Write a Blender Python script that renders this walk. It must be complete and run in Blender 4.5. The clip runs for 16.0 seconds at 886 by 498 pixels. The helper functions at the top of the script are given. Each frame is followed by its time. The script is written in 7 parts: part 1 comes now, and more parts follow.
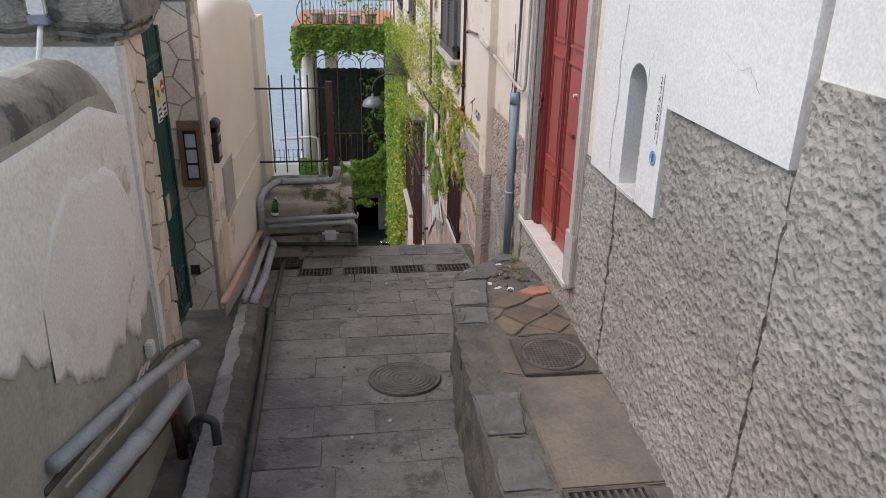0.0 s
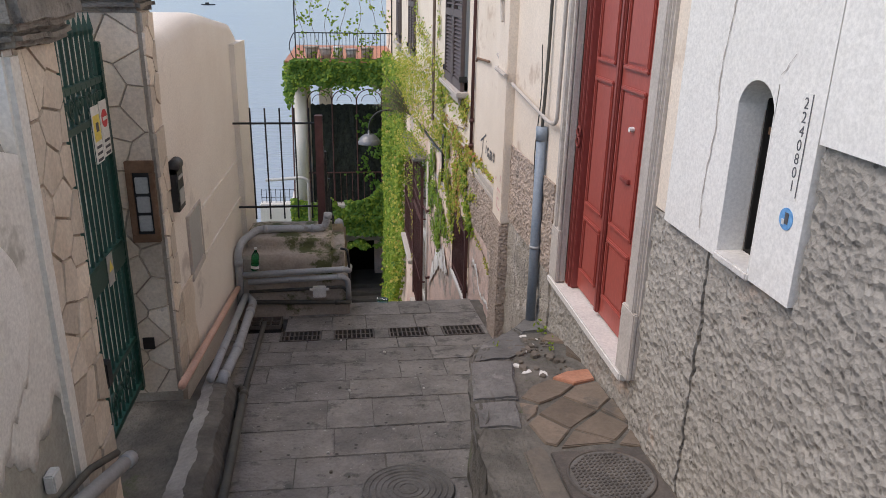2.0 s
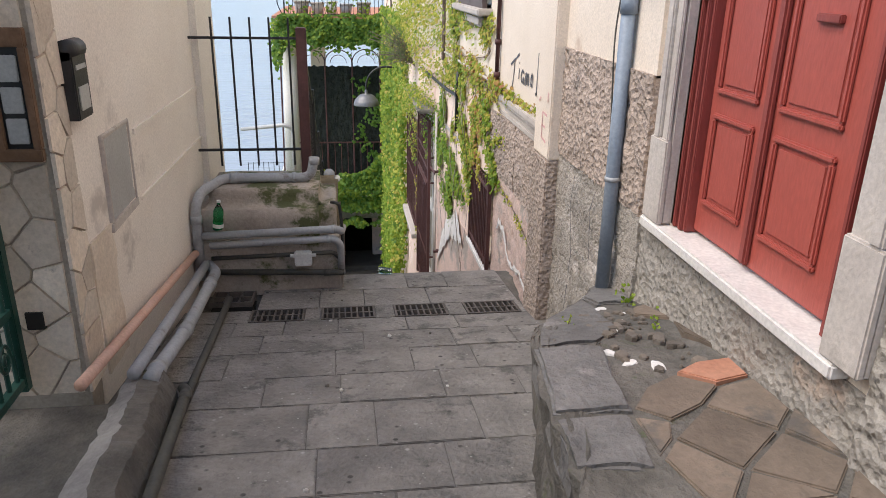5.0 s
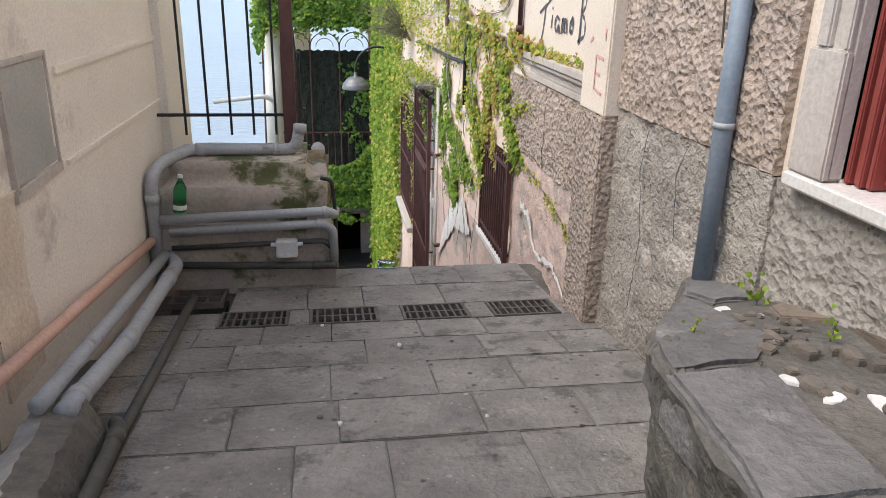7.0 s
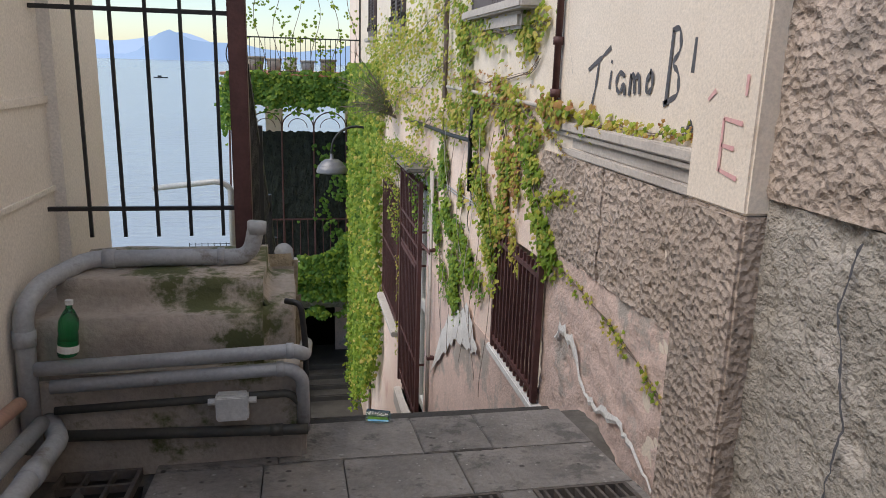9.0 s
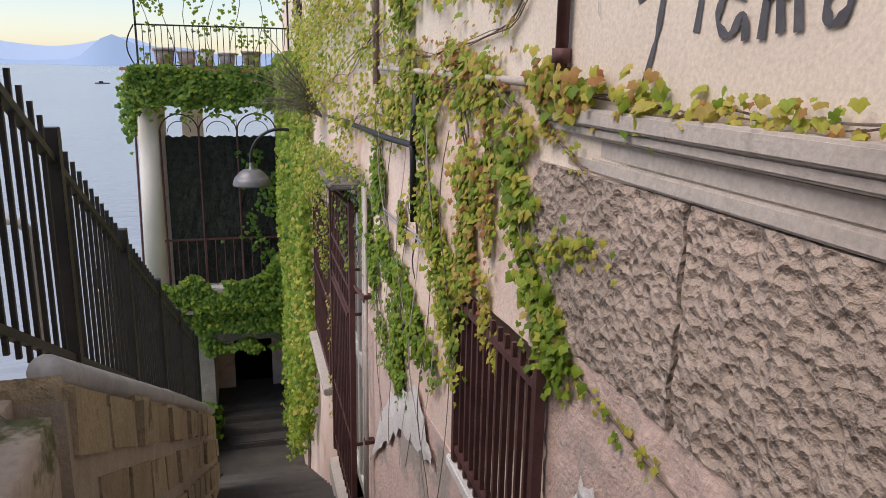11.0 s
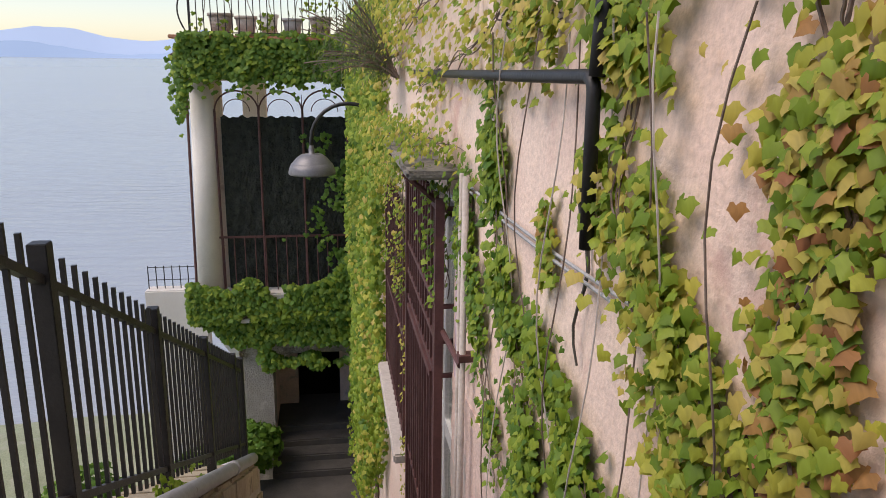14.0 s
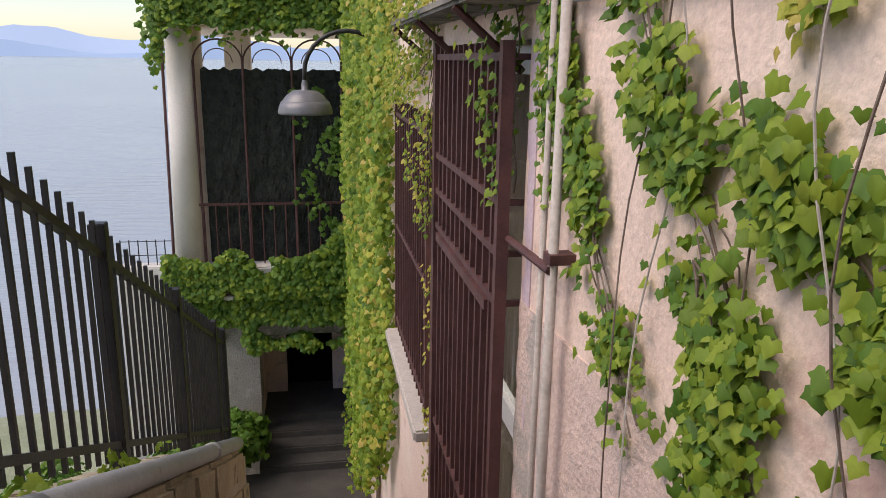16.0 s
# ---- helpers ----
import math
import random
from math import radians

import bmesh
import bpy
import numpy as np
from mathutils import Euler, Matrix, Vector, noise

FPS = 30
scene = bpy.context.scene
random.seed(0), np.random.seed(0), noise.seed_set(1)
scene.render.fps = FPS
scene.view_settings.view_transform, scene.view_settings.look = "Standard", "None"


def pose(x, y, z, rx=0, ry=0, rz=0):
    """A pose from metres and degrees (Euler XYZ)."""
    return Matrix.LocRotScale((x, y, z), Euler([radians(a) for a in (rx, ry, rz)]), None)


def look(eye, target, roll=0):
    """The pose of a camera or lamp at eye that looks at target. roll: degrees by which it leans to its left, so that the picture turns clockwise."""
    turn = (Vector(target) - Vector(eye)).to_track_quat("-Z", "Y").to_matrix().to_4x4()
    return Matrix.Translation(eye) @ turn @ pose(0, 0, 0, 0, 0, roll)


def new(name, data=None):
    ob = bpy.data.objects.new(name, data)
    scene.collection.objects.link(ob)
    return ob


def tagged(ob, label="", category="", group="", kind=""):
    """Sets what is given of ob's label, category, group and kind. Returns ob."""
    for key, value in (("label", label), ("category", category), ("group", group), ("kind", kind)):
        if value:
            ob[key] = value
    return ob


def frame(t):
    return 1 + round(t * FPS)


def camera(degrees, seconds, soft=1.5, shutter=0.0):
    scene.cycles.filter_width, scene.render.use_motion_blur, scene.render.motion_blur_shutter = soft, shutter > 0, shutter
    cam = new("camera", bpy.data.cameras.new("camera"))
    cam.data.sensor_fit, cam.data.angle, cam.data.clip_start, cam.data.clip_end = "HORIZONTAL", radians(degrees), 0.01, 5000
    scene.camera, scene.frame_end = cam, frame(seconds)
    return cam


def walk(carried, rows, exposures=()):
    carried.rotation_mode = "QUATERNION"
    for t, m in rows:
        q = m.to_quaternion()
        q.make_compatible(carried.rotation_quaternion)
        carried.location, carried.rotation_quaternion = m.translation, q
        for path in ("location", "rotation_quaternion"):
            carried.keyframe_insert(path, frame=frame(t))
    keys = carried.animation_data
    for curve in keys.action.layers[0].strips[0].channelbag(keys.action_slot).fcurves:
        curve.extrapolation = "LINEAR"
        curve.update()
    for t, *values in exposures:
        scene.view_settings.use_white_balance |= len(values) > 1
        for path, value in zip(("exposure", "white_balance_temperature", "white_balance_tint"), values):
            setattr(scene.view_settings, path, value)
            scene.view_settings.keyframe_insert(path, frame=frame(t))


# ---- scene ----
cam = camera(62.0, 16.0, soft=0.9)
PATH = [
    (0, (-0.008, -0.057, 3.183), (0.236, 1.775, 2.416), 1.1),
    (0.5, (-0.012, 0.292, 3.140), (0.235, 2.142, 2.421), 1.2),
    (1, (-0.011, 0.579, 3.112), (0.239, 2.439, 2.420), 1.2),
    (1.5, (-0.011, 0.812, 3.073), (0.241, 2.676, 2.395), 1.3),
    (2, (0.029, 1.037, 2.949), (0.287, 2.903, 2.277), 1.2),
    (2.5, (0.049, 1.264, 2.819), (0.310, 3.129, 2.147), 1.2),
    (3, (0.058, 1.503, 2.703), (0.320, 3.367, 2.026), 1.1),
    (3.5, (0.063, 1.749, 2.591), (0.324, 3.608, 1.900), 1.1),
    (4, (0.066, 2.002, 2.441), (0.327, 3.859, 1.744), 1.1),
    (4.2, (0.078, 2.101, 2.384), (0.335, 3.957, 1.686), 1.0),
    (6.3, (0.012, 3.127, 1.840), (0.305, 4.978, 1.141), 1.5),
    (6.5, (0.017, 3.219, 1.812), (0.313, 5.067, 1.107), 1.5),
    (7, (0.000, 3.450, 1.704), (0.307, 5.300, 1.010), 1.5),
    (7.5, (-0.031, 3.751, 1.588), (0.295, 5.616, 0.945), 1.5),
    (8, (-0.057, 4.103, 1.543), (0.288, 5.989, 0.973), 1.6),
    (8.5, (-0.061, 4.466, 1.536), (0.302, 6.364, 1.022), 1.7),
    (9, (0.026, 4.859, 1.497), (0.410, 6.762, 1.016), 1.7),
    (9.2, (0.050, 5.019, 1.493), (0.458, 6.918, 1.019), 1.7),
    (11.3, (0.548, 6.870, 1.327), (1.053, 8.746, 0.851), 0.9),
    (11.5, (0.576, 7.035, 1.324), (1.080, 8.910, 0.842), 0.8),
    (12, (0.626, 7.412, 1.264), (1.112, 9.288, 0.771), 0.9),
    (12.5, (0.677, 7.770, 1.223), (1.138, 9.653, 0.734), 0.9),
    (13, (0.673, 8.063, 1.205), (1.055, 9.962, 0.709), 0.8),
    (13.5, (0.687, 8.315, 1.138), (0.987, 10.229, 0.646), 0.6),
    (14, (0.700, 8.525, 1.015), (0.996, 10.440, 0.521), 0.8),
    (14.5, (0.670, 8.749, 0.883), (0.982, 10.663, 0.394), 0.9),
    (15, (0.650, 8.975, 0.737), (0.979, 10.889, 0.258), 0.9),
    (15.5, (0.602, 9.189, 0.568), (0.941, 11.101, 0.092), 1.1),
    (16, (0.588, 9.401, 0.384), (0.924, 11.310, -0.110), 0.9),
]
EXPOSURES = [(0, 0.42, 6750, 12), (1.5, 0.38, 6800, 14), (3.5, 0.65, 6850, 13), (6.5, 1.05, 6750, 10), (7.5, 1.0, 6700, 9), (9, 0.5, 6700, 10), (12, 0.42, 7150, 20), (16, 0.5, 7200, 19)]
walk(cam, [(t, look(eye, target, roll)) for t, eye, target, roll in PATH], EXPOSURES)

# ---------------------------------------------------------------- light
SUN_UP, SUN_AROUND = 53.0, -100.0      # degrees above the horizon; from +y towards -x
world = bpy.data.worlds.new("overcast_sky")
scene.world = world
world.use_nodes = True
wn = world.node_tree
sky = wn.nodes.new("ShaderNodeTexSky")
sky.sky_type = "NISHITA"
sky.sun_disc = False
sky.sun_elevation = radians(SUN_UP)
sky.sun_rotation = radians(SUN_AROUND)
sky.air_density, sky.dust_density, sky.ozone_density = 1.0, 0.6, 2.0
wn.links.new(sky.outputs["Color"], wn.nodes["Background"].inputs["Color"])
wn.nodes["Background"].inputs["Strength"].default_value = 0.13

sun_data = bpy.data.lights.new("sun", "SUN")
sun_data.energy, sun_data.angle, sun_data.color = 1.9, radians(45), (1.0, 0.93, 0.84)
sun = new("sun", sun_data)
a, e = radians(SUN_AROUND), radians(SUN_UP)
sun.matrix_world = look((math.sin(a) * math.cos(e) * 50, math.cos(a) * math.cos(e) * 50, math.sin(e) * 50), (0, 0, 0))


# ---------------------------------------------------------------- materials
def surf(name, c1, c2, scale=3.0, rough=0.8, bump=0.3, grain=60.0, stain=None, stain_scale=1.2, stain_at=0.55,
         metal=0.0, island=0.0, objvar=0.0, dist=0.01, pits=0.0, spec=0.5, stretch=(1, 1, 1), specks=None):
    """Two-scale procedural surface: c1 to c2 in broad patches, fine grain in colour and relief, stains with a shape of their own."""
    m = bpy.data.materials.new(name)
    m.use_nodes = True
    t = m.node_tree
    b = t.nodes["Principled BSDF"]
    tc = t.nodes.new("ShaderNodeTexCoord")
    mp = t.nodes.new("ShaderNodeMapping")
    mp.inputs["Scale"].default_value = stretch
    t.links.new(tc.outputs["Object"], mp.inputs["Vector"])
    vec = mp.outputs["Vector"]
    if objvar:
        oi = t.nodes.new("ShaderNodeObjectInfo")
        add = t.nodes.new("ShaderNodeVectorMath")
        add.operation = "MULTIPLY_ADD"
        t.links.new(oi.outputs["Random"], add.inputs[0])
        add.inputs[1].default_value = (37, 19, 53)
        t.links.new(vec, add.inputs[2])
        vec = add.outputs[0]

    def noise_tex(s, detail=4.0, ro=0.6):
        n = t.nodes.new("ShaderNodeTexNoise")
        n.inputs["Scale"].default_value, n.inputs["Detail"].default_value, n.inputs["Roughness"].default_value = s, detail, ro
        t.links.new(vec, n.inputs["Vector"])
        return n.outputs["Fac"]

    def ramp(src, lo, hi):
        r = t.nodes.new("ShaderNodeMapRange")
        r.inputs["From Min"].default_value, r.inputs["From Max"].default_value = lo, hi
        t.links.new(src, r.inputs["Value"])
        return r.outputs["Result"]

    def mix(fac, x, y):
        n = t.nodes.new("ShaderNodeMix")
        n.data_type = "RGBA"
        for sock, v in ((n.inputs[0], fac), (n.inputs[6], x), (n.inputs[7], y)):
            if isinstance(v, tuple):
                sock.default_value = (*v, 1)
            elif isinstance(v, float):
                sock.default_value = v
            else:
                t.links.new(v, sock)
        return n.outputs[2]

    col = mix(ramp(noise_tex(scale), 0.35, 0.65), c1, c2)
    fine = noise_tex(grain, 3.0)
    hsv = t.nodes.new("ShaderNodeHueSaturation")
    t.links.new(col, hsv.inputs["Color"])
    val = ramp(fine, 0.2, 0.8)
    r2 = t.nodes.new("ShaderNodeMapRange")
    r2.inputs["To Min"].default_value, r2.inputs["To Max"].default_value = 0.82, 1.16
    t.links.new(val, r2.inputs["Value"])
    t.links.new(r2.outputs["Result"], hsv.inputs["Value"])
    col = hsv.outputs["Color"]
    if stain:
        col = mix(ramp(noise_tex(stain_scale, 6.0, 0.7), stain_at, stain_at + 0.08), col, stain)
    if specks:
        for tint, sc, size in specks:
            vo = t.nodes.new("ShaderNodeTexVoronoi")
            vo.inputs["Scale"].default_value = sc
            t.links.new(vec, vo.inputs["Vector"])
            mu = t.nodes.new("ShaderNodeMath")
            mu.operation = "MULTIPLY"
            t.links.new(ramp(vo.outputs["Distance"], size, size * 0.55), mu.inputs[0])
            t.links.new(ramp(noise_tex(sc * 0.35, 2.0), 0.46, 0.60), mu.inputs[1])
            col = mix(mu.outputs[0], col, tint)
    if island or objvar:
        src = t.nodes.new("ShaderNodeNewGeometry").outputs["Random Per Island"] if island else oi.outputs["Random"]
        h2 = t.nodes.new("ShaderNodeHueSaturation")
        r3 = t.nodes.new("ShaderNodeMapRange")
        k = island or objvar
        r3.inputs["To Min"].default_value, r3.inputs["To Max"].default_value = 1 - k, 1 + k
        t.links.new(src, r3.inputs["Value"])
        t.links.new(r3.outputs["Result"], h2.inputs["Value"])
        t.links.new(col, h2.inputs["Color"])
        col = h2.outputs["Color"]
    t.links.new(col, b.inputs["Base Color"])
    b.inputs["Roughness"].default_value, b.inputs["Metallic"].default_value = rough, metal
    b.inputs["Specular IOR Level"].default_value = spec
    if bump:
        hgt = fine
        if pits:
            v = t.nodes.new("ShaderNodeTexVoronoi")
            v.inputs["Scale"].default_value = pits
            t.links.new(vec, v.inputs["Vector"])
            mm = t.nodes.new("ShaderNodeMath")
            mm.operation = "ADD"
            t.links.new(fine, mm.inputs[0])
            t.links.new(v.outputs["Distance"], mm.inputs[1])
            hgt = mm.outputs[0]
        bp = t.nodes.new("ShaderNodeBump")
        bp.inputs["Strength"].default_value, bp.inputs["Distance"].default_value = bump, dist
        t.links.new(hgt, bp.inputs["Height"])
        t.links.new(bp.outputs["Normal"], b.inputs["Normal"])
    return m


def leaf_mat(name, c1, c2, c3):
    """Leaf tissue: three tones shared out leaf by leaf, light passing through."""
    m = bpy.data.materials.new(name)
    m.use_nodes = True
    t = m.node_tree
    b = t.nodes["Principled BSDF"]
    g = t.nodes.new("ShaderNodeNewGeometry")
    oi = t.nodes.new("ShaderNodeObjectInfo")
    ad = t.nodes.new("ShaderNodeMath")
    ad.operation = "ADD"
    fr = t.nodes.new("ShaderNodeMath")
    fr.operation = "FRACT"
    t.links.new(g.outputs["Random Per Island"], ad.inputs[0])
    t.links.new(oi.outputs["Random"], ad.inputs[1])
    t.links.new(ad.outputs[0], fr.inputs[0])
    r = t.nodes.new("ShaderNodeValToRGB")
    r.color_ramp.elements[0].color, r.color_ramp.elements[1].color = (*c1, 1), (*c3, 1)
    mid = r.color_ramp.elements.new(0.55)
    mid.color = (*c2, 1)
    t.links.new(fr.outputs[0], r.inputs["Fac"])
    n = t.nodes.new("ShaderNodeTexNoise")
    n.inputs["Scale"].default_value = 35
    h = t.nodes.new("ShaderNodeHueSaturation")
    mr = t.nodes.new("ShaderNodeMapRange")
    mr.inputs["To Min"].default_value, mr.inputs["To Max"].default_value = 0.75, 1.25
    t.links.new(n.outputs["Fac"], mr.inputs["Value"])
    t.links.new(mr.outputs["Result"], h.inputs["Value"])
    t.links.new(r.outputs["Color"], h.inputs["Color"])
    t.links.new(h.outputs["Color"], b.inputs["Base Color"])
    b.inputs["Roughness"].default_value = 0.55
    b.inputs["Specular IOR Level"].default_value = 0.35
    tr = t.nodes.new("ShaderNodeBsdfTranslucent")
    t.links.new(h.outputs["Color"], tr.inputs["Color"])
    mx = t.nodes.new("ShaderNodeMixShader")
    mx.inputs[0].default_value = 0.38
    out = t.nodes["Material Output"]
    t.links.new(b.outputs[0], mx.inputs[1])
    t.links.new(tr.outputs[0], mx.inputs[2])
    t.links.new(mx.outputs[0], out.inputs["Surface"])
    return m


M = {}
M["cream"] = surf("cream_plaster", (0.74, 0.64, 0.53), (0.82, 0.72, 0.61), 1.2, 0.9, 0.15, 90, (0.60, 0.48, 0.38), 1.6, 0.6)
M["cream2"] = surf("pale_plaster", (0.77, 0.70, 0.62), (0.84, 0.78, 0.70), 1.0, 0.9, 0.15, 90, (0.56, 0.50, 0.44), 1.3, 0.62)
M["white"] = surf("white_limewash", (0.78, 0.76, 0.72), (0.84, 0.82, 0.78), 1.0, 0.9, 0.15, 80, (0.66, 0.64, 0.60), 1.5, 0.62)
M["pink"] = surf("pink_plaster", (0.78, 0.59, 0.50), (0.84, 0.68, 0.58), 1.4, 0.92, 0.4, 60, (0.66, 0.44, 0.38), 2.0, 0.58)
M["pinkworn"] = surf("worn_pink_plaster", (0.62, 0.47, 0.41), (0.72, 0.55, 0.48), 2.5, 0.95, 0.6, 50, (0.42, 0.37, 0.33), 2.2, 0.52, dist=0.015)
# roughcast: the dark specks paint the shade inside its pits into the colour
M["rough"] = surf("roughcast", (0.32, 0.295, 0.26), (0.43, 0.40, 0.355), 1.3, 0.95, 0.7, 38, (0.55, 0.42, 0.33), 1.0, 0.62, pits=34, dist=0.018, specks=[((0.17, 0.155, 0.135), 42, 0.36), ((0.20, 0.18, 0.16), 22, 0.22)])
M["roughpink"] = surf("pinkish_roughcast", (0.39, 0.315, 0.26), (0.49, 0.395, 0.33), 1.6, 0.95, 1.0, 45, (0.32, 0.27, 0.23), 1.5, 0.58, pits=34, dist=0.018, specks=[((0.16, 0.13, 0.11), 36, 0.28)])
M["greyplaster"] = surf("grey_worn_plaster", (0.33, 0.30, 0.26), (0.43, 0.39, 0.34), 3.0, 0.95, 1.0, 40, (0.52, 0.47, 0.42), 2.4, 0.57, dist=0.03, specks=[((0.15, 0.13, 0.11), 18, 0.18)])
M["leftplaster"] = surf("patched_white_plaster", (0.76, 0.74, 0.69), (0.84, 0.82, 0.77), 1.1, 0.92, 0.3, 50, (0.46, 0.44, 0.39), 1.5, 0.56)
M["greenplaster"] = surf("bare_grey_render", (0.33, 0.32, 0.28), (0.44, 0.43, 0.37), 1.6, 0.93, 0.4, 45, (0.32, 0.31, 0.28), 2.2, 0.56)
M["edgestone"] = surf("grey_edge_stone", (0.13, 0.125, 0.12), (0.21, 0.20, 0.19), 4.0, 0.85, 0.8, 35, (0.28, 0.265, 0.25), 5.0, 0.6, dist=0.02, objvar=0.12)
M["tantile"] = surf("worn_tan_tile", (0.16, 0.125, 0.095), (0.24, 0.185, 0.14), 3.0, 0.8, 0.6, 40, (0.12, 0.105, 0.09), 4.0, 0.56, objvar=0.22, dist=0.012)
M["stone"] = surf("cladding_stone", (0.60, 0.51, 0.41), (0.70, 0.62, 0.52), 4.0, 0.85, 0.5, 50, (0.36, 0.31, 0.26), 5, 0.63, objvar=0.22)
M["mortar"] = surf("mortar", (0.36, 0.31, 0.25), (0.45, 0.39, 0.32), 6.0, 0.95, 0.6, 60)
M["capstone"] = surf("weathered_capstone", (0.20, 0.19, 0.17), (0.32, 0.29, 0.25), 4.0, 0.92, 0.7, 40, (0.09, 0.085, 0.08), 3, 0.52, dist=0.02)
M["slab"] = surf("paving_slab", (0.18, 0.166, 0.152), (0.29, 0.265, 0.24), 3.5, 0.75, 0.9, 38, (0.125, 0.117, 0.107), 4.5, 0.55, objvar=0.10, dist=0.02, specks=[((0.42, 0.40, 0.37), 26, 0.16), ((0.40, 0.38, 0.35), 9, 0.12), ((0.06, 0.055, 0.05), 14, 0.20)])
M["bed"] = surf("joint_soil", (0.11, 0.10, 0.088), (0.16, 0.147, 0.13), 8.0, 0.95, 0.8, 40)
M["flag"] = surf("flagstone", (0.12, 0.105, 0.09), (0.20, 0.165, 0.13), 3.0, 0.8, 0.6, 40, (0.15, 0.135, 0.12), 2.5, 0.58, objvar=0.2, dist=0.012)
M["kerb"] = surf("concrete_kerb", (0.25, 0.235, 0.22), (0.37, 0.35, 0.325), 4.0, 0.9, 0.8, 35, (0.36, 0.34, 0.315), 3.0, 0.60, dist=0.02)
M["darkkerb"] = surf("mossy_stone", (0.10, 0.093, 0.08), (0.17, 0.155, 0.135), 5.0, 0.92, 0.9, 35, (0.10, 0.11, 0.06), 4.0, 0.60, dist=0.02)
M["tank"] = surf("tank_plaster", (0.36, 0.31, 0.26), (0.50, 0.43, 0.36), 2.2, 0.92, 0.5, 40, (0.11, 0.12, 0.05), 2.6, 0.52, dist=0.015)
M["pipe"] = surf("grey_plastic_pipe", (0.34, 0.35, 0.36), (0.42, 0.43, 0.44), 4.0, 0.5, 0.1, 60, (0.22, 0.20, 0.18), 5, 0.62)
M["bluepipe"] = surf("blue_grey_pipe", (0.20, 0.25, 0.31), (0.26, 0.31, 0.37), 4.0, 0.5, 0.1, 60, (0.30, 0.32, 0.34), 6, 0.62)
M["pinkpipe"] = surf("salmon_pipe", (0.60, 0.36, 0.27), (0.68, 0.44, 0.34), 4.0, 0.5, 0.1, 60)
M["darkpipe"] = surf("dark_pipe", (0.05, 0.05, 0.045), (0.09, 0.085, 0.07), 6.0, 0.6, 0.2, 60)
M["ironblack"] = surf("black_iron", (0.012, 0.012, 0.013), (0.025, 0.024, 0.024), 8.0, 0.5, 0.15, 80, metal=0.0)
M["ironbrown"] = surf("rusty_brown_iron", (0.075, 0.03, 0.028), (0.12, 0.05, 0.045), 8.0, 0.6, 0.25, 80)
M["irongreen"] = surf("dark_green_paint", (0.008, 0.045, 0.035), (0.012, 0.065, 0.05), 6.0, 0.4, 0.1, 80)
M["cast"] = surf("cast_iron", (0.10, 0.088, 0.08), (0.17, 0.145, 0.125), 9.0, 0.65, 0.4, 70, (0.13, 0.10, 0.08), 6, 0.6, metal=0.3)
M["reddoor"] = surf("red_door_paint", (0.36, 0.075, 0.058), (0.42, 0.095, 0.072), 1.5, 0.45, 0.08, 120, stretch=(1, 1, 0.2))
M["reddark"] = surf("dark_red_paint", (0.24, 0.05, 0.042), (0.29, 0.065, 0.052), 2.0, 0.5, 0.1, 120, stretch=(1, 1, 0.2))
M["marble"] = surf("marble_sill", (0.66, 0.63, 0.60), (0.76, 0.73, 0.69), 5.0, 0.45, 0.1, 60, (0.45, 0.42, 0.39), 4, 0.63)
M["frame"] = surf("door_surround_plaster", (0.46, 0.41, 0.37), (0.57, 0.52, 0.47), 3.0, 0.88, 0.3, 60, (0.40, 0.36, 0.32), 3, 0.58)
M["shutter"] = surf("brown_shutter_paint", (0.085, 0.062, 0.058), (0.12, 0.09, 0.085), 3.0, 0.55, 0.1, 100)
# near-black base colour stands in for shade in rooms, niche, hole and gullies
M["dark"] = surf("painted_depth_shade", (0.012, 0.011, 0.010), (0.02, 0.018, 0.016), 3.0, 0.9, 0.1, 30)
M["net"] = surf("dark_green_screen", (0.012, 0.016, 0.013), (0.028, 0.034, 0.026), 9.0, 0.9, 0.9, 30, (0.004, 0.005, 0.004), 12, 0.55, dist=0.03)
M["column"] = surf("white_column", (0.66, 0.63, 0.58), (0.74, 0.71, 0.66), 1.5, 0.85, 0.2, 70, (0.55, 0.36, 0.27), 1.2, 0.68)
M["lampgrey"] = surf("lamp_grey_metal", (0.16, 0.16, 0.17), (0.21, 0.21, 0.22), 5.0, 0.45, 0.05, 80, metal=0.3)
M["plasticwhite"] = surf("grey_white_plastic", (0.62, 0.62, 0.60), (0.70, 0.70, 0.68), 5.0, 0.4, 0.05, 80)
M["plate"] = surf("grey_metal_plate", (0.42, 0.42, 0.41), (0.48, 0.48, 0.47), 3.0, 0.5, 0.05, 80, metal=0.2)
M["dustyiron"] = surf("dusty_iron", (0.12, 0.11, 0.10), (0.18, 0.168, 0.153), 9.0, 0.7, 0.5, 70, (0.12, 0.11, 0.10), 6, 0.58)
M["rust"] = surf("rust_brown", (0.16, 0.09, 0.05), (0.24, 0.14, 0.085), 6.0, 0.85, 0.3, 60)
M["terracotta"] = surf("terracotta", (0.42, 0.18, 0.11), (0.52, 0.25, 0.16), 5.0, 0.8, 0.3, 60)
M["grass"] = surf("grass_bank", (0.26, 0.29, 0.17), (0.34, 0.37, 0.24), 0.8, 0.95, 0.6, 25, (0.36, 0.36, 0.26), 1.0, 0.56, dist=0.05)
# step colour lowered to paint the shade of the surrounding house
M["steps"] = surf("shade_darkened_steps", (0.055, 0.05, 0.046), (0.085, 0.078, 0.07), 3.0, 0.8, 0.6, 40, (0.07, 0.065, 0.06), 3, 0.56, dist=0.015, objvar=0.1)
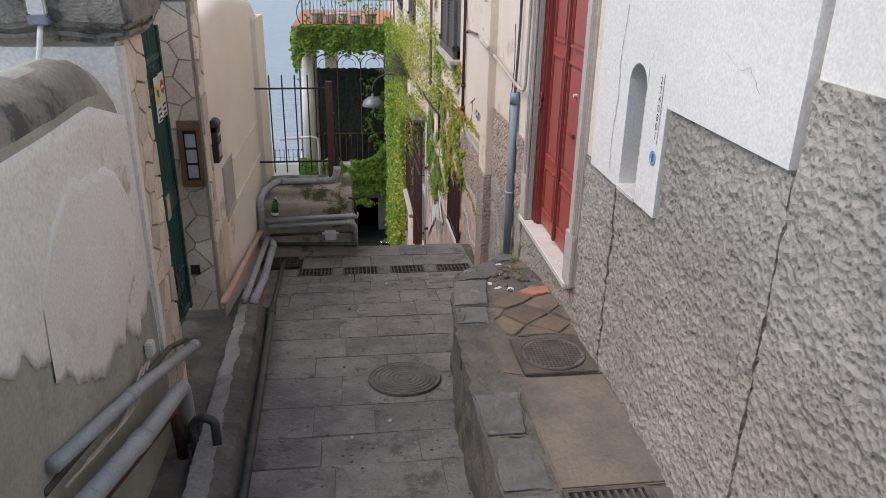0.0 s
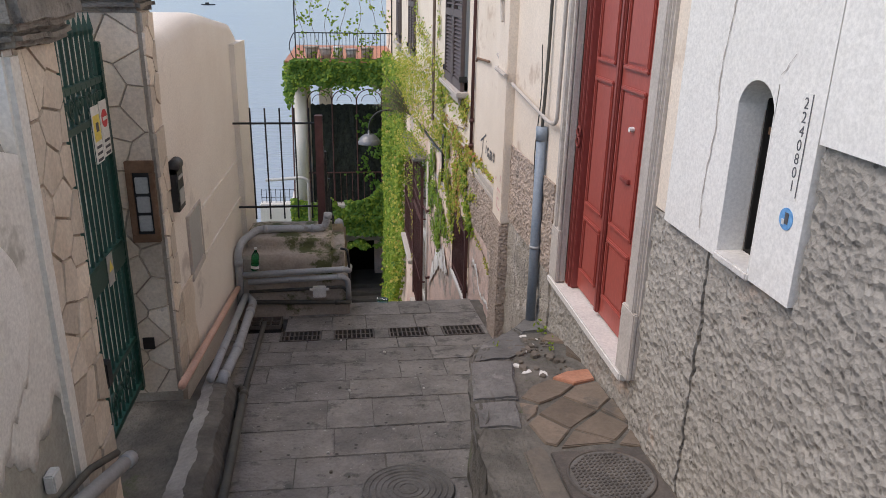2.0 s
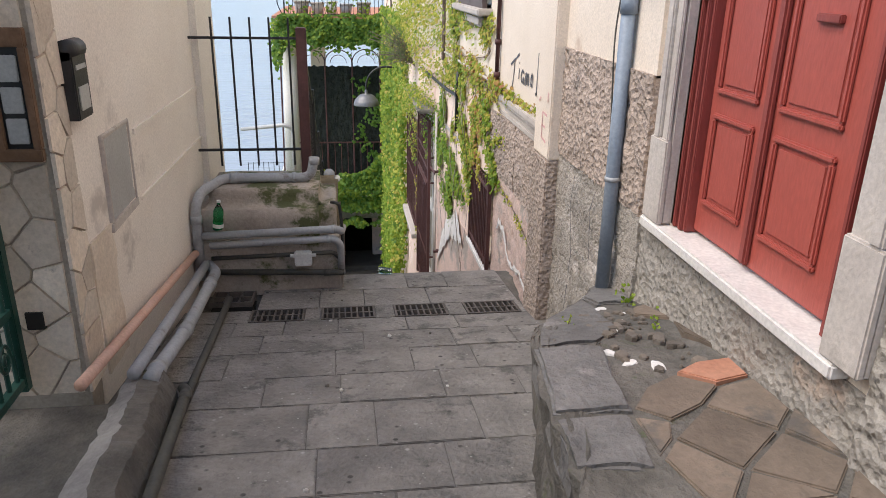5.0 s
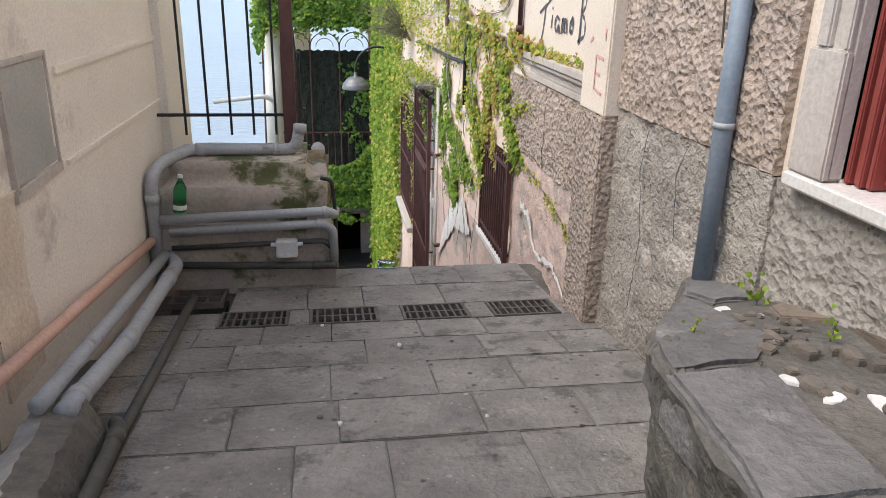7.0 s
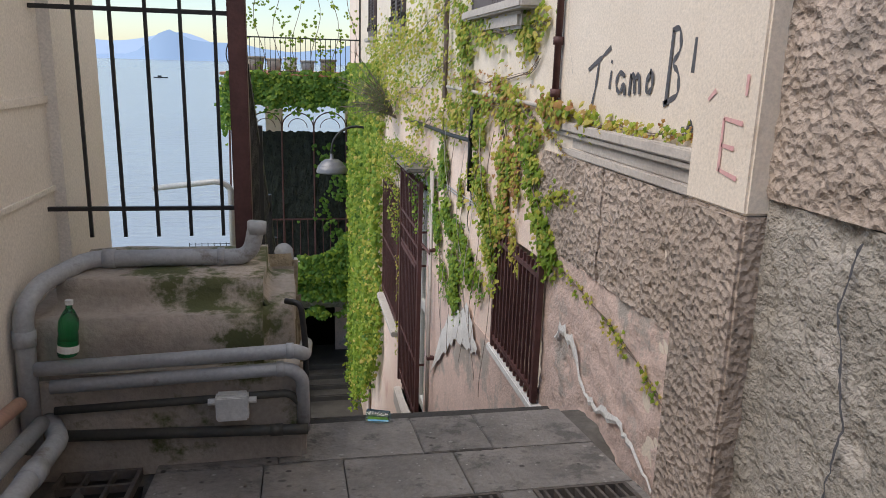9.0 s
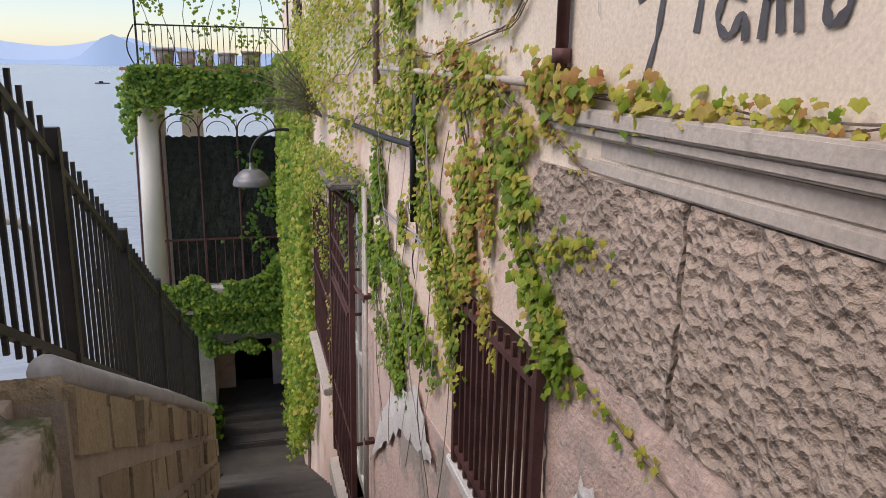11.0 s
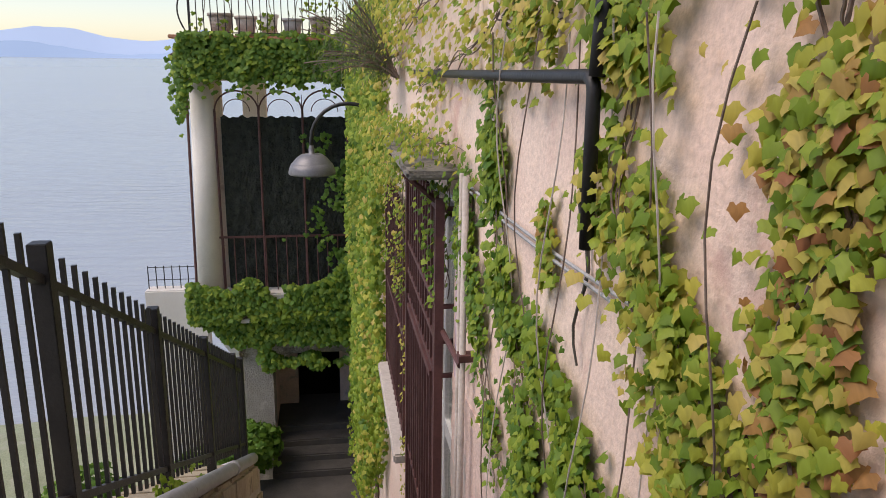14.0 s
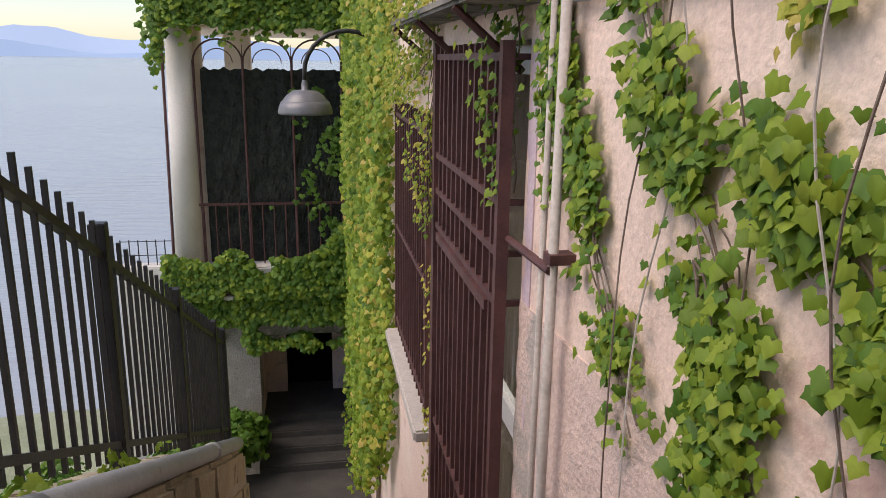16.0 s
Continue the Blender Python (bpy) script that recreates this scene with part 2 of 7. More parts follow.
M["sandstone"] = surf("tan_wall_stone", (0.33, 0.27, 0.18), (0.44, 0.37, 0.26), 3.0, 0.9, 0.7, 40, (0.18, 0.15, 0.10), 3, 0.56, dist=0.02, objvar=0.15)
M["stem"] = surf("vine_stem", (0.13, 0.09, 0.07), (0.22, 0.17, 0.14), 12.0, 0.9, 0.4, 60)
M["leafgreen"] = leaf_mat("green_leaf", (0.13, 0.23, 0.02), (0.21, 0.32, 0.03), (0.32, 0.41, 0.05))
M["leafdark"] = leaf_mat("dark_green_leaf", (0.07, 0.16, 0.02), (0.11, 0.23, 0.03), (0.17, 0.29, 0.04))
M["leafyellow"] = leaf_mat("yellow_green_leaf", (0.33, 0.38, 0.045), (0.47, 0.46, 0.07), (0.58, 0.45, 0.13))
M["leafred"] = leaf_mat("autumn_leaf", (0.38, 0.32, 0.07), (0.44, 0.25, 0.08), (0.36, 0.15, 0.07))
M["leafgrey"] = leaf_mat("grey_green_needle", (0.08, 0.11, 0.05), (0.12, 0.16, 0.07), (0.19, 0.20, 0.09))
M["plastergrey"] = surf("bare_white_scar", (0.68, 0.66, 0.63), (0.78, 0.76, 0.73), 6.0, 0.95, 0.4, 60)


def glass_mat(name, colour, rough=0.03, alpha=None):
    m = bpy.data.materials.new(name)
    m.use_nodes = True
    b = m.node_tree.nodes["Principled BSDF"]
    b.inputs["Base Color"].default_value = (*colour, 1)
    b.inputs["Roughness"].default_value = rough
    b.inputs["Transmission Weight"].default_value = 1.0
    b.inputs["IOR"].default_value = 1.45
    return m


M["glass"] = glass_mat("window_glass", (0.85, 0.92, 0.90))
M["bottleglass"] = glass_mat("green_bottle_plastic", (0.05, 0.55, 0.22), 0.15)
M["tealglass"] = glass_mat("clear_teal_plastic", (0.55, 0.85, 0.80), 0.1)


def water_mat():
    m = bpy.data.materials.new("lake_water")
    m.use_nodes = True
    t = m.node_tree
    b = t.nodes["Principled BSDF"]
    b.inputs["Base Color"].default_value = (0.37, 0.40, 0.42, 1)
    b.inputs["Roughness"].default_value = 0.22
    tc = t.nodes.new("ShaderNodeTexCoord")
    mp = t.nodes.new("ShaderNodeMapping")
    mp.inputs["Scale"].default_value = (0.35, 1.2, 1)
    n1 = t.nodes.new("ShaderNodeTexNoise")
    n1.inputs["Scale"].default_value, n1.inputs["Detail"].default_value = 1.1, 5
    n2 = t.nodes.new("ShaderNodeTexNoise")
    n2.inputs["Scale"].default_value, n2.inputs["Detail"].default_value = 0.06, 3
    mu = t.nodes.new("ShaderNodeMath")
    mu.operation = "MULTIPLY"
    t.links.new(tc.outputs["Object"], mp.inputs["Vector"])
    for n in (n1, n2):
        t.links.new(mp.outputs["Vector"], n.inputs["Vector"])
    t.links.new(n1.outputs["Fac"], mu.inputs[0])
    t.links.new(n2.outputs["Fac"], mu.inputs[1])
    bp = t.nodes.new("ShaderNodeBump")
    bp.inputs["Strength"].default_value, bp.inputs["Distance"].default_value = 1.0, 0.3
    t.links.new(mu.outputs[0], bp.inputs["Height"])
    t.links.new(bp.outputs["Normal"], b.inputs["Normal"])
    return m


M["water"] = water_mat()


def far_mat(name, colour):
    """Distant land as a backdrop: haze painted as bluish base colour, with emission for the bright air in front of it.
    """
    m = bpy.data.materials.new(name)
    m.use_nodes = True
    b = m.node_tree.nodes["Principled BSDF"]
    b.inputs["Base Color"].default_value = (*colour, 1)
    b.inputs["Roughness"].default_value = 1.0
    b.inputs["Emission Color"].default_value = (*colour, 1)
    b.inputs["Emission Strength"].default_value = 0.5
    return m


# ---------------------------------------------------------------- mesh helpers
def mesh_of(name, bm):
    me = bpy.data.meshes.new(name)
    bm.normal_update()
    bm.to_mesh(me)
    bm.free()
    return me


def smooth(me):
    for p in me.polygons:
        p.use_smooth = True
    return me


def part(name, bm, material, parent=None, label="", soft=False):
    """One bmesh as one mesh object, under a thing or a part."""
    me = mesh_of(name, bm)
    for m in material if isinstance(material, (list, tuple)) else [material]:
        me.materials.append(M[m] if isinstance(m, str) else m)
    if soft:
        smooth(me)
    ob = new(name, me)
    if parent:
        ob.parent = parent
        if not parent.parent:
            ob.matrix_parent_inverse = Matrix.Translation(parent.location).inverted()
    if label:
        ob["label"] = label
    return ob


def piece(name, me, parent, m):
    """A small piece that shares its mesh with others, at the pose m."""
    ob = new(name, me)
    ob.parent = parent
    if not parent.parent:
        ob.matrix_parent_inverse = Matrix.Translation(parent.location).inverted()
    ob.matrix_basis = m
    return ob


def thing(name, bm, material, label, category, group="", kind="", soft=False):
    return tagged(part(name, bm, material, None, "", soft), label, category, group, kind)


def empty(name, label, category, group="", kind="", at=(0, 0, 0)):
    ob = new(name)
    ob.location = at
    ob.empty_display_size = 0.1
    return tagged(ob, label, category, group, kind)


def box(bm, x0, x1, y0, y1, z0, z1, bevel=0.0):
    vs = [bm.verts.new((x, y, z)) for x in (x0, x1) for y in (y0, y1) for z in (z0, z1)]
    fs = [bm.faces.new([vs[i] for i in f]) for f in ((0, 1, 3, 2), (4, 6, 7, 5), (0, 4, 5, 1), (2, 3, 7, 6), (0, 2, 6, 4), (1, 5, 7, 3))]
    if bevel:
        es = {e for f in fs for e in f.edges}
        bmesh.ops.bevel(bm, geom=list(es), offset=bevel, segments=2, affect="EDGES", clamp_overlap=True)
    return bm


def boxbm(*a, bevel=0.0):
    return box(bmesh.new(), *a, bevel=bevel)


def tube(bm, pts, r, seg=10, caps=True):
    """A round bar or pipe along pts."""
    pts = [Vector(p) for p in pts]
    rings = []
    side = None
    for i, p in enumerate(pts):
        d = (pts[min(i + 1, len(pts) - 1)] - pts[max(i - 1, 0)]).normalized()
        if side is None:
            side = d.orthogonal().normalized()
        side = (side - d * side.dot(d)).normalized()
        up = d.cross(side)
        rr = r[i] if isinstance(r, (list, tuple)) else r
        rings.append([bm.verts.new(p + rr * (math.cos(k * math.tau / seg) * side + math.sin(k * math.tau / seg) * up)) for k in range(seg)])
    for a_, b_ in zip(rings, rings[1:]):
        for k in range(seg):
            bm.faces.new((a_[k], a_[(k + 1) % seg], b_[(k + 1) % seg], b_[k]))
    if caps:
        bm.faces.new(rings[0][::-1])
        bm.faces.new(rings[-1])
    return bm


def bend(pts, r, n=5):
    """Round the corners of a polyline by radius r."""
    pts = [Vector(p) for p in pts]
    out = [pts[0]]
    for a_, b_, c_ in zip(pts, pts[1:], pts[2:]):
        u, v = (a_ - b_), (c_ - b_)
        k = min(r, u.length * 0.45, v.length * 0.45)
        p, q = b_ + u.normalized() * k, b_ + v.normalized() * k
        for i in range(n + 1):
            s = i / n
            out.append(p * (1 - s) ** 2 + b_ * 2 * s * (1 - s) + q * s ** 2)
    return out + [pts[-1]]


def prism(bm, poly, z0, z1, bevel=0.0, ztop=None):
    """An upright block on the plan polygon poly; ztop(x, y) gives a sloping top."""
    lo = [bm.verts.new((x, y, z0 if not callable(z0) else z0(x, y))) for x, y in poly]
    hi = [bm.verts.new((x, y, ztop(x, y) if ztop else z1)) for x, y in poly]
    n = len(poly)
    top = bm.faces.new(hi)
    bm.faces.new(lo[::-1])
    for i in range(n):
        bm.faces.new((lo[i], lo[(i + 1) % n], hi[(i + 1) % n], hi[i]))
    if bevel:
        bmesh.ops.bevel(bm, geom=list(top.edges), offset=bevel, segments=2, affect="EDGES", clamp_overlap=True)
    return bm


def clip(poly, p, n):
    """Keep the side of poly where (q - p).n < 0."""
    out = []
    for i, a_ in enumerate(poly):
        b_ = poly[(i + 1) % len(poly)]
        da = (a_[0] - p[0]) * n[0] + (a_[1] - p[1]) * n[1]
        db = (b_[0] - p[0]) * n[0] + (b_[1] - p[1]) * n[1]
        if da <= 0:
            out.append(a_)
        if (da < 0) != (db < 0) and da != db:
            s = da / (da - db)
            out.append((a_[0] + s * (b_[0] - a_[0]), a_[1] + s * (b_[1] - a_[1])))
    return out


def cells(outline, seeds, gap):
    """Irregular stones: the outline shared out among the seeds, with joints of width gap."""
    res = []
    for i, s in enumerate(seeds):
        poly = list(outline)
        for j, q in enumerate(seeds):
            if i == j or not poly:
                continue
            d = math.hypot(q[0] - s[0], q[1] - s[1])
            n = ((q[0] - s[0]) / d, (q[1] - s[1]) / d)
            m = ((q[0] + s[0]) / 2 - n[0] * gap / 2, (q[1] + s[1]) / 2 - n[1] * gap / 2)
            poly = clip(poly, m, n)
        if len(poly) > 2:
            res.append(poly)
    return res


def scatter(rng, x0, x1, y0, y1, n, apart):
    pts = []
    for _ in range(n * 40):
        p = (rng.uniform(x0, x1), rng.uniform(y0, y1))
        if all(math.hypot(p[0] - q[0], p[1] - q[1]) > apart for q in pts):
            pts.append(p)
        if len(pts) >= n:
            break
    return pts


def pav(y):
    """Height of the paving, which falls faster towards the lower stair."""
    return float(np.interp(y, (2.0, 3.0, 4.4, 5.5, 6.15, 7.05, 8.07, 9.0), (0.58, 0.465, 0.32, 0.215, 0.14, -0.02, -0.1475, -0.264)))


LIP, RISE, RUN, NSTEP = 8.07, 0.1667, 0.3324, 29


def stair(y):
    """Height of the lower stair's pitch line."""
    return pav(LIP) - (y - LIP) * RISE / RUN


def wallx(y):
    """Face of the house wall along the alley."""
    if y < 8.0:
        return 1.40 if y > 7.0 else 1.36
    return 1.40 - 0.22 * min((y - 8.0) / 4.5, 1.0)


def panel(bm, y0, y1, z0, z1, proud=0.0, amp=0.0, step=0.0, mat=0, z_top=None, face=wallx, sign=-1.0, freq=1.0):
    """A stretch of plaster on the wall's face, relief of up to amp metres, with its edges returned to the wall."""
    ny = max(1, int((y1 - y0) / step)) if step else max(1, int((y1 - y0) / 0.8))
    nz = max(1, int((z1 - z0) / step)) if step else 1
    rows = []
    for i in range(ny + 1):
        y = y0 + (y1 - y0) * i / ny
        zt = z_top(y) if z_top else z1
        col = []
        for j in range(nz + 1):
            z = z0 + (zt - z0) * j / nz
            d = proud
            if amp:
                p = Vector((y * 16 * freq, z * 16 * freq, 1.5))
                h = noise.noise(p) * 0.7 + noise.noise(p * 2.3) * 0.45
                d += amp * (h if h > -0.15 else h * 2.0) + amp * 0.5 * noise.noise(Vector((y * 2, z * 2, 7)))
            col.append(bm.verts.new((face(y) + sign * d, y, z)))
        rows.append(col)
    for i in range(ny):
        for j in range(nz):
            f = bm.faces.new((rows[i][j], rows[i][j + 1], rows[i + 1][j + 1], rows[i + 1][j]) if sign < 0 else (rows[i][j], rows[i + 1][j], rows[i + 1][j + 1], rows[i][j + 1]))
            f.material_index = mat
            f.smooth = bool(amp)
    rim = [r[0] for r in rows] + rows[-1][1:] + [r[-1] for r in rows[-2::-1]] + rows[0][-2:0:-1]
    back = [bm.verts.new((face(v.co.y) - sign * 0.06, v.co.y, v.co.z)) for v in rim]
    rim = [bm.verts.new(v.co) for v in rim]
    for k in range(len(rim)):
        q = (k + 1) % len(rim)
        f = bm.faces.new((rim[k], rim[q], back[q], back[k]))
        f.material_index = mat
    return bm


# ---------------------------------------------------------------- setting: ground, lake, distance
rng = random.Random(4)

bm = bmesh.new()
vs = [bm.verts.new(p) for p in ((-4500, -3500, -7.0), (4500, -3500, -7.0), (4500, 4600, -7.0), (-4500, 4600, -7.0))]
bm.faces.new(vs)
thing("water", bm, "water", "calm pale grey lake with fine ripples", "lake", kind="structure")

bm = bmesh.new()
N = 40
grid = []
for i in range(N + 1):
    row = []
    for j in range(N + 1):
        x, y = -14 + 20 * i / N, -6 + 36 * j / N
        shore = 24.6 + 0.35 * x + 1.2 * noise.noise(Vector((x * 0.2, 3, 1)))
        z = -6.55 if y < shore else -6.55 - (y - shore) * 0.25
        z += 0.12 * noise.noise(Vector((x * 0.5, y * 0.5, 0)))
        if y < 15 and x > -1.6:
            z = -6.6
        row.append(bm.verts.new((x, y, z)))
    grid.append(row)
for i in range(N):
    for j in range(N):
        f = bm.faces.new((grid[i][j], grid[i + 1][j], grid[i + 1][j + 1], grid[i][j + 1]))
        f.smooth = True
thing("ground", bm, "grass", "pale green grassy shore beside the lake", "ground", kind="structure")


def ridge(name, y, base, heights, colour, label, x0=-3600, x1=2600):
    bm = bmesh.new()
    n = 120
    top, low = [], []
    for i in range(n + 1):
        s = i / n
        x = x0 + (x1 - x0) * s
        h = sum(a_ * math.exp(-((x - c) / w) ** 2) for c, w, a_ in heights)
        h += 14 * noise.fractal(Vector((x * 0.004, y * 0.01, 0)), 1.0, 2.0, 4)
        top.append(bm.verts.new((x, y + 60, max(base, base + h))))
        low.append(bm.verts.new((x, y, -8)))
    for i in range(n):
        bm.faces.new((low[i], low[i + 1], top[i + 1], top[i]))
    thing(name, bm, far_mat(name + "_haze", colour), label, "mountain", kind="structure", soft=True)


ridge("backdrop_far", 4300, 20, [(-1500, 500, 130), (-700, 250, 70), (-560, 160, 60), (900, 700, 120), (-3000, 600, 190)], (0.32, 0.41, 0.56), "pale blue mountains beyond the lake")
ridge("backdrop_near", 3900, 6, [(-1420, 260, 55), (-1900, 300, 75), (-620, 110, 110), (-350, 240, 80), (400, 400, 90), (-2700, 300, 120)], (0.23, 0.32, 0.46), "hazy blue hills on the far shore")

# small boat far out
bm = bmesh.new()
prism(bm, [(-60.5, 352), (-58, 351.4), (-54.6, 352), (-58, 352.6)], -7.1, -6.55)
box(bm, -58.8, -57.2, 351.8, 352.2, -6.56, -5.9)
thing("boat", bm, "ironblack", "small dark boat far out on the lake", "boat")

# ---------------------------------------------------------------- setting: alley floor
# upper stair behind the start of the walk
st = empty("stair_upper", "grey stone steps at the top of the alley", "stairs", kind="structure", at=(0, 1.5, 0.5))
for k in range(12):
    y1 = 3.05 - 0.42 * k
    part("step", boxbm(-0.62, 0.60, y1 - 0.46, y1, -0.2, 0.48 + 0.18 * (k + 1) - 0.18, bevel=0.012), "slab", st)

bm = bmesh.new()
prism(bm, [(-1.75, 2.6), (1.7, 2.6), (1.7, 8.05), (-1.75, 8.05)], -0.6, 0, ztop=lambda x, y: pav(y) - 0.016)
bmesh.ops.subdivide_edges(bm, edges=[e_ for e_ in bm.edges if abs(e_.verts[0].co.y - e_.verts[1].co.y) > 1], cuts=21, use_grid_fill=True)
for v in bm.verts:
    if v.co.z > -0.5:
        v.co.z = pav(v.co.y) - (0.12 if 6.7 < v.co.y < 7.8 else 0.007)
floor = thing("floor", bm, "bed", "dark earth joints between grey stone paving slabs", "paving", kind="structure")

# right-hand ledge in front of the red door
LEDGE = [(0.60, 1.4), (0.60, 3.0), (0.62, 3.8), (0.645, 4.3), (0.73, 4.83), (0.80, 5.03), (0.97, 5.28), (1.13, 5.50), (1.28, 5.76), (1.36, 5.86), (1.38, 5.86), (1.38, 1.4)]
LEDGE_FOOT = [(0.57, 1.4), (0.57, 3.0), (0.61, 3.8), (0.67, 4.3), (0.80, 4.83), (0.90, 5.04), (1.07, 5.43), (1.18, 5.70), (1.29, 5.95), (1.35, 6.12), (1.38, 6.12), (1.38, 1.4)]


def ledz(x, y):
    """Top of the ledge's stones."""
    return float(np.interp(y, (2.0, 4.2, 4.85, 5.3, 6.1), (1.0, 0.965, 0.90, 0.80, 0.62)))


bm = bmesh.new()
lo = [bm.verts.new((x, y, pav(y) - 0.1)) for x, y in LEDGE_FOOT]
hi = [bm.verts.new((x, y, ledz(x, y) - 0.014)) for x, y in LEDGE]
bm.faces.new(hi)
for i in range(len(hi)):
    q = (i + 1) % len(hi)
    bm.faces.new((lo[i], lo[q], hi[q], hi[i]))
bmesh.ops.triangulate(bm, faces=[f for f in bm.faces if len(f.verts) > 4])
for _ in range(2):
    bmesh.ops.subdivide_edges(bm, edges=[e_ for e_ in bm.edges if e_.calc_length() > 0.05], cuts=2, use_grid_fill=True)
bmesh.ops.recalc_face_normals(bm, faces=bm.faces[:])
for v in {v for f in bm.faces if f.normal.z > 0.6 for v in f.verts}:
    v.co.z = ledz(v.co.x, v.co.y) - 0.014
for v in bm.verts:
    if v.co.x < 1.33:
        v.co.x += 0.03 * noise.noise(v.co * 7) + 0.016 * noise.noise(v.co * 19)
        v.co.z += 0.008 * noise.noise(v.co * 8) + 0.010 * noise.noise(v.co * 23)
ledge = thing("terrace_ledge", bm, "darkkerb", "crumbling stone ledge below the red door", "ledge", kind="structure")

# lower stair and bottom landing
low = empty("stair_lower", "worn stone steps going down to the lake, darkened for shade", "stairs", kind="structure", at=(0.5, 12, -2.4))
for k in range(NSTEP):
    y0 = LIP + RUN * k
    z = pav(LIP) - RISE * (k + 1)
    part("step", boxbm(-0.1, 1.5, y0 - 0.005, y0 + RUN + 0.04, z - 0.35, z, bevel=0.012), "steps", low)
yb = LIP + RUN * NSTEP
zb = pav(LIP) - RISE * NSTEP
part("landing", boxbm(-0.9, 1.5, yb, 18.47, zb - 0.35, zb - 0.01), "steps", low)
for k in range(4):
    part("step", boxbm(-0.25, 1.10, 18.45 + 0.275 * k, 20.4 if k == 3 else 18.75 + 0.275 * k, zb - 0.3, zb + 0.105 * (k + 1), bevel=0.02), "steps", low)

# ---------------------------------------------------------------- setting: house wall
HOLES = {"niche": (3.135, 3.355, 2.08, 2.69), "door": (4.12, 5.20, 1.20, 3.75), "w1": (8.58, 9.50, -0.36, 0.46), "w2": (11.57, 12.81, -2.2, 0.45),
         "w3": (13.04, 14.46, -1.53, 0.12), "s1": (8.95, 10.3, 1.88, 3.5), "s2": (12.9, 13.9, 1.88, 3.5), "s3": (15.8, 16.7, 1.88, 3.5)}


def split(y0, y1, z0, z1, holes):
    """The rectangle without the holes, as smaller rectangles."""
    for h in holes:
        a0, a1, b0, b1 = h
        if a0 < y1 - 1e-4 and a1 > y0 + 1e-4 and b0 < z1 - 1e-4 and b1 > z0 + 1e-4:
            out = []
            if a0 > y0 + 1e-4:
                out += split(y0, a0, z0, z1, holes)
            if a1 < y1 - 1e-4:
                out += split(a1, y1, z0, z1, holes)
            ya, yb_ = max(a0, y0), min(a1, y1)
            if b0 > z0 + 1e-4:
                out += split(ya, yb_, z0, b0, holes)
            if b1 < z1 - 1e-4:
                out += split(ya, yb_, b1, z1, holes)
            return out
    return [(y0, y1, z0, z1)]


WMATS = ["cream", "white", "rough", "roughpink", "greyplaster", "pink", "pinkworn"]
bm = bmesh.new()
for y0, y1, z0, z1 in split(-3, 19.0, -6.6, 7.5, list(HOLES.values())):
    n = max(1, int((y1 - y0) / 1.0))
    for i in range(n):
        ya, yb_ = y0 + (y1 - y0) * i / n, y0 + (y1 - y0) * (i + 1) / n
        xs = wallx((ya + yb_) / 2) + 0.035
        box(bm, xs, xs + 0.45, ya, yb_, z0, z1)


def tile(y0, y1, z0, z1, mat, proud=0.0, amp=0.0, step=0.0, freq=1.0):
    for r in split(y0, y1, z0, z1, list(HOLES.values())):
        panel(bm, *r, proud=proud, amp=amp, step=step, mat=WMATS.index(mat), freq=freq)


# near stretch: roughcast below, limewash above, in bays with open seams
tile(-3, 1.935, 0.2, 2.84, "rough", 0.03, 0.009, 0.016, 1.25)
tile(-3, 1.935, 2.84, 7.5, "white", 0.02)
tile(1.965, 2.885, 0.2, 2.56, "rough", 0.02, 0.009, 0.015, 1.25)
tile(1.965, 2.885, 2.56, 7.5, "white", 0.04)
tile(2.905, 3.44, 0.2, 2.06, "rough", 0.0, 0.009, 0.015, 1.25)
tile(2.905, 3.80, 2.06, 7.5, "white", 0.03)
tile(3.452, 3.96, 0.2, 2.06, "rough", 0.005, 0.009, 0.015, 1.25)
tile(3.80, 3.96, 2.07, 7.5, "cream", 0.0)
tile(3.96, 5.46, 0.2, 1.15, "rough", -0.01, 0.012, 0.022)
tile(3.96, 5.46, 1.15, 7.5, "cream", -0.02)
tile(5.46, 6.74, 0.0, 1.15, "greyplaster", 0.0, 0.014, 0.022, 0.6)
tile(5.46, 6.74, 1.155, 1.77, "roughpink", 0.01, 0.013, 0.02)
tile(5.46, 6.74, 1.76, 7.5, "cream", 0.0)
# past the pilaster: rendered panels under a moulding, then pink plaster
tile(7.08, 7.945, 0.55, 1.07, "roughpink", 0.02, 0.014, 0.02)
tile(7.965, 8.74, 0.55, 1.07, "roughpink", 0.02, 0.014, 0.02)
tile(7.08, 8.58, -0.9, 0.55, "pinkworn", 0.012, 0.012, 0.025, 0.8)
tile(7.08, 8.75, 1.07, 7.5, "cream", 0.0)
tile(7.08, 8.75, -2.6, -0.9, "pinkworn", 0.0)
tile(8.58, 8.75, -0.9, 0.55, "pinkworn", 0.006, 0.006, 0.04, 0.6)
tile(8.75, 11.0, 1.3, 7.5, "cream", 0.0)
tile(8.75, 11.0, -0.35, 1.3, "pink", 0.0, 0.004, 0.06, 0.5)
tile(8.75, 11.57, -2.6, -0.35, "pinkworn", 0.004, 0.006, 0.05, 0.6)
tile(11.0, 19.0, 1.3, 7.5, "cream", 0.0)
tile(11.0, 11.57, -0.35, 1.3, "pink", 0.0, 0.004, 0.06, 0.5)
tile(11.57, 19.0, -6.6, 1.3, "pink", 0.0, 0.004, 0.1, 0.5)
tile(7.08, 11.57, -6.6, -2.6, "pinkworn", 0.0)
wall_right = thing("wall_right", bm, WMATS, "tall old house wall of cream and pink plaster over roughcast", "wall", kind="structure")

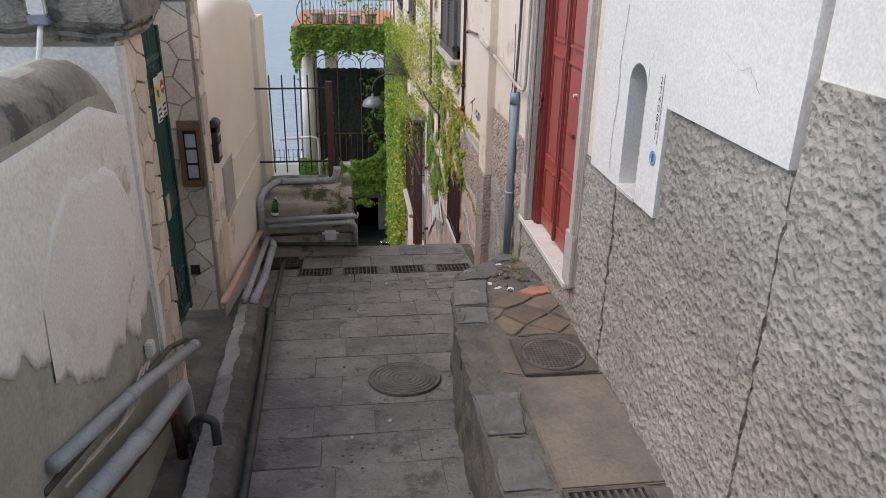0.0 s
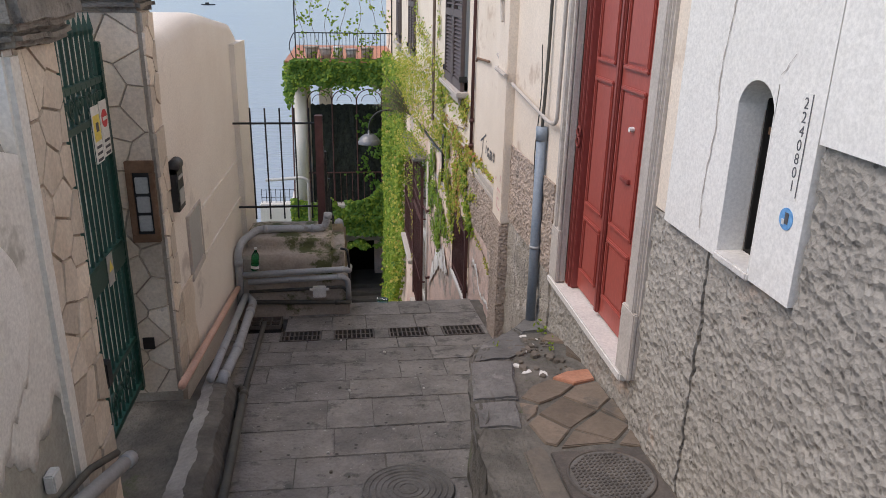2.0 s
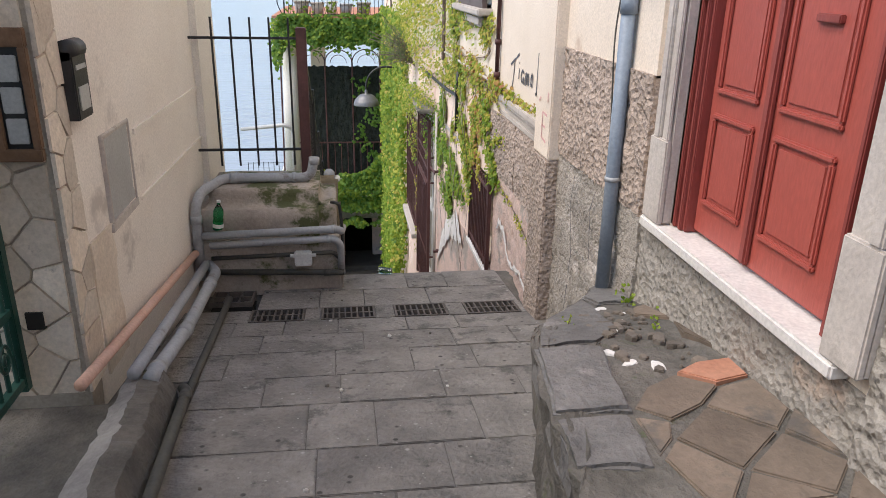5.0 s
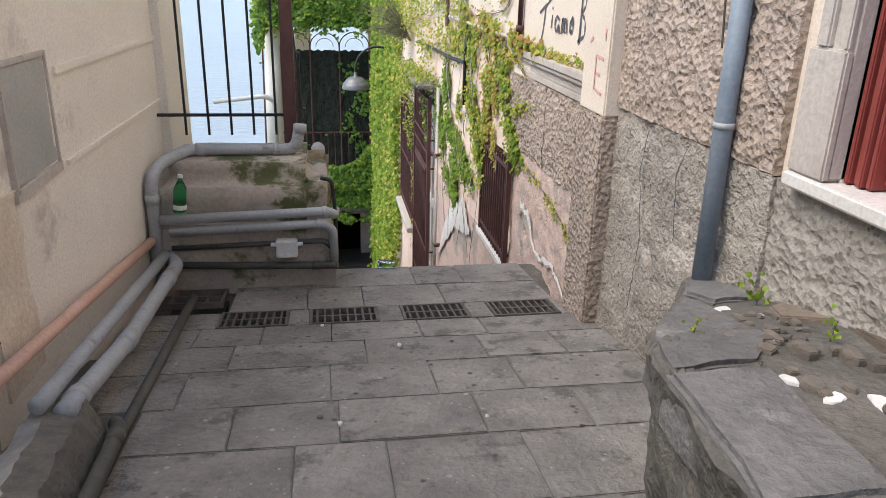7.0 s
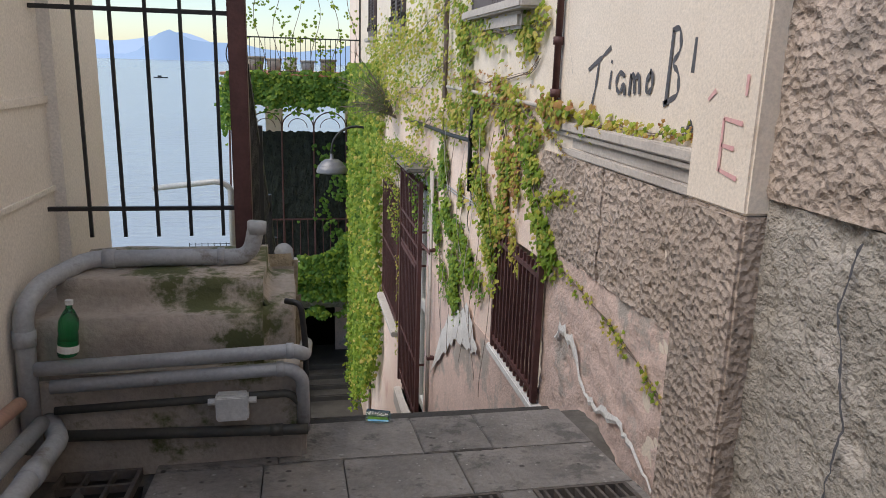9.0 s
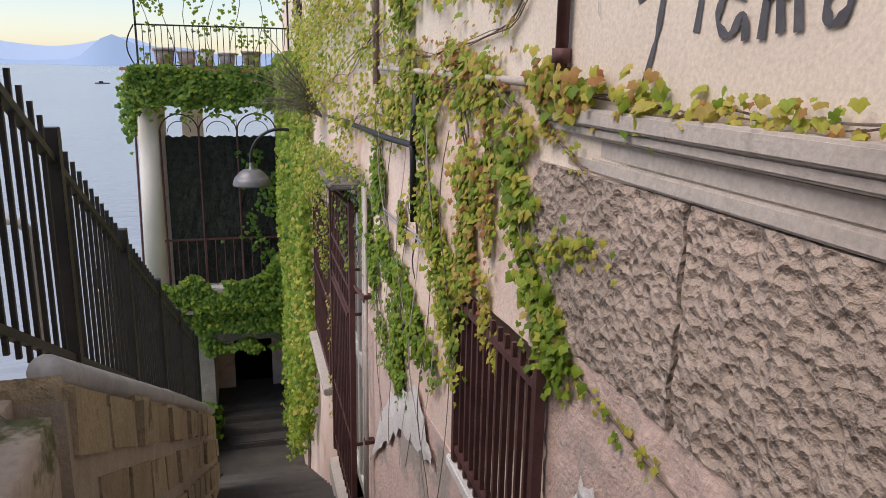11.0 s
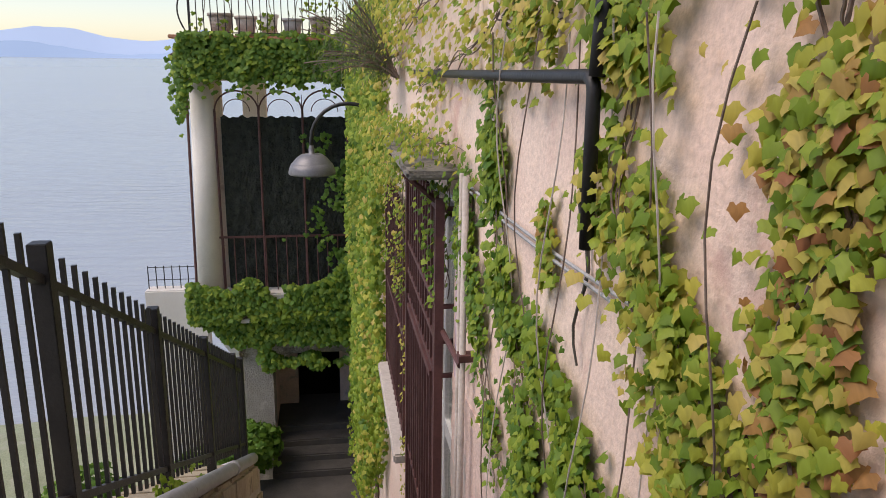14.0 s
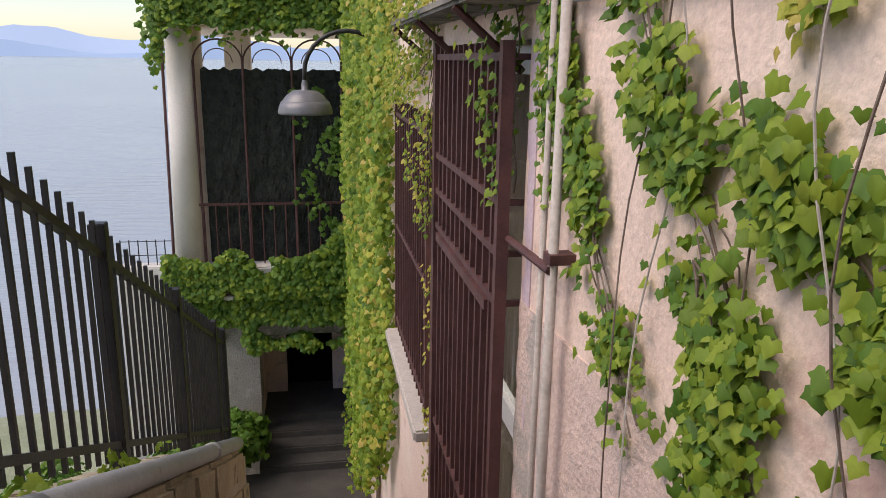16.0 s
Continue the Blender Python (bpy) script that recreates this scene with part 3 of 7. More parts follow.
# pilaster
bm = bmesh.new()
box(bm, 1.29, 1.42, 6.74, 7.08, 1.10, 7.5, bevel=0.008)
bm2 = bmesh.new()
box(bm2, 1.285, 1.42, 6.735, 7.085, -0.3, 1.098, bevel=0.01)
bmesh.ops.subdivide_edges(bm2, edges=bm2.edges[:], cuts=10, use_grid_fill=True)
for v in bm2.verts:
    v.co += Vector((0.006, 0.006, 0)) * noise.noise(v.co * 12)
part("pilaster_foot", bm2, "roughpink", wall_right, "bare grey lower part of the pilaster")
part("pilaster", bm, "cream", wall_right, "cream plaster pilaster")
# moulding
bm = bmesh.new()
for z0, z1, d in ((1.075, 1.115, 0.028), (1.115, 1.17, 0.02), (1.17, 1.20, 0.045), (1.20, 1.245, 0.06)):
    box(bm, 1.40 - d, 1.42, 7.08, 8.72, z0, z1, bevel=0.006)
part("moulding", bm, "frame", wall_right, "weathered plaster string course")

# house rooms behind the openings: plain shells, near-black to paint their unlit depth
bm = bmesh.new()
for key in ("niche", "w1", "w2", "w3"):
    y0, y1, z0, z1 = HOLES[key]
    xs = wallx((y0 + y1) / 2)
    d = 0.30 if key == "niche" else 1.2
    x0, x1 = xs + 0.48, xs + 0.48 + d
    m = 0.0 if key == "niche" else 0.4
    q = [bm.verts.new(p) for p in ((x0, y0 - m, z0 - m), (x0, y1 + m, z0 - m), (x0, y1 + m, z1 + m), (x0, y0 - m, z1 + m), (x1, y0 - m, z0 - m), (x1, y1 + m, z0 - m), (x1, y1 + m, z1 + m), (x1, y0 - m, z1 + m))]
    for f in ((4, 5, 6, 7), (0, 1, 5, 4), (3, 7, 6, 2), (0, 4, 7, 3), (1, 2, 6, 5)):
        bm.faces.new([q[i] for i in f])
thing("wall_inside", bm, "dark", "near-black room walls painting the unlit depth behind the openings", "wall", kind="structure")

# ---------------------------------------------------------------- setting: left side
def leftx(y):
    return -1.1 + 0.08 * (y - 5.5) / 2.5


# near plastered garden wall: bare render with a grey rounded coping, and a skin of newer white plaster
WX = -1.12
bm = bmesh.new()
prof_n = 10
rings = []
for i in range(61):
    y = -3 + (3.79 + 3) * i / 60
    s = max(0.0, (y - 3.30) / 0.50)
    top = 2.70 - 0.42 * (1 - math.sqrt(max(0.0, 1 - min(s, 1.0) ** 2)))
    ring = [(WX, -0.4 + (top - 0.16 + 0.4) * k / 10) for k in range(10)]
    ring += [(WX - 0.16 + 0.16 * math.cos(t_), top - 0.16 + 0.16 * math.sin(t_)) for t_ in [math.pi * k / prof_n for k in range(prof_n + 1)]]
    ring += [(WX - 0.32, -0.4)]
    rings.append([bm.verts.new((x + 0.012 * noise.noise(Vector((x * 3, y * 2, z * 2))), y, z + 0.01 * noise.noise(Vector((x * 6, y * 5, z * 2))))) for x, z in ring])
for a_, b_ in zip(rings, rings[1:]):
    for k in range(len(a_) - 1):
        f = bm.faces.new((a_[k], b_[k], b_[k + 1], a_[k + 1]))
        f.smooth = True
        y = (a_[k].co.y + b_[k].co.y) / 2
        f.material_index = 1 if 10 <= k <= 14 + 2 * noise.noise(Vector((y * 6, k, 1))) and y < 3.50 + 0.2 * noise.noise(Vector((k, y * 4, 3))) else 0
bm.faces.new(rings[-1])
wall_near = thing("wall_left_near", bm, ["greenplaster", "capstone"], "patched plaster garden wall with a grey rounded coping", "wall", kind="structure")


def skin(y0, y1, low_edge, high_edge, proud, mat, label, step=0.018):
    """A thin coat of plaster on the near wall with ragged edges."""
    bm = bmesh.new()
    ny = int((y1 - y0) / step)
    prev = None
    for i in range(ny + 1):
        y = y0 + (y1 - y0) * i / ny
        lo_, hi_ = low_edge(y), high_edge(y)
        if hi_ - lo_ < 0.02:
            prev = None
            continue
        n = 14
        base = WX + 0.012 * noise.noise(Vector((WX * 3, y * 2, lo_ * 2)))
        cur_ = [bm.verts.new((base - 0.01, y, lo_ - 0.003))]
        for k in range(n + 1):
            z = lo_ + (hi_ - lo_) * k / n
            cur_.append(bm.verts.new((WX + 0.012 * noise.noise(Vector((WX * 3, y * 2, z * 2))) + proud + 0.002 * noise.noise(Vector((y * 9, z * 9, 2))), y, z)))
        cur_.append(bm.verts.new((base - 0.01, y, hi_ + 0.003)))
        if prev:
            for k in range(len(cur_) - 1):
                bm.faces.new((prev[k], cur_[k], cur_[k + 1], prev[k + 1])).smooth = True
        prev = cur_
    part("plaster_patch", bm, mat, wall_near, label)


def ragged(y, a_, f_, seed):
    return a_ * noise.fractal(Vector((y * f_, seed, 0.5)), 1.0, 2.0, 4)


skin(1.2, 3.78, lambda y: float(np.interp(y, (1.2, 2.3, 2.75, 3.2, 3.8), (1.95, 1.86, 1.56, 1.40, 1.36))) + ragged(y, 0.16, 5.0, 1), lambda y: 2.50 - 0.30 * max(0.0, y - 3.3), 0.006, "leftplaster", "older off-white plaster coat with a flaked lower edge")
skin(2.45, 3.62, lambda y: 1.85 - 0.42 * math.sqrt(max(0.0, 1 - ((y - 3.03) / 0.60) ** 2)) + ragged(y, 0.12, 6.0, 5), lambda y: 1.85 + 0.42 * math.sqrt(max(0.0, 1 - ((y - 3.03) / 0.60) ** 2)) + ragged(y, 0.05, 5.0, 9), 0.009, "white", "brighter white patch of newer plaster")


def clad(parent, outline, place, seed, n, apart, gap=0.012, depth=0.022):
    """Irregular cladding stones on a pillar face; place(u, v, d) puts them into the world."""
    r = random.Random(seed)
    us, vs_ = [p[0] for p in outline], [p[1] for p in outline]
    seeds = scatter(r, min(us), max(us), min(vs_), max(vs_), n, apart)
    for poly in cells(outline, seeds, gap):
        cu, cv = sum(p[0] for p in poly) / len(poly), sum(p[1] for p in poly) / len(poly)
        d = depth * r.uniform(0.7, 1.2)
        bm = bmesh.new()
        lo = [bm.verts.new(place(u, v, 0)) for u, v in poly]
        hi = [bm.verts.new(place(u + (cu - u) * 0.03, v + (cv - v) * 0.03, d + r.uniform(-0.003, 0.003))) for u, v in poly]
        bm.faces.new(hi)
        for i in range(len(poly)):
            bm.faces.new((lo[i], lo[(i + 1) % len(poly)], hi[(i + 1) % len(poly)], hi[i]))
        bmesh.ops.recalc_face_normals(bm, faces=bm.faces[:])
        part("stone", bm, "stone", parent)


def cap(parent, x0, x1, y0, y1, z):
    bm = bmesh.new()
    box(bm, x0 - 0.05, x1 + 0.05, y0 - 0.05, y1 + 0.05, z, z + 0.07, bevel=0.025)
    box(bm, x0 - 0.09, x1 + 0.09, y0 - 0.09, y1 + 0.09, z + 0.07, z + 0.24, bevel=0.03)
    bmesh.ops.subdivide_edges(bm, edges=[e_ for e_ in bm.edges if e_.calc_length() > 0.1], cuts=5, use_grid_fill=True)
    for v in bm.verts:
        v.co += 0.02 * noise.noise_vector(v.co * 7)
    part("cap", bm, "capstone", parent, "blackened moulded stone cap")


pil = empty("gate_pillar_near", "stone-clad gate pillar with a blackened cap", "pillar", "gate pillars", "structure", (-1.4, 4.05, 0.4))
part("core", boxbm(-1.75, -1.125, 3.80, 4.27, 0.0, 2.72), "mortar", pil)
clad(pil, [(3.90, 0.3), (4.27, 0.3), (4.27, 2.71), (3.90, 2.71)], lambda u, v, d: (-1.125 + d, u, v), 3, 40, 0.115, 0.009, 0.016)
part("render_coat", boxbm(-1.74, -1.10, 3.785, 3.897, 0.0, 2.71, bevel=0.02), "leftplaster", pil, "off-white plaster coat on the pillar side")
cap(pil, -1.75, -1.10, 3.80, 4.27, 2.715)

pil2 = empty("gate_pillar_far", "stone-clad house corner pillar with a blackened cap", "pillar", "gate pillars", "structure", (-1.3, 5.7, 0.4))
part("core", boxbm(-1.62, -1.093, 5.58, 5.80, 0.0, 2.78), "mortar", pil2)
clad(pil2, [(-1.62, 0.35), (-1.12, 0.35), (-1.12, 2.77), (-1.62, 2.77)], lambda u, v, d: (u, 5.58 - d, v), 5, 40, 0.15, 0.007, 0.014)
clad(pil2, [(5.57, 0.35), (5.80, 0.35), (5.80, 2.77), (5.57, 2.77)], lambda u, v, d: (-1.095 + d, u, v), 6, 24, 0.13, 0.007, 0.014)
cap(pil2, -1.55, -1.13, 5.60, 5.90, 2.78)

# low house on the left, pale plaster with a rounded end
bm = bmesh.new()
prof = []
rings = []
for i in range(31):
    y = 5.71 + (8.95 - 5.71) * i / 30
    s = max(0.0, (y - 8.35) / 0.6)
    top = 2.66 + 0.06 * math.sin(y * 2.0) - 0.55 * (1 - math.sqrt(max(0.0, 1 - s * s))) if s > 0 else 2.66 + 0.06 * math.sin(y * 2.0)
    x = leftx(y)
    ring = [(x, -0.4 + (top - 0.1 + 0.4) * k / 12) for k in range(13)] + [(x - 0.03, top - 0.03), (x - 0.12, top), (x - 0.5, top), (x - 0.55, -7)]
    rings.append([bm.verts.new((px + 0.006 * noise.noise(Vector((y * 3, pz * 3, 2))), y, pz)) for px, pz in ring])
for a_, b_ in zip(rings, rings[1:]):
    for k in range(len(a_) - 1):
        f = bm.faces.new((a_[k], b_[k], b_[k + 1], a_[k + 1]))
        f.smooth = True
bm.faces.new(rings[-1])
bm.faces.new(rings[0][::-1])
wall_left = thing("wall_left_house", bm, "cream2", "low pale plaster house wall with a rounded end", "wall", kind="structure")
bm = bmesh.new()
panel(bm, 8.28, 8.9, -0.1, 2.4, proud=0.05, face=leftx, sign=1.0)
part("end_pier", bm, "cream2", wall_left)
bm = bmesh.new()
panel(bm, 5.82, 6.12, 0.30, 0.97, proud=0.012, amp=0.008, step=0.05, face=leftx, sign=1.0, freq=0.5)
part("bare_patch", bm, "stone", wall_left, "patch of bare tan stone")

# raised path to the gate, and kerb
bm = bmesh.new()
prism(bm, [(-1.75, 1.5), (-0.93, 1.5), (-0.93, 5.575), (-1.75, 5.575)], -0.3, 0, ztop=lambda x, y: 0.30 + 0.07 * (5.3 - y))
thing("path_left", bm, "darkkerb", "narrow grey concrete path to the green gate", "path", kind="structure")
bm = bmesh.new()
for i in range(111):
    y0 = 1.6 + (5.72 - 1.6) * i / 110
    w = 0.03 * noise.noise(Vector((y0 * 4, 1, 0))) + 0.02 * noise.noise(Vector((y0 * 17, 1, 0)))
    if i == 0:
        prev = None
    kx, kz = -0.045 * (y0 - 3.7), 0.375 + 0.085 * (5.72 - y0)
    ring = [(-0.95 + kx * 0.5, -0.2), (-0.92 + kx * 0.5 + w * 0.5, kz - 0.03), (-0.80 + kx + w, kz + w * 0.4), (-0.71 + kx + w * 0.8, kz - 0.02), (-0.665 + kx + w * 0.6, kz - 0.12), (-0.66 + kx, -0.2)]
    cur = [bm.verts.new((x, y0, z + 0.016 * noise.noise(Vector((x * 15, y0 * 15, z * 15))))) for x, z in ring]
    if prev:
        for k in range(len(ring) - 1):
            bm.faces.new((prev[k], prev[k + 1], cur[k + 1], cur[k])).material_index = 0 if k in (1,) else 1
    prev = cur
bm.faces.new(prev)
bmesh.ops.recalc_face_normals(bm, faces=bm.faces[:])
thing("kerb", bm, ["kerb", "darkkerb"], "rough concrete kerb with a pale cement streak", "kerb", kind="structure")

# supporting walls under the landing and along the lower stair
bm = bmesh.new()
box(bm, -1.6, -0.08, 5.6, 8.05, -7, -0.62)
box(bm, -1.75, 1.6, -3, 2.6, -7, -0.25)
box(bm, -1.75, 1.6, 2.6, 5.6, -7, -0.62)
box(bm, -0.08, 1.6, 5.6, 8.05, -7, -0.62)
thing("wall_foundation", bm, "sandstone", "stone base under the alley", "wall", kind="structure")

lw = empty("wall_stair_left", "low tan stone wall along the lower steps", "wall", kind="structure", at=(-0.3, 12, -2))
bm = bmesh.new()
prism(bm, [(-0.62, 8.56), (0.0, 8.56), (0.0, 14.65), (-0.62, 14.65)], lambda x, y: -7, 0, ztop=lambda x, y: stair(y) + 0.88)
part("core", bm, "mortar", lw)
for k in range(1, 13):
    y0 = 8.07 + 0.495 * k
    for c in range(4):
        off = 0.25 * (c % 2)
        ya, yb_ = y0 + off, y0 + off + 0.48
        zt = stair((ya + yb_) / 2) + 0.95 - 0.28 * c
        bm = bmesh.new()
        box(bm, -0.60, 0.02 + rng.uniform(-0.015, 0.015), ya, yb_, -0.13, 0.13, bevel=0.03)
        for v in bm.verts:
            v.co.z += zt - 0.13 - (v.co.y - (ya + yb_) / 2) * RISE / RUN
            v.co += 0.014 * noise.noise_vector(v.co * 8)
        part("stone", bm, "sandstone", lw)


# ---------------------------------------------------------------- red double door
door = empty("door_1", "closed red panelled double door in a plaster surround", "door", kind="structure", at=(1.45, 4.66, 1.2))
part("sill", boxbm(1.315, 1.75, 4.05, 5.37, 1.155, 1.202, bevel=0.008), "marble", door, "worn white marble sill")
for y0, y1 in ((3.962, 4.12), (5.20, 5.36)):
    bm = boxbm(1.335, 1.50, y0, y1, 1.204, 3.9, bevel=0.01)
    s = 1 if y0 > 5 else -1
    ym = (y0 + y1) / 2
    box(bm, 1.318, 1.34, ym - 0.03 + s * 0.03, ym + 0.02 + s * 0.03, 1.55, 3.9, bevel=0.006)
    box(bm, 1.322, 1.34, ym - 0.055 - s * 0.02, ym - 0.03 - s * 0.02, 1.55, 3.9, bevel=0.005)
    box(bm, 1.32, 1.345, y0, y1, 1.204, 1.55, bevel=0.006)
    part("jamb", bm, "frame", door, "grey weathered moulded jamb")
for y0, y1 in ((4.121, 4.215), (5.105, 5.199)):
    bm = bmesh.new()
    for k in range(4):
        box(bm, 1.395 - 0.012 * (k % 2), 1.50, y0 + 0.0235 * k + 0.001, y0 + 0.0235 * k + 0.021, 1.206, 3.85, bevel=0.004)
    post = part("frame_post", bm, "reddark", door, "dark red fluted frame post")
    bm = bmesh.new()
    for zc in (2.17, 2.11):
        for k in range(16):
            a_ = k / 16 * math.tau
            b_ = (k + 1) / 16 * math.tau
            tube(bm, [(1.378, (y0 + y1) / 2 + 0.026 * math.cos(a_), zc + 0.028 * math.sin(a_)), (1.378, (y0 + y1) / 2 + 0.026 * math.cos(b_), zc + 0.028 * math.sin(b_))], 0.007, 6, False)
    part("rosette", bm, "reddark", post, "carved round ornament")
for y0, y1 in ((4.217, 4.700), (4.704, 5.103)):
    bm = boxbm(1.43, 1.49, y0, y1, 1.22, 3.72, bevel=0.004)
    leaf = part("door_leaf", bm, "reddoor", door, "red painted panelled leaf")
    for z0, z1 in ((1.34, 1.69), (1.76, 2.50), (2.58, 3.02), (3.10, 3.65)):
        ya, yb_ = y0 + (0.125 if y0 < 4.5 else 0.075), y1 - 0.045
        bm = bmesh.new()
        for q in ((ya, yb_, z0, z0 + 0.022), (ya, yb_, z1 - 0.022, z1), (ya, ya + 0.022, z0 + 0.022, z1 - 0.022), (yb_ - 0.022, yb_, z0 + 0.022, z1 - 0.022)):
            box(bm, 1.414, 1.432, *q, bevel=0.006)
        box(bm, 1.423, 1.431, ya + 0.035, yb_ - 0.035, z0 + 0.035, z1 - 0.035, bevel=0.006)
        part("door_panel", bm, "reddoor", leaf)
    if y0 < 4.3:
        part("letter_slot", boxbm(1.405, 1.432, 4.42, 4.53, 2.04, 2.065, bevel=0.004), "reddark", leaf)
        bm = tube(bmesh.new(), [(1.40, 4.45, 2.31), (1.43, 4.45, 2.31)], 0.013, 10)
        part("lock", bm, "plasticwhite", leaf, "small white lock cover")
        part("astragal", boxbm(1.405, 1.43, 4.682, 4.722, 1.23, 3.7, bevel=0.008), "reddark", leaf)

# arched niche in the white bay
nic = empty("meter_niche", "arched wall niche with white reveals and a dark grille", "niche", kind="structure", at=(1.4, 3.2, 2.07))
bm = bmesh.new()
cy, r0 = 3.245, 0.11
arc = [(cy + r0 * math.cos(k * math.pi / 14), 2.58 + r0 * math.sin(k * math.pi / 14)) for k in range(15)]
for a_, b_ in zip(arc, arc[1:]):
    q = [bm.verts.new((1.328, *a_)), bm.verts.new((1.328, *b_)), bm.verts.new((1.328, b_[0], 2.695)), bm.verts.new((1.328, a_[0], 2.695))]
    w = [bm.verts.new((1.80, v.co.y, v.co.z)) for v in q]
    bm.faces.new(q)
    bm.faces.new((q[0], w[0], w[1], q[1]))
part("arch", bm, "white", nic)
bm = bmesh.new()
for ya, yb_ in ((3.135, 3.139), (3.351, 3.355)):
    box(bm, 1.328, 1.425, ya, yb_, 2.08, 2.60)
part("reveal", bm, "white", nic)
# added near-black strips paint the dark depth behind the reveals
bm = bmesh.new()
for q in ((3.139, 3.147, 2.08, 2.68), (3.343, 3.351, 2.08, 2.62), (3.147, 3.343, 2.08, 2.09)):
    box(bm, 1.43, 1.80, *q)
part("lining", bm, "dark", nic, "near-black strips painting the niche's inner shade")
part("niche_sill", boxbm(1.318, 1.43, 3.13, 3.36, 2.055, 2.084, bevel=0.006), "marble", nic, "pale stone sill")
bm = bmesh.new()
for y in (3.17, 3.245, 3.32):
    box(bm, 1.452, 1.462, y - 0.008, y + 0.008, 2.09, 2.67)
part("grille", bm, "dustyiron", nic, "old flat iron bars")
for z in (2.15, 2.60):
    bm = tube(bmesh.new(), [(1.45, 3.245 + 0.045 * math.cos(k / 16 * math.tau), z + 0.045 * math.sin(k / 16 * math.tau)) for k in range(17)], 0.008, 6, False)
    part("ring", bm, "dustyiron", nic)
part("crossbar", boxbm(1.445, 1.47, 3.147, 3.343, 2.50, 2.525), "rust", nic)

# number plate strip with a blue round badge on the white bay
sg = empty("number_sign", "vertical printed number with a small round blue badge", "sign", at=(1.325, 2.98, 2.3))
part("strip", boxbm(1.3285, 1.3299, 2.958, 3.008, 2.375, 2.685), "white", sg, "white printed strip")
DIGITS = []
for k, ch in enumerate("2240801"):
    cur = bpy.data.curves.new("number_text", "FONT")
    cur.body, cur.size, cur.extrude = ch, 0.046, 0.0004
    cur.align_x, cur.align_y = "CENTER", "CENTER"
    dg = new("digit", cur)
    dg.matrix_world = Matrix.Translation((1.3278, 2.986, 2.655 - 0.040 * k)) @ Matrix(((0, 0, -1), (-1, 0, 0), (0, 1, 0))).to_4x4()
    bpy.context.view_layer.update()
    me = bpy.data.meshes.new_from_object(dg.evaluated_get(bpy.context.evaluated_depsgraph_get()))
    me.transform(dg.matrix_world.copy())
    bpy.data.objects.remove(dg)
    DIGITS.append(me)
M["ink"] = surf("grey_ink", (0.08, 0.08, 0.09), (0.12, 0.12, 0.13), 20, 0.8, 0.0)
M["blueink"] = surf("blue_sticker", (0.10, 0.30, 0.62), (0.18, 0.42, 0.72), 30, 0.5, 0.0)
for me in DIGITS:
    me.materials.clear()
    me.materials.append(M["ink"])
    ob = new("digit", me)
    ob.parent = sg
    ob.matrix_parent_inverse = Matrix.Translation(sg.location).inverted()
bm = boxbm(1.3272, 1.3284, 2.958, 2.962, 2.385, 2.685)
part("rule", bm, "ink", sg)
bm = tube(bmesh.new(), [(1.3275, 2.985, 2.315), (1.3298, 2.985, 2.315)], 0.034, 20)
part("badge", bm, "blueink", sg, "round blue sticker")
part("badge_mark", boxbm(1.3262, 1.3272, 2.972, 2.990, 2.300, 2.335), "ink", sg)
part("badge_mark", boxbm(1.3262, 1.3272, 2.990, 3.004, 2.295, 2.312), "plasticwhite", sg)

# ---------------------------------------------------------------- rain pipe and wires on the wall
rp = empty("rain_pipe", "blue-grey plastic pipe standing against the wall", "pipe", at=(1.30, 5.78, 0.7))
part("pipe", tube(bmesh.new(), [(1.315, 5.715, 0.66), (1.32, 5.74, 2.05)], 0.033, 14), "bluepipe", rp, soft=True)
part("collar", tube(bmesh.new(), [(1.32, 5.739, 2.0), (1.32, 5.741, 2.09)], 0.039, 14), "bluepipe", rp, soft=True)
part("clamp", tube(bmesh.new(), [(1.317, 5.725, 1.25), (1.317, 5.7255, 1.27)], 0.037, 14), "pipe", rp, soft=True)
bm = tube(bmesh.new(), bend([(1.32, 5.74, 2.08), (1.335, 5.75, 2.6), (1.335, 5.75, 6.5)], 0.1), 0.011, 7)
part("cable", bm, "darkpipe", rp, "dark cable rising out of the pipe")
part("wire", tube(bmesh.new(), bend([(1.32, 5.82, 1.5), (1.31, 5.86, 1.9), (1.32, 5.80, 2.3), (1.33, 5.9, 2.6)], 0.1), 0.004, 5), "darkpipe", rp)
wp = empty("wall_conduit", "thin rusty conduit bracketed along the wall", "pipe", at=(1.32, 6.2, 2.2))
part("conduit", tube(bmesh.new(), bend([(1.33, 5.40, 3.6), (1.325, 5.43, 2.16), (1.315, 5.56, 2.15), (1.325, 6.72, 2.25)], 0.06), 0.013, 8), "frame", wp)
part("conduit", tube(bmesh.new(), bend([(1.27, 6.70, 2.31), (1.27, 7.10, 2.33), (1.37, 7.14, 2.33), (1.37, 7.5, 2.40)], 0.04), 0.016, 8), "frame", wp)
part("bracket", tube(bmesh.new(), bend([(1.37, 7.9, 2.30), (1.36, 8.45, 2.28), (1.36, 8.5, 2.25)], 0.02), 0.012, 8), "rust", wp)
hk = tube(bmesh.new(), [(1.27, 6.95 + 0.03 * math.sin(k / 3), 2.85 + 0.012 * k * math.cos(k / 4)) for k in range(14)], 0.012, 7)
thing("wall_hook", hk, "frame", "curled iron hook on the plaster pilaster", "hook")
bp_ = empty("brown_pipe", "rusty brown gas pipe on the cream wall", "pipe", at=(1.36, 8.56, 1.4))
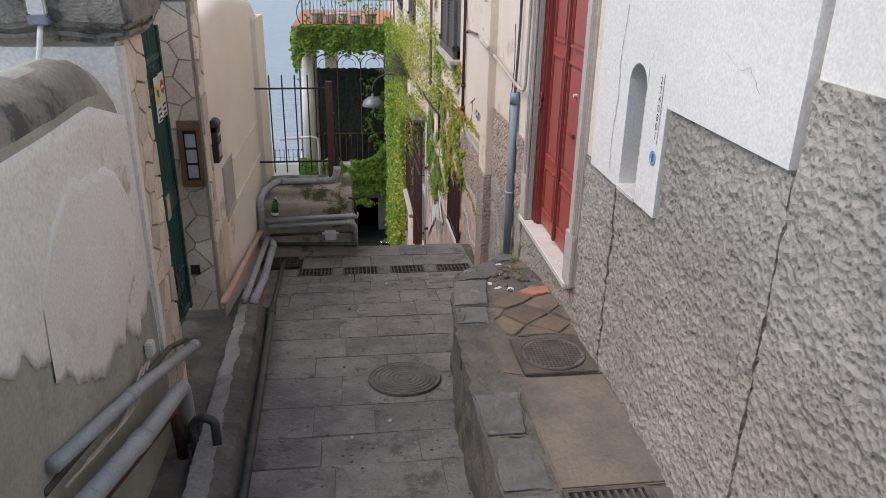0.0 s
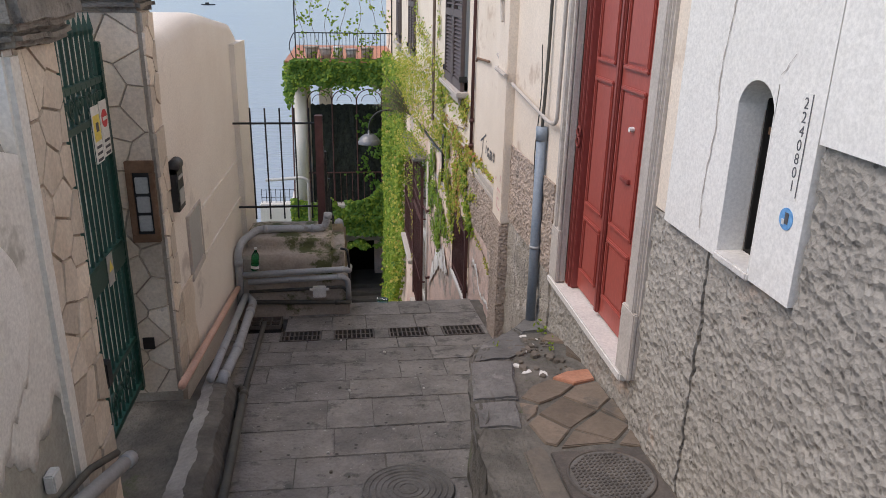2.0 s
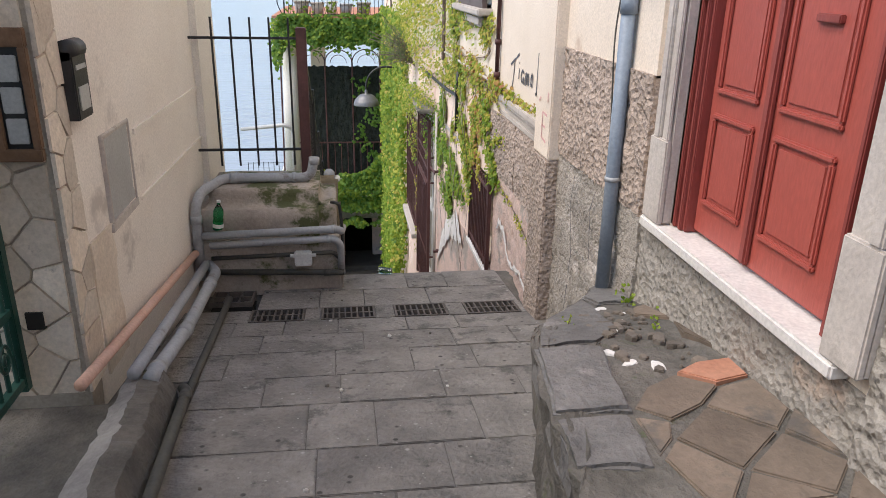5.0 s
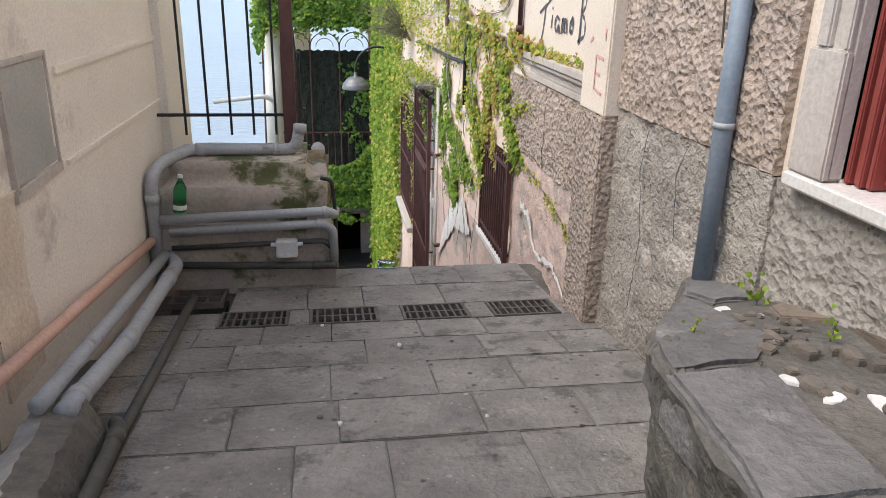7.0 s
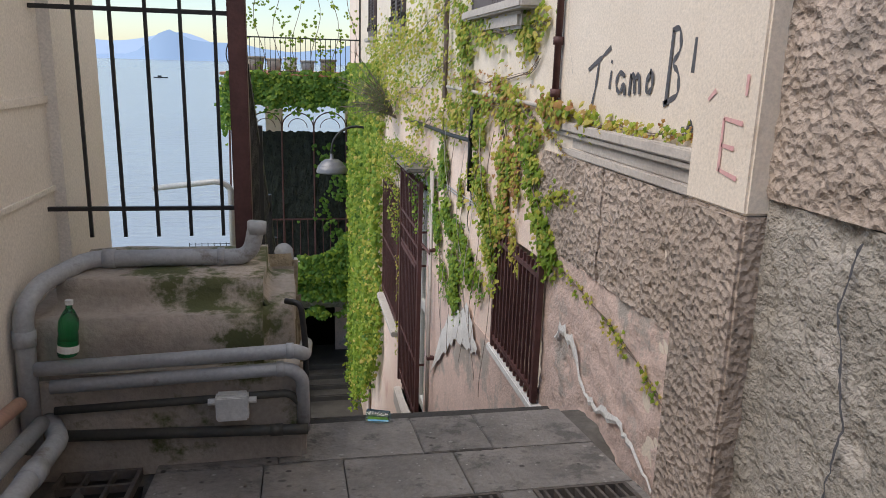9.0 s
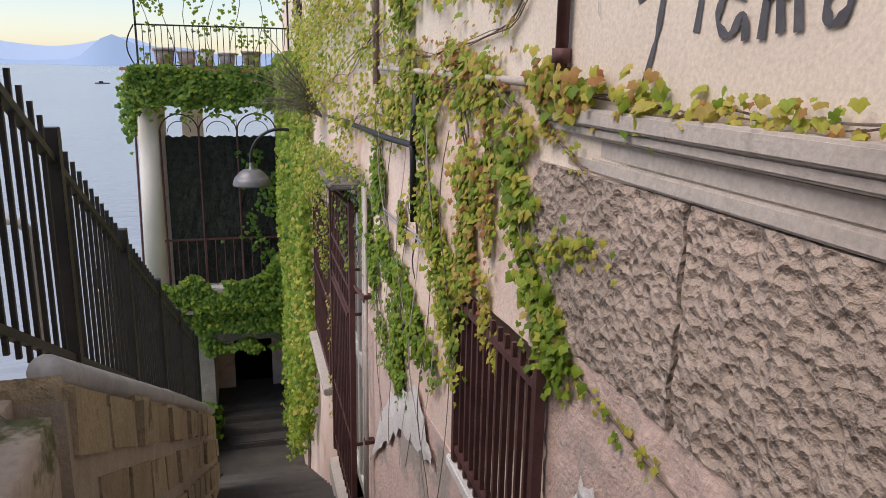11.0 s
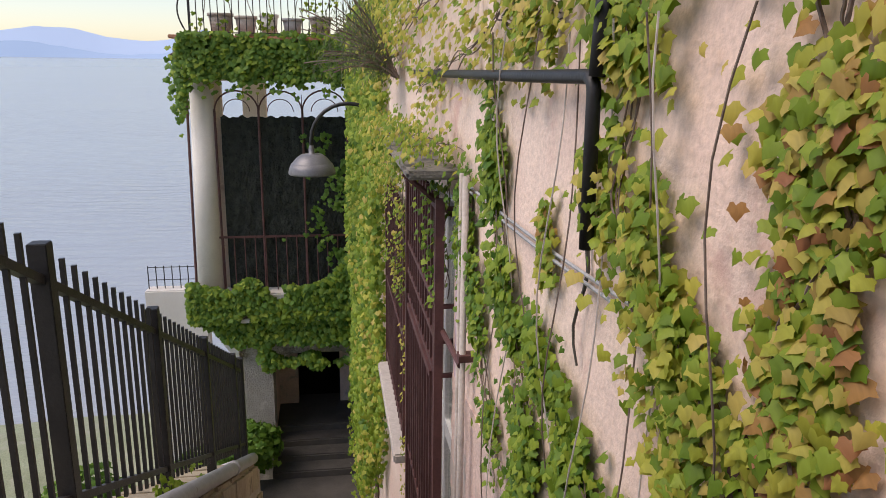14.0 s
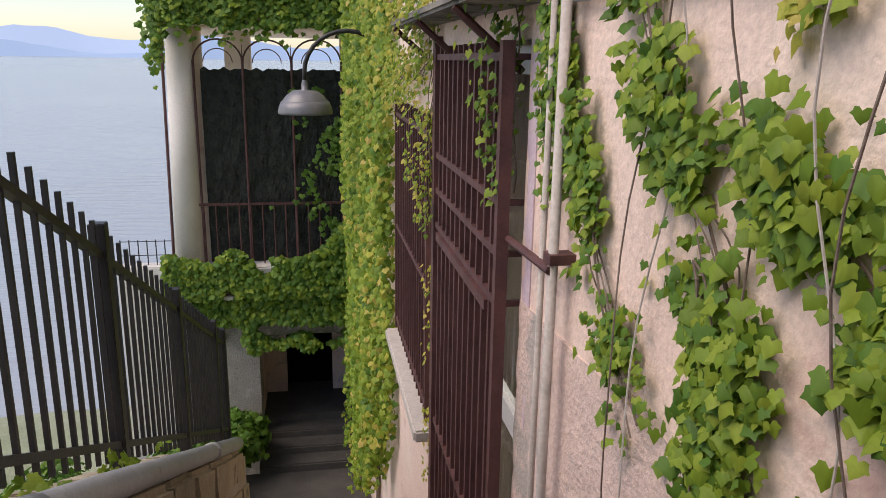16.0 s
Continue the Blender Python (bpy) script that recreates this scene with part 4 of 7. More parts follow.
part("riser", tube(bmesh.new(), [(1.345, 8.58, 1.28), (1.345, 8.58, 5.0)], 0.018, 10), "ironbrown", bp_, soft=True)
for z in (1.36, 1.62):
    part("joint", tube(bmesh.new(), [(1.345, 8.58, z), (1.345, 8.58, z + 0.04)], 0.027, 10), "ironbrown", bp_, soft=True)
part("branch", tube(bmesh.new(), [(1.345, 8.58, 1.30), (wallx(10.8) - 0.04, 10.8, 1.34)], 0.014, 8), "frame", bp_, soft=True)
cd = empty("drain_pipe", "thin grey downpipe among the vine leaves", "pipe", at=(1.2, 10.8, 1.3))
part("pipe", tube(bmesh.new(), [(wallx(10.85) - 0.05, 10.85, 1.25), (wallx(10.85) - 0.05, 10.85, 4.5)], 0.02, 8), "stem", cd)
bk = empty("black_conduit", "black plastic conduit fixed along the wall", "pipe", at=(1.2, 11, 1.1))
part("run", tube(bmesh.new(), bend([(1.24, 9.80, 0.74), (1.235, 9.80, 1.14), (1.20, 10.3, 1.13), (1.15, 12.7, 1.10)], 0.04), 0.018, 8), "ironblack", bk, soft=True)
part("riser", tube(bmesh.new(), [(1.235, 9.78, 1.14), (1.245, 9.78, 1.40)], 0.022, 8), "ironblack", bk, soft=True)
bp2 = empty("iron_downpipe", "brown iron downpipe beside the grille door", "pipe", at=(1.15, 11.06, -1))
for dy, r in ((0, 0.015), (0.10, 0.010)):
    part("pipe", tube(bmesh.new(), [(1.18, 11.06 + dy, -2.2), (1.18, 11.06 + dy, 0.72)], r, 10), "frame", bp2, soft=True)
part("tie_bar", tube(bmesh.new(), [(1.16, 11.5, -0.10), (1.17, 11.05, -0.09)], 0.014, 8), "ironbrown", bp2)
for z in (-0.07, -1.2):
    part("clamp", boxbm(1.16, 1.25, 11.03, 11.09, z, z + 0.03), "ironbrown", bp2)

# ---------------------------------------------------------------- graffiti
def strokes(name, lines, x, r, mat, label):
    g = empty(name, label, "graffiti", at=(x, lines[0][0][0], lines[0][0][1]))
    for ln in lines:
        bm = bmesh.new()
        on = [(x if x < 1.3 else wallx(y) - 0.006, y, z) for y, z in ln]
        pts = bend(on, 0.03, 4) if len(on) > 2 else [Vector(p) for p in on]
        rows = []
        for i, p in enumerate(pts):
            d = (pts[min(i + 1, len(pts) - 1)] - pts[max(i - 1, 0)]).normalized()
            n = Vector((0, -d.z, d.y)) * r * (0.8 + 0.3 * math.sin(i * 1.3))
            rows.append((bm.verts.new(p + n), bm.verts.new(p - n)))
        for a_, b_ in zip(rows, rows[1:]):
            bm.faces.new((a_[0], a_[1], b_[1], b_[0]))
        part("stroke", bm, mat, g)


GX = 1.3945
strokes("graffiti_words", [
    [(8.24, 1.50), (8.10, 1.56), (8.02, 1.60)], [(8.13, 1.55), (8.15, 1.42), (8.19, 1.31)],
    [(8.00, 1.50), (8.01, 1.42)], [(8.00, 1.545), (8.005, 1.53)],
    [(7.86, 1.48), (7.92, 1.50), (7.95, 1.44), (7.90, 1.40), (7.86, 1.46), (7.85, 1.40)],
    [(7.80, 1.49), (7.805, 1.40)], [(7.80, 1.47), (7.77, 1.495), (7.755, 1.41)], [(7.755, 1.47), (7.725, 1.495), (7.71, 1.41)],
    [(7.62, 1.50), (7.66, 1.46), (7.64, 1.41), (7.60, 1.44), (7.61, 1.50), (7.63, 1.50)],
    [(7.47, 1.65), (7.48, 1.38)], [(7.48, 1.65), (7.42, 1.66), (7.40, 1.58), (7.46, 1.53), (7.40, 1.50), (7.39, 1.42), (7.50, 1.38)],
    [(7.30, 1.62), (7.305, 1.50)], [(7.345, 1.30), (7.32, 1.30)], [(7.29, 1.33), (7.305, 1.28), (7.275, 1.27), (7.27, 1.32), (7.29, 1.33)],
], GX, 0.011, "ink", "black sprayed words Tiamo B on cream plaster")
M["redink"] = surf("pink_spray", (0.68, 0.36, 0.36), (0.72, 0.45, 0.42), 20, 0.9, 0.0)
strokes("graffiti_letter", [
    [(6.90, 1.37), (6.90, 1.21)], [(6.90, 1.37), (6.80, 1.36)], [(6.90, 1.29), (6.83, 1.285)], [(6.90, 1.215), (6.80, 1.20)], [(7.0, 1.42), (6.96, 1.45)], [(6.80, 1.44), (6.80, 1.50)],
], 1.2865, 0.007, "redink", "faint pink sprayed letter on the pilaster")

# salt scars where plaster has come away
def scar(name, pts, seed, label):
    r = random.Random(seed)
    bm = bmesh.new()
    prev = None
    fine = []
    for (y0, z0, w0), (y1, z1, w1) in zip(pts, pts[1:]):
        for k in range(6):
            s = k / 6
            fine.append((y0 + (y1 - y0) * s + r.uniform(-0.01, 0.01), z0 + (z1 - z0) * s + r.uniform(-0.015, 0.015), (w0 + (w1 - w0) * s) * r.uniform(0.5, 1.3)))
    for y, z, w in fine:
        xa = wallx(y) - 0.026
        cur_ = [bm.verts.new((xa, y, z + w)), bm.verts.new((xa - 0.006, y, z + w * 0.2)), bm.verts.new((xa, y, z - w * 0.4))]
        if prev:
            for k in range(2):
                bm.faces.new((prev[k], prev[k + 1], cur_[k + 1], cur_[k]))
        prev = cur_
    part(name, bm, "plastergrey", wall_right, label)


scar("salt_scar", [(8.36, 0.10, 0.02), (8.30, 0.18, 0.06), (8.15, 0.15, 0.05), (8.0, -0.02, 0.02), (7.85, -0.05, 0.03), (7.6, 0.0, 0.04), (7.45, -0.02, 0.02), (7.2, -0.12, 0.012)], 2, "white salt line on the damp plaster")
scar("salt_scar", [(11.2, -1.3, 0.03), (10.8, -0.9, 0.16), (10.4, -0.6, 0.22), (10.0, -0.5, 0.20), (9.7, -0.55, 0.06)], 3, "white salt bloom below the grille")

def crack(pts, width, x, seed, mat="ink"):
    """A ragged hairline crack in the plaster face at x."""
    r = random.Random(seed)
    bm = bmesh.new()
    prev = None
    for (y0, z0), (y1, z1) in zip(pts, pts[1:]):
        n = max(3, int(math.dist((y0, z0), (y1, z1)) / 0.02))
        for k in range(n):
            q = k / n
            y, z, w = y0 + (y1 - y0) * q + r.uniform(-0.006, 0.006), z0 + (z1 - z0) * q, width * r.uniform(0.3, 1.3)
            cur_ = [bm.verts.new((x, y - w, z)), bm.verts.new((x, y + w, z + r.uniform(-0.002, 0.002)))]
            if prev:
                bm.faces.new((prev[0], prev[1], cur_[1], cur_[0]))
            prev = cur_
    part("crack", bm, mat, wall_right, "thin weathered crack in the plaster")


crack([(3.50, 2.12), (3.51, 2.30), (3.48, 2.48), (3.50, 2.66), (3.46, 2.95)], 0.0035, 1.3275, 1, "frame")
crack([(3.13, 2.72), (3.06, 2.80)], 0.002, 1.3275, 2, "frame")
crack([(2.2, 2.75), (2.28, 2.82), (2.34, 2.80), (2.5, 2.86)], 0.002, 1.3175, 3, "frame")
crack([(7.36, 1.95), (7.40, 1.70), (7.34, 1.50), (7.38, 1.26)], 0.002, 1.3965, 5, "frame")
crack([(6.0, 0.75), (6.05, 1.0), (5.98, 1.14)], 0.005, 1.338, 6)
crack([(6.35, 0.30), (6.30, 0.65), (6.38, 0.95), (6.33, 1.14)], 0.005, 1.338, 7)
crack([(8.55, 1.95), (8.52, 1.7), (8.40, 1.45)], 0.002, 1.372, 8, "frame")

# ---------------------------------------------------------------- grilles and windows of the lower wall
def grille(name, y0, y1, z0, z1, x, n, rails, label, bar=0.009, mat="ironbrown", depth=0.08):
    g = empty(name, label, "window grille", at=(x, (y0 + y1) / 2, z0))
    for k in range(n + 1):
        y = y0 + (y1 - y0) * k / n
        w = bar * (1.9 if k in (0, n) else 1.0)
        part("bar", boxbm(x - w, x + w, y - w, y + w, z0, z1), mat, g)
    for z in rails:
        part("rail", boxbm(x - 0.012, x + 0.012, y0, y1, z - 0.014, z + 0.014), mat, g)
        for y in (y0 + 0.012, y1 - 0.012):
            part("tie", boxbm(x, wallx(y) + 0.02, y - 0.01, y + 0.01, z - 0.01, z + 0.01), mat, g)
    return g


grille("window_grille", 8.57, 9.47, -0.355, 0.455, 1.325, 12, (-0.29, 0.39), "rust-brown barred grille over a dark cellar window")
gw3 = grille("window_grille", 13.08, 14.66, -1.58, 0.20, 1.135, 15, (-1.5, -0.75, 0.1), "rust-brown window grille half hidden by vine")
gd = grille("door_grille", 11.5, 12.84, -2.15, 0.55, 1.14, 12, (-2.05, -1.45, -0.34, -0.16, 0.02, 0.50), "tall rust-brown barred gate in front of a glazed door", 0.011)
part("panel_frame", boxbm(1.115, 1.16, 11.62, 12.72, -0.40, -0.36), "ironbrown", gd)
part("post", boxbm(1.12, 1.16, 12.84, 12.90, -2.2, 0.6), "ironbrown", gd)
gl = empty("door_2", "glazed house door with a pale frame behind bars", "door", kind="structure", at=(1.4, 12.2, -2.2))
for y0, y1 in ((11.51, 11.60), (12.13, 12.22), (12.76, 12.84)):
    part("stile", boxbm(1.28, 1.34, y0, y1, -2.2, 0.54, bevel=0.006), "plasticwhite", gl)
for z0 in (-2.2, -1.0, 0.44):
    part("rail", boxbm(1.282, 1.338, 11.60, 12.76, z0, z0 + 0.10), "plasticwhite", gl)
part("pane", boxbm(1.305, 1.315, 11.6, 12.76, -2.1, 0.44), "glass", gl).visible_shadow = False
M["lilac"] = surf("lilac_plaster", (0.55, 0.42, 0.48), (0.64, 0.52, 0.56), 5, 0.9, 0.2, 60)
part("reveal", boxbm(1.215, 1.27, 11.38, 11.49, -2.2, 0.56, bevel=0.008), "lilac", gl, "faded lilac plaster reveal")
bm = boxbm(1.07, 1.5, 12.95, 14.55, -1.61, -1.54, bevel=0.012)
part("window_sill", bm, "frame", wall_right)
part("window_sill", boxbm(1.30, 1.7, 8.52, 9.55, -0.415, -0.362, bevel=0.008), "plastergrey", wall_right, "white-edged stone sill")
part("door_step", boxbm(1.10, 1.6, 11.45, 12.9, -2.4, -2.2, bevel=0.012), "frame", wall_right)
cn = empty("door_canopy", "small stone canopy overgrown with vine", "canopy", at=(1.1, 12.4, 0.66))
part("slab", boxbm(0.97, 1.4, 11.35, 13.6, 0.66, 0.70, bevel=0.012), "capstone", cn)
for y in (11.6, 12.5, 13.4):
    part("bracket", tube(bmesh.new(), [(0.98, y, 0.655), (1.22, y, 0.45)], 0.015, 6), "ironbrown", cn)

# ---------------------------------------------------------------- shuttered windows above
def shutter(y0, y1, z0, z1, label, n):
    xs = wallx((y0 + y1) / 2)
    w = empty(f"window_{n}", label, "window", kind="structure", at=(xs, (y0 + y1) / 2, z0))
    part("window_sill", boxbm(xs - 0.10, xs + 0.2, y0 - 0.08, y1 + 0.08, z0 - 0.06, z0, bevel=0.012), "frame", w, "moulded plaster sill")
    part("sill_corbel", boxbm(xs - 0.05, xs + 0.1, y0 + 0.1, y1 - 0.1, z0 - 0.16, z0 - 0.06, bevel=0.02), "frame", w)
    ym = (y0 + y1) / 2
    for ya, yb_ in ((y0, ym - 0.004), (ym + 0.004, y1)):
        bm = bmesh.new()
        for q in ((ya, ya + 0.06, z0, z1), (yb_ - 0.06, yb_, z0, z1), (ya + 0.06, yb_ - 0.06, z0, z0 + 0.10), (ya + 0.06, yb_ - 0.06, z1 - 0.1, z1), (ya + 0.06, yb_ - 0.06, z0 + 0.75, z0 + 0.83)):
            box(bm, xs - 0.045, xs, *q, bevel=0.004)
        lf = part("shutter", bm, "shutter", w, "dark brown louvred shutter leaf")
        sl = mesh_of("slat", boxbm(-0.019, 0.019, -(yb_ - ya - 0.12) / 2, (yb_ - ya - 0.12) / 2, -0.005, 0.005))
        sl.materials.append(M["shutter"])
        z = z0 + 0.13
        while z < z1 - 0.12:
            if not z0 + 0.73 < z < z0 + 0.85:
                piece("slat", sl, lf, Matrix.Translation((xs - 0.022, (ya + yb_) / 2, z)) @ Matrix.Rotation(radians(-40), 4, "Y"))
            z += 0.042
        part("hinge", boxbm(xs - 0.06, xs + 0.02, (ya if ya == y0 else yb_) - 0.02, (ya if ya == y0 else yb_) + 0.02, z0 + 0.1, z0 + 0.16), "ironblack", lf)


shutter(8.97, 10.28, 1.88, 3.48, "tall window with closed dark brown louvred shutters", 1)
shutter(12.92, 13.88, 1.88, 3.48, "window with closed dark brown shutters above the vine", 2)
shutter(15.82, 16.68, 1.88, 3.48, "window with closed dark brown shutters near the terrace", 3)

# ---------------------------------------------------------------- street lamp
la = empty("street_lamp", "grey dome lamp on a curved iron wall arm", "lamp", at=(1.2, 16.0, 0.4))
arcp = [(0.84 + 0.39 * math.cos(t_), 16.0, 0.36 + 0.37 * math.sin(t_)) for t_ in [math.pi * k / 14 for k in range(15)]]
part("arm", tube(bmesh.new(), [(1.24, 16.0, 0.20)] + arcp + [(0.45, 16.0, 0.28)], 0.02, 8), "ironblack", la, soft=True)
part("brace", tube(bmesh.new(), bend([(1.22, 16.0, 0.55), (1.08, 16.0, 0.60), (0.98, 16.0, 0.48)], 0.06), 0.01, 6), "ironblack", la)
part("wall_bracket", boxbm(1.18, 1.26, 15.95, 16.05, 0.10, 0.6, bevel=0.01), "ironblack", la)
bm = bmesh.new()
prof = [(0.02, 0.30), (0.03, 0.27), (0.03, 0.215), (0.11, 0.205), (0.165, 0.165), (0.20, 0.12), (0.205, 0.112), (0.215, 0.11), (0.235, 0.06), (0.245, 0.02), (0.243, 0.0), (0.23, 0.0), (0.215, 0.06), (0.15, 0.14), (0.03, 0.17)]
rr = [[bm.verts.new((0.45 + r * math.cos(k * math.tau / 28), 16 + r * math.sin(k * math.tau / 28), z)) for k in range(28)] for r, z in prof]
for a_, b_ in zip(rr, rr[1:]):
    for k in range(28):
        bm.faces.new((a_[k], b_[k], b_[(k + 1) % 28], a_[(k + 1) % 28]))
bmesh.ops.recalc_face_normals(bm, faces=bm.faces[:])
part("shade", bm, "lampgrey", la, "grey metal dome shade", soft=True)
bm = bmesh.new()
bmesh.ops.create_uvsphere(bm, u_segments=12, v_segments=8, radius=0.05, matrix=Matrix.Translation((0.45, 16, 0.09)))
part("bulb", bm, "plasticwhite", la, soft=True)


# ---------------------------------------------------------------- green gate
gt = empty("garden_gate", "dark green iron gate with spear tips, closed", "gate", at=(-1.33, 5.0, 0.56))
GX0 = -1.335
for y in (4.34, 4.66, 5.50):
    part("stile", boxbm(GX0 - 0.025, GX0 + 0.025, y - 0.025, y + 0.025, 0.42, 2.62, bevel=0.004), "irongreen", gt)
for z in (0.47, 0.80, 1.34, 1.46, 2.22, 2.42):
    part("rail", boxbm(GX0 - 0.018, GX0 + 0.018, 4.34, 5.50, z - 0.018, z + 0.018), "irongreen", gt)
part("kick_plate", boxbm(GX0 - 0.02, GX0 + 0.02, 4.685, 5.475, 1.34, 1.46), "irongreen", gt)
for k in range(14):
    y = 4.41 + 0.080 * k
    bm = tube(bmesh.new(), [(GX0, y, 0.44), (GX0, y, 2.66)], 0.011, 8)
    b_ = part("bar", bm, "irongreen", gt)
    bm = tube(bmesh.new(), [(GX0, y, 2.66), (GX0, y, 2.69), (GX0, y, 2.78)], [0.011, 0.018, 0.001], 8)
    part("spear_tip", bm, "irongreen", b_)
    for z in (2.40, 2.33):
        bm = tube(bmesh.new(), [(GX0, y, z), (GX0, y, z + 0.03)], 0.02, 8)
        part("collar", bm, "irongreen", b_)
for k in range(8):
    yc = 4.42 + 0.135 * k
    for zc, rr_ in ((0.63, 0.055), (2.32, 0.045)):
        bm = tube(bmesh.new(), [(GX0 + 0.008, yc + rr_ * (1 - q / 26) * math.cos(q * 0.5), zc + rr_ * 1.4 * (1 - q / 26) * math.sin(q * 0.5)) for q in range(22)], 0.008, 6)
        part("scroll", bm, "irongreen", gt)
part("latch_box", boxbm(-1.20, -1.10, 4.275, 4.345, 1.12, 1.25, bevel=0.006), "ironblack", gt, "small black latch box")
part("lock_box", boxbm(GX0 - 0.02, GX0 + 0.045, 4.66, 4.75, 1.45, 1.62, bevel=0.005), "irongreen", gt)
M["signwhite"] = surf("sign_white", (0.72, 0.72, 0.68), (0.78, 0.78, 0.74), 10, 0.5, 0.0)
M["signyellow"] = surf("sign_yellow", (0.75, 0.60, 0.10), (0.80, 0.66, 0.14), 10, 0.5, 0.0)
M["signred"] = surf("sign_red", (0.60, 0.04, 0.05), (0.66, 0.06, 0.07), 10, 0.5, 0.0)
for y0, top, colour, label in ((5.20, 2.30, "signyellow", "white and yellow warning sign on the green gate"), (5.345, 2.31, "signred", "white sign with a red no-entry disc on the green gate")):
    sgn = empty("gate_sign", label, "sign", "signs on the gate", at=(GX0 + 0.03, y0, top - 0.3))
    part("plate", boxbm(GX0 + 0.022, GX0 + 0.026, y0, y0 + 0.13, top - 0.31, top, bevel=0.001), "signwhite", sgn)
    if colour == "signred":
        bm = tube(bmesh.new(), [(GX0 + 0.0262, y0 + 0.065, top - 0.1), (GX0 + 0.0282, y0 + 0.065, top - 0.1)], 0.05, 20)
        part("disc", bm, colour, sgn, "red disc")
        part("bar", boxbm(GX0 + 0.0284, GX0 + 0.0294, y0 + 0.03, y0 + 0.1, top - 0.11, top - 0.09), "signwhite", sgn)
    else:
        part("field", boxbm(GX0 + 0.0262, GX0 + 0.0275, y0 + 0.012, y0 + 0.118, top - 0.19, top - 0.05), colour, sgn, "yellow field")
        part("symbol", boxbm(GX0 + 0.0278, GX0 + 0.029, y0 + 0.045, y0 + 0.09, top - 0.14, top - 0.09), "ink", sgn)
    for k in range(3):
        part("text_bar", boxbm(GX0 + 0.0264, GX0 + 0.0275, y0 + 0.02, y0 + 0.11, top - 0.23 - 0.035 * k, top - 0.215 - 0.035 * k), "ink", sgn)
sgn = empty("gate_sign", "small yellow triangle warning plate low on the gate", "sign", "signs on the gate", at=(GX0 + 0.03, 5.1, 1.3))
part("plate", boxbm(GX0 + 0.022, GX0 + 0.026, 5.12, 5.22, 1.30, 1.48), "plate", sgn)
bm = bmesh.new()
bm.faces.new([bm.verts.new(p) for p in ((GX0 + 0.028, 5.13, 1.38), (GX0 + 0.028, 5.21, 1.38), (GX0 + 0.028, 5.17, 1.45))])
part("triangle", bm, "signyellow", sgn)

# terracotta tiles on the house roof corner behind the pillar
rt = empty("roof_tiles", "garden house corner with terracotta roof tiles behind the gate", "roof tiles", at=(-1.75, 5.0, 2.85))
for k in range(4):
    part("tile", tube(bmesh.new(), [(-2.3, 4.75 + 0.15 * k, 3.05), (-1.62, 4.75 + 0.15 * k, 2.86)], 0.075, 10), "terracotta", rt, soft=True)
part("rafter", boxbm(-2.4, -1.6, 4.6, 5.35, 2.70, 2.80), "white", rt)
part("wall", boxbm(-2.4, -2.2, 4.62, 5.33, -6.6, 2.70), "white", rt, "white garden house wall")

# meter cupboard, letter box, covers on the left house
mt = empty("meter_box", "rusty framed glazed meter box set in the stone pillar", "meter", at=(-1.2, 5.55, 1.5))
bm = bmesh.new()
for q in ((-1.275, -1.11, 1.42, 1.47), (-1.275, -1.11, 1.86, 1.93), (-1.275, -1.24, 1.47, 1.86), (-1.14, -1.11, 1.47, 1.86)):
    box(bm, q[0], q[1], 5.535, 5.57, q[2], q[3], bevel=0.004)
part("frame", bm, "rust", mt, "rust-stained surround")
part("back", boxbm(-1.24, -1.14, 5.555, 5.568, 1.47, 1.86), "ironblack", mt)
for k in range(3):
    part("dial", boxbm(-1.228, -1.152, 5.543, 5.556, 1.49 + 0.12 * k, 1.59 + 0.12 * k, bevel=0.004), "plate", mt)
# no recess is cut: a near-black block paints the hole's shade
part("drain_hole", boxbm(-1.30, -1.23, 5.552, 5.58, 0.68, 0.76), "dark", pil2, "near-black block painting the shade of a square hole")
lb = empty("letter_box", "small black letter box on the house corner", "letter box", at=(-1.05, 5.89, 1.5))
part("body", boxbm(-1.10, -1.035, 5.80, 5.98, 1.53, 1.82, bevel=0.006), "ironblack", lb)
bm = tube(bmesh.new(), [(-1.068, 5.80, 1.82), (-1.068, 5.98, 1.82)], 0.042, 14)
part("lid", bm, "ironblack", lb, soft=True)
part("window", boxbm(-1.036, -1.031, 5.83, 5.95, 1.57, 1.67), "plate", lb)
part("slot", boxbm(-1.036, -1.031, 5.83, 5.95, 1.74, 1.76), "plate", lb)
mp_ = empty("metal_cover", "grey metal cover plate in the pale wall", "cover plate", at=(-1.09, 6.3, 0.98))
part("plate", boxbm(-1.13, leftx(6.3) + 0.008, 6.14, 6.57, 0.97, 1.38, bevel=0.003), "plate", mp_)
bm = bmesh.new()
for q in ((6.12, 6.14, 0.95, 1.40), (6.57, 6.59, 0.95, 1.40), (6.14, 6.57, 1.38, 1.40), (6.11, 6.60, 0.92, 0.965)):
    box(bm, -1.13, leftx(6.3) + 0.016, *q, bevel=0.003)
part("frame", bm, "frame", mp_)
bm = bmesh.new()
for z0, z1 in ((1.30, 1.33), (0.93, 0.95)):
    panel(bm, 6.65, 8.28, z0, z1, proud=0.012, face=leftx, sign=1.0)
part("string_course", bm, "cream2", wall_left)

# ---------------------------------------------------------------- pipes along the left wall
def run(name, pts, r, mat, label, collars=(), cat="pipe", rb=0.05):
    e_ = empty(name, label, cat, at=pts[0])
    part("pipe", tube(bmesh.new(), bend(pts, rb), r, 14), mat, e_, soft=True)
    for a_, b_ in collars:
        part("collar", tube(bmesh.new(), [a_, b_], r * 1.14, 14), mat, e_, soft=True)
    return e_


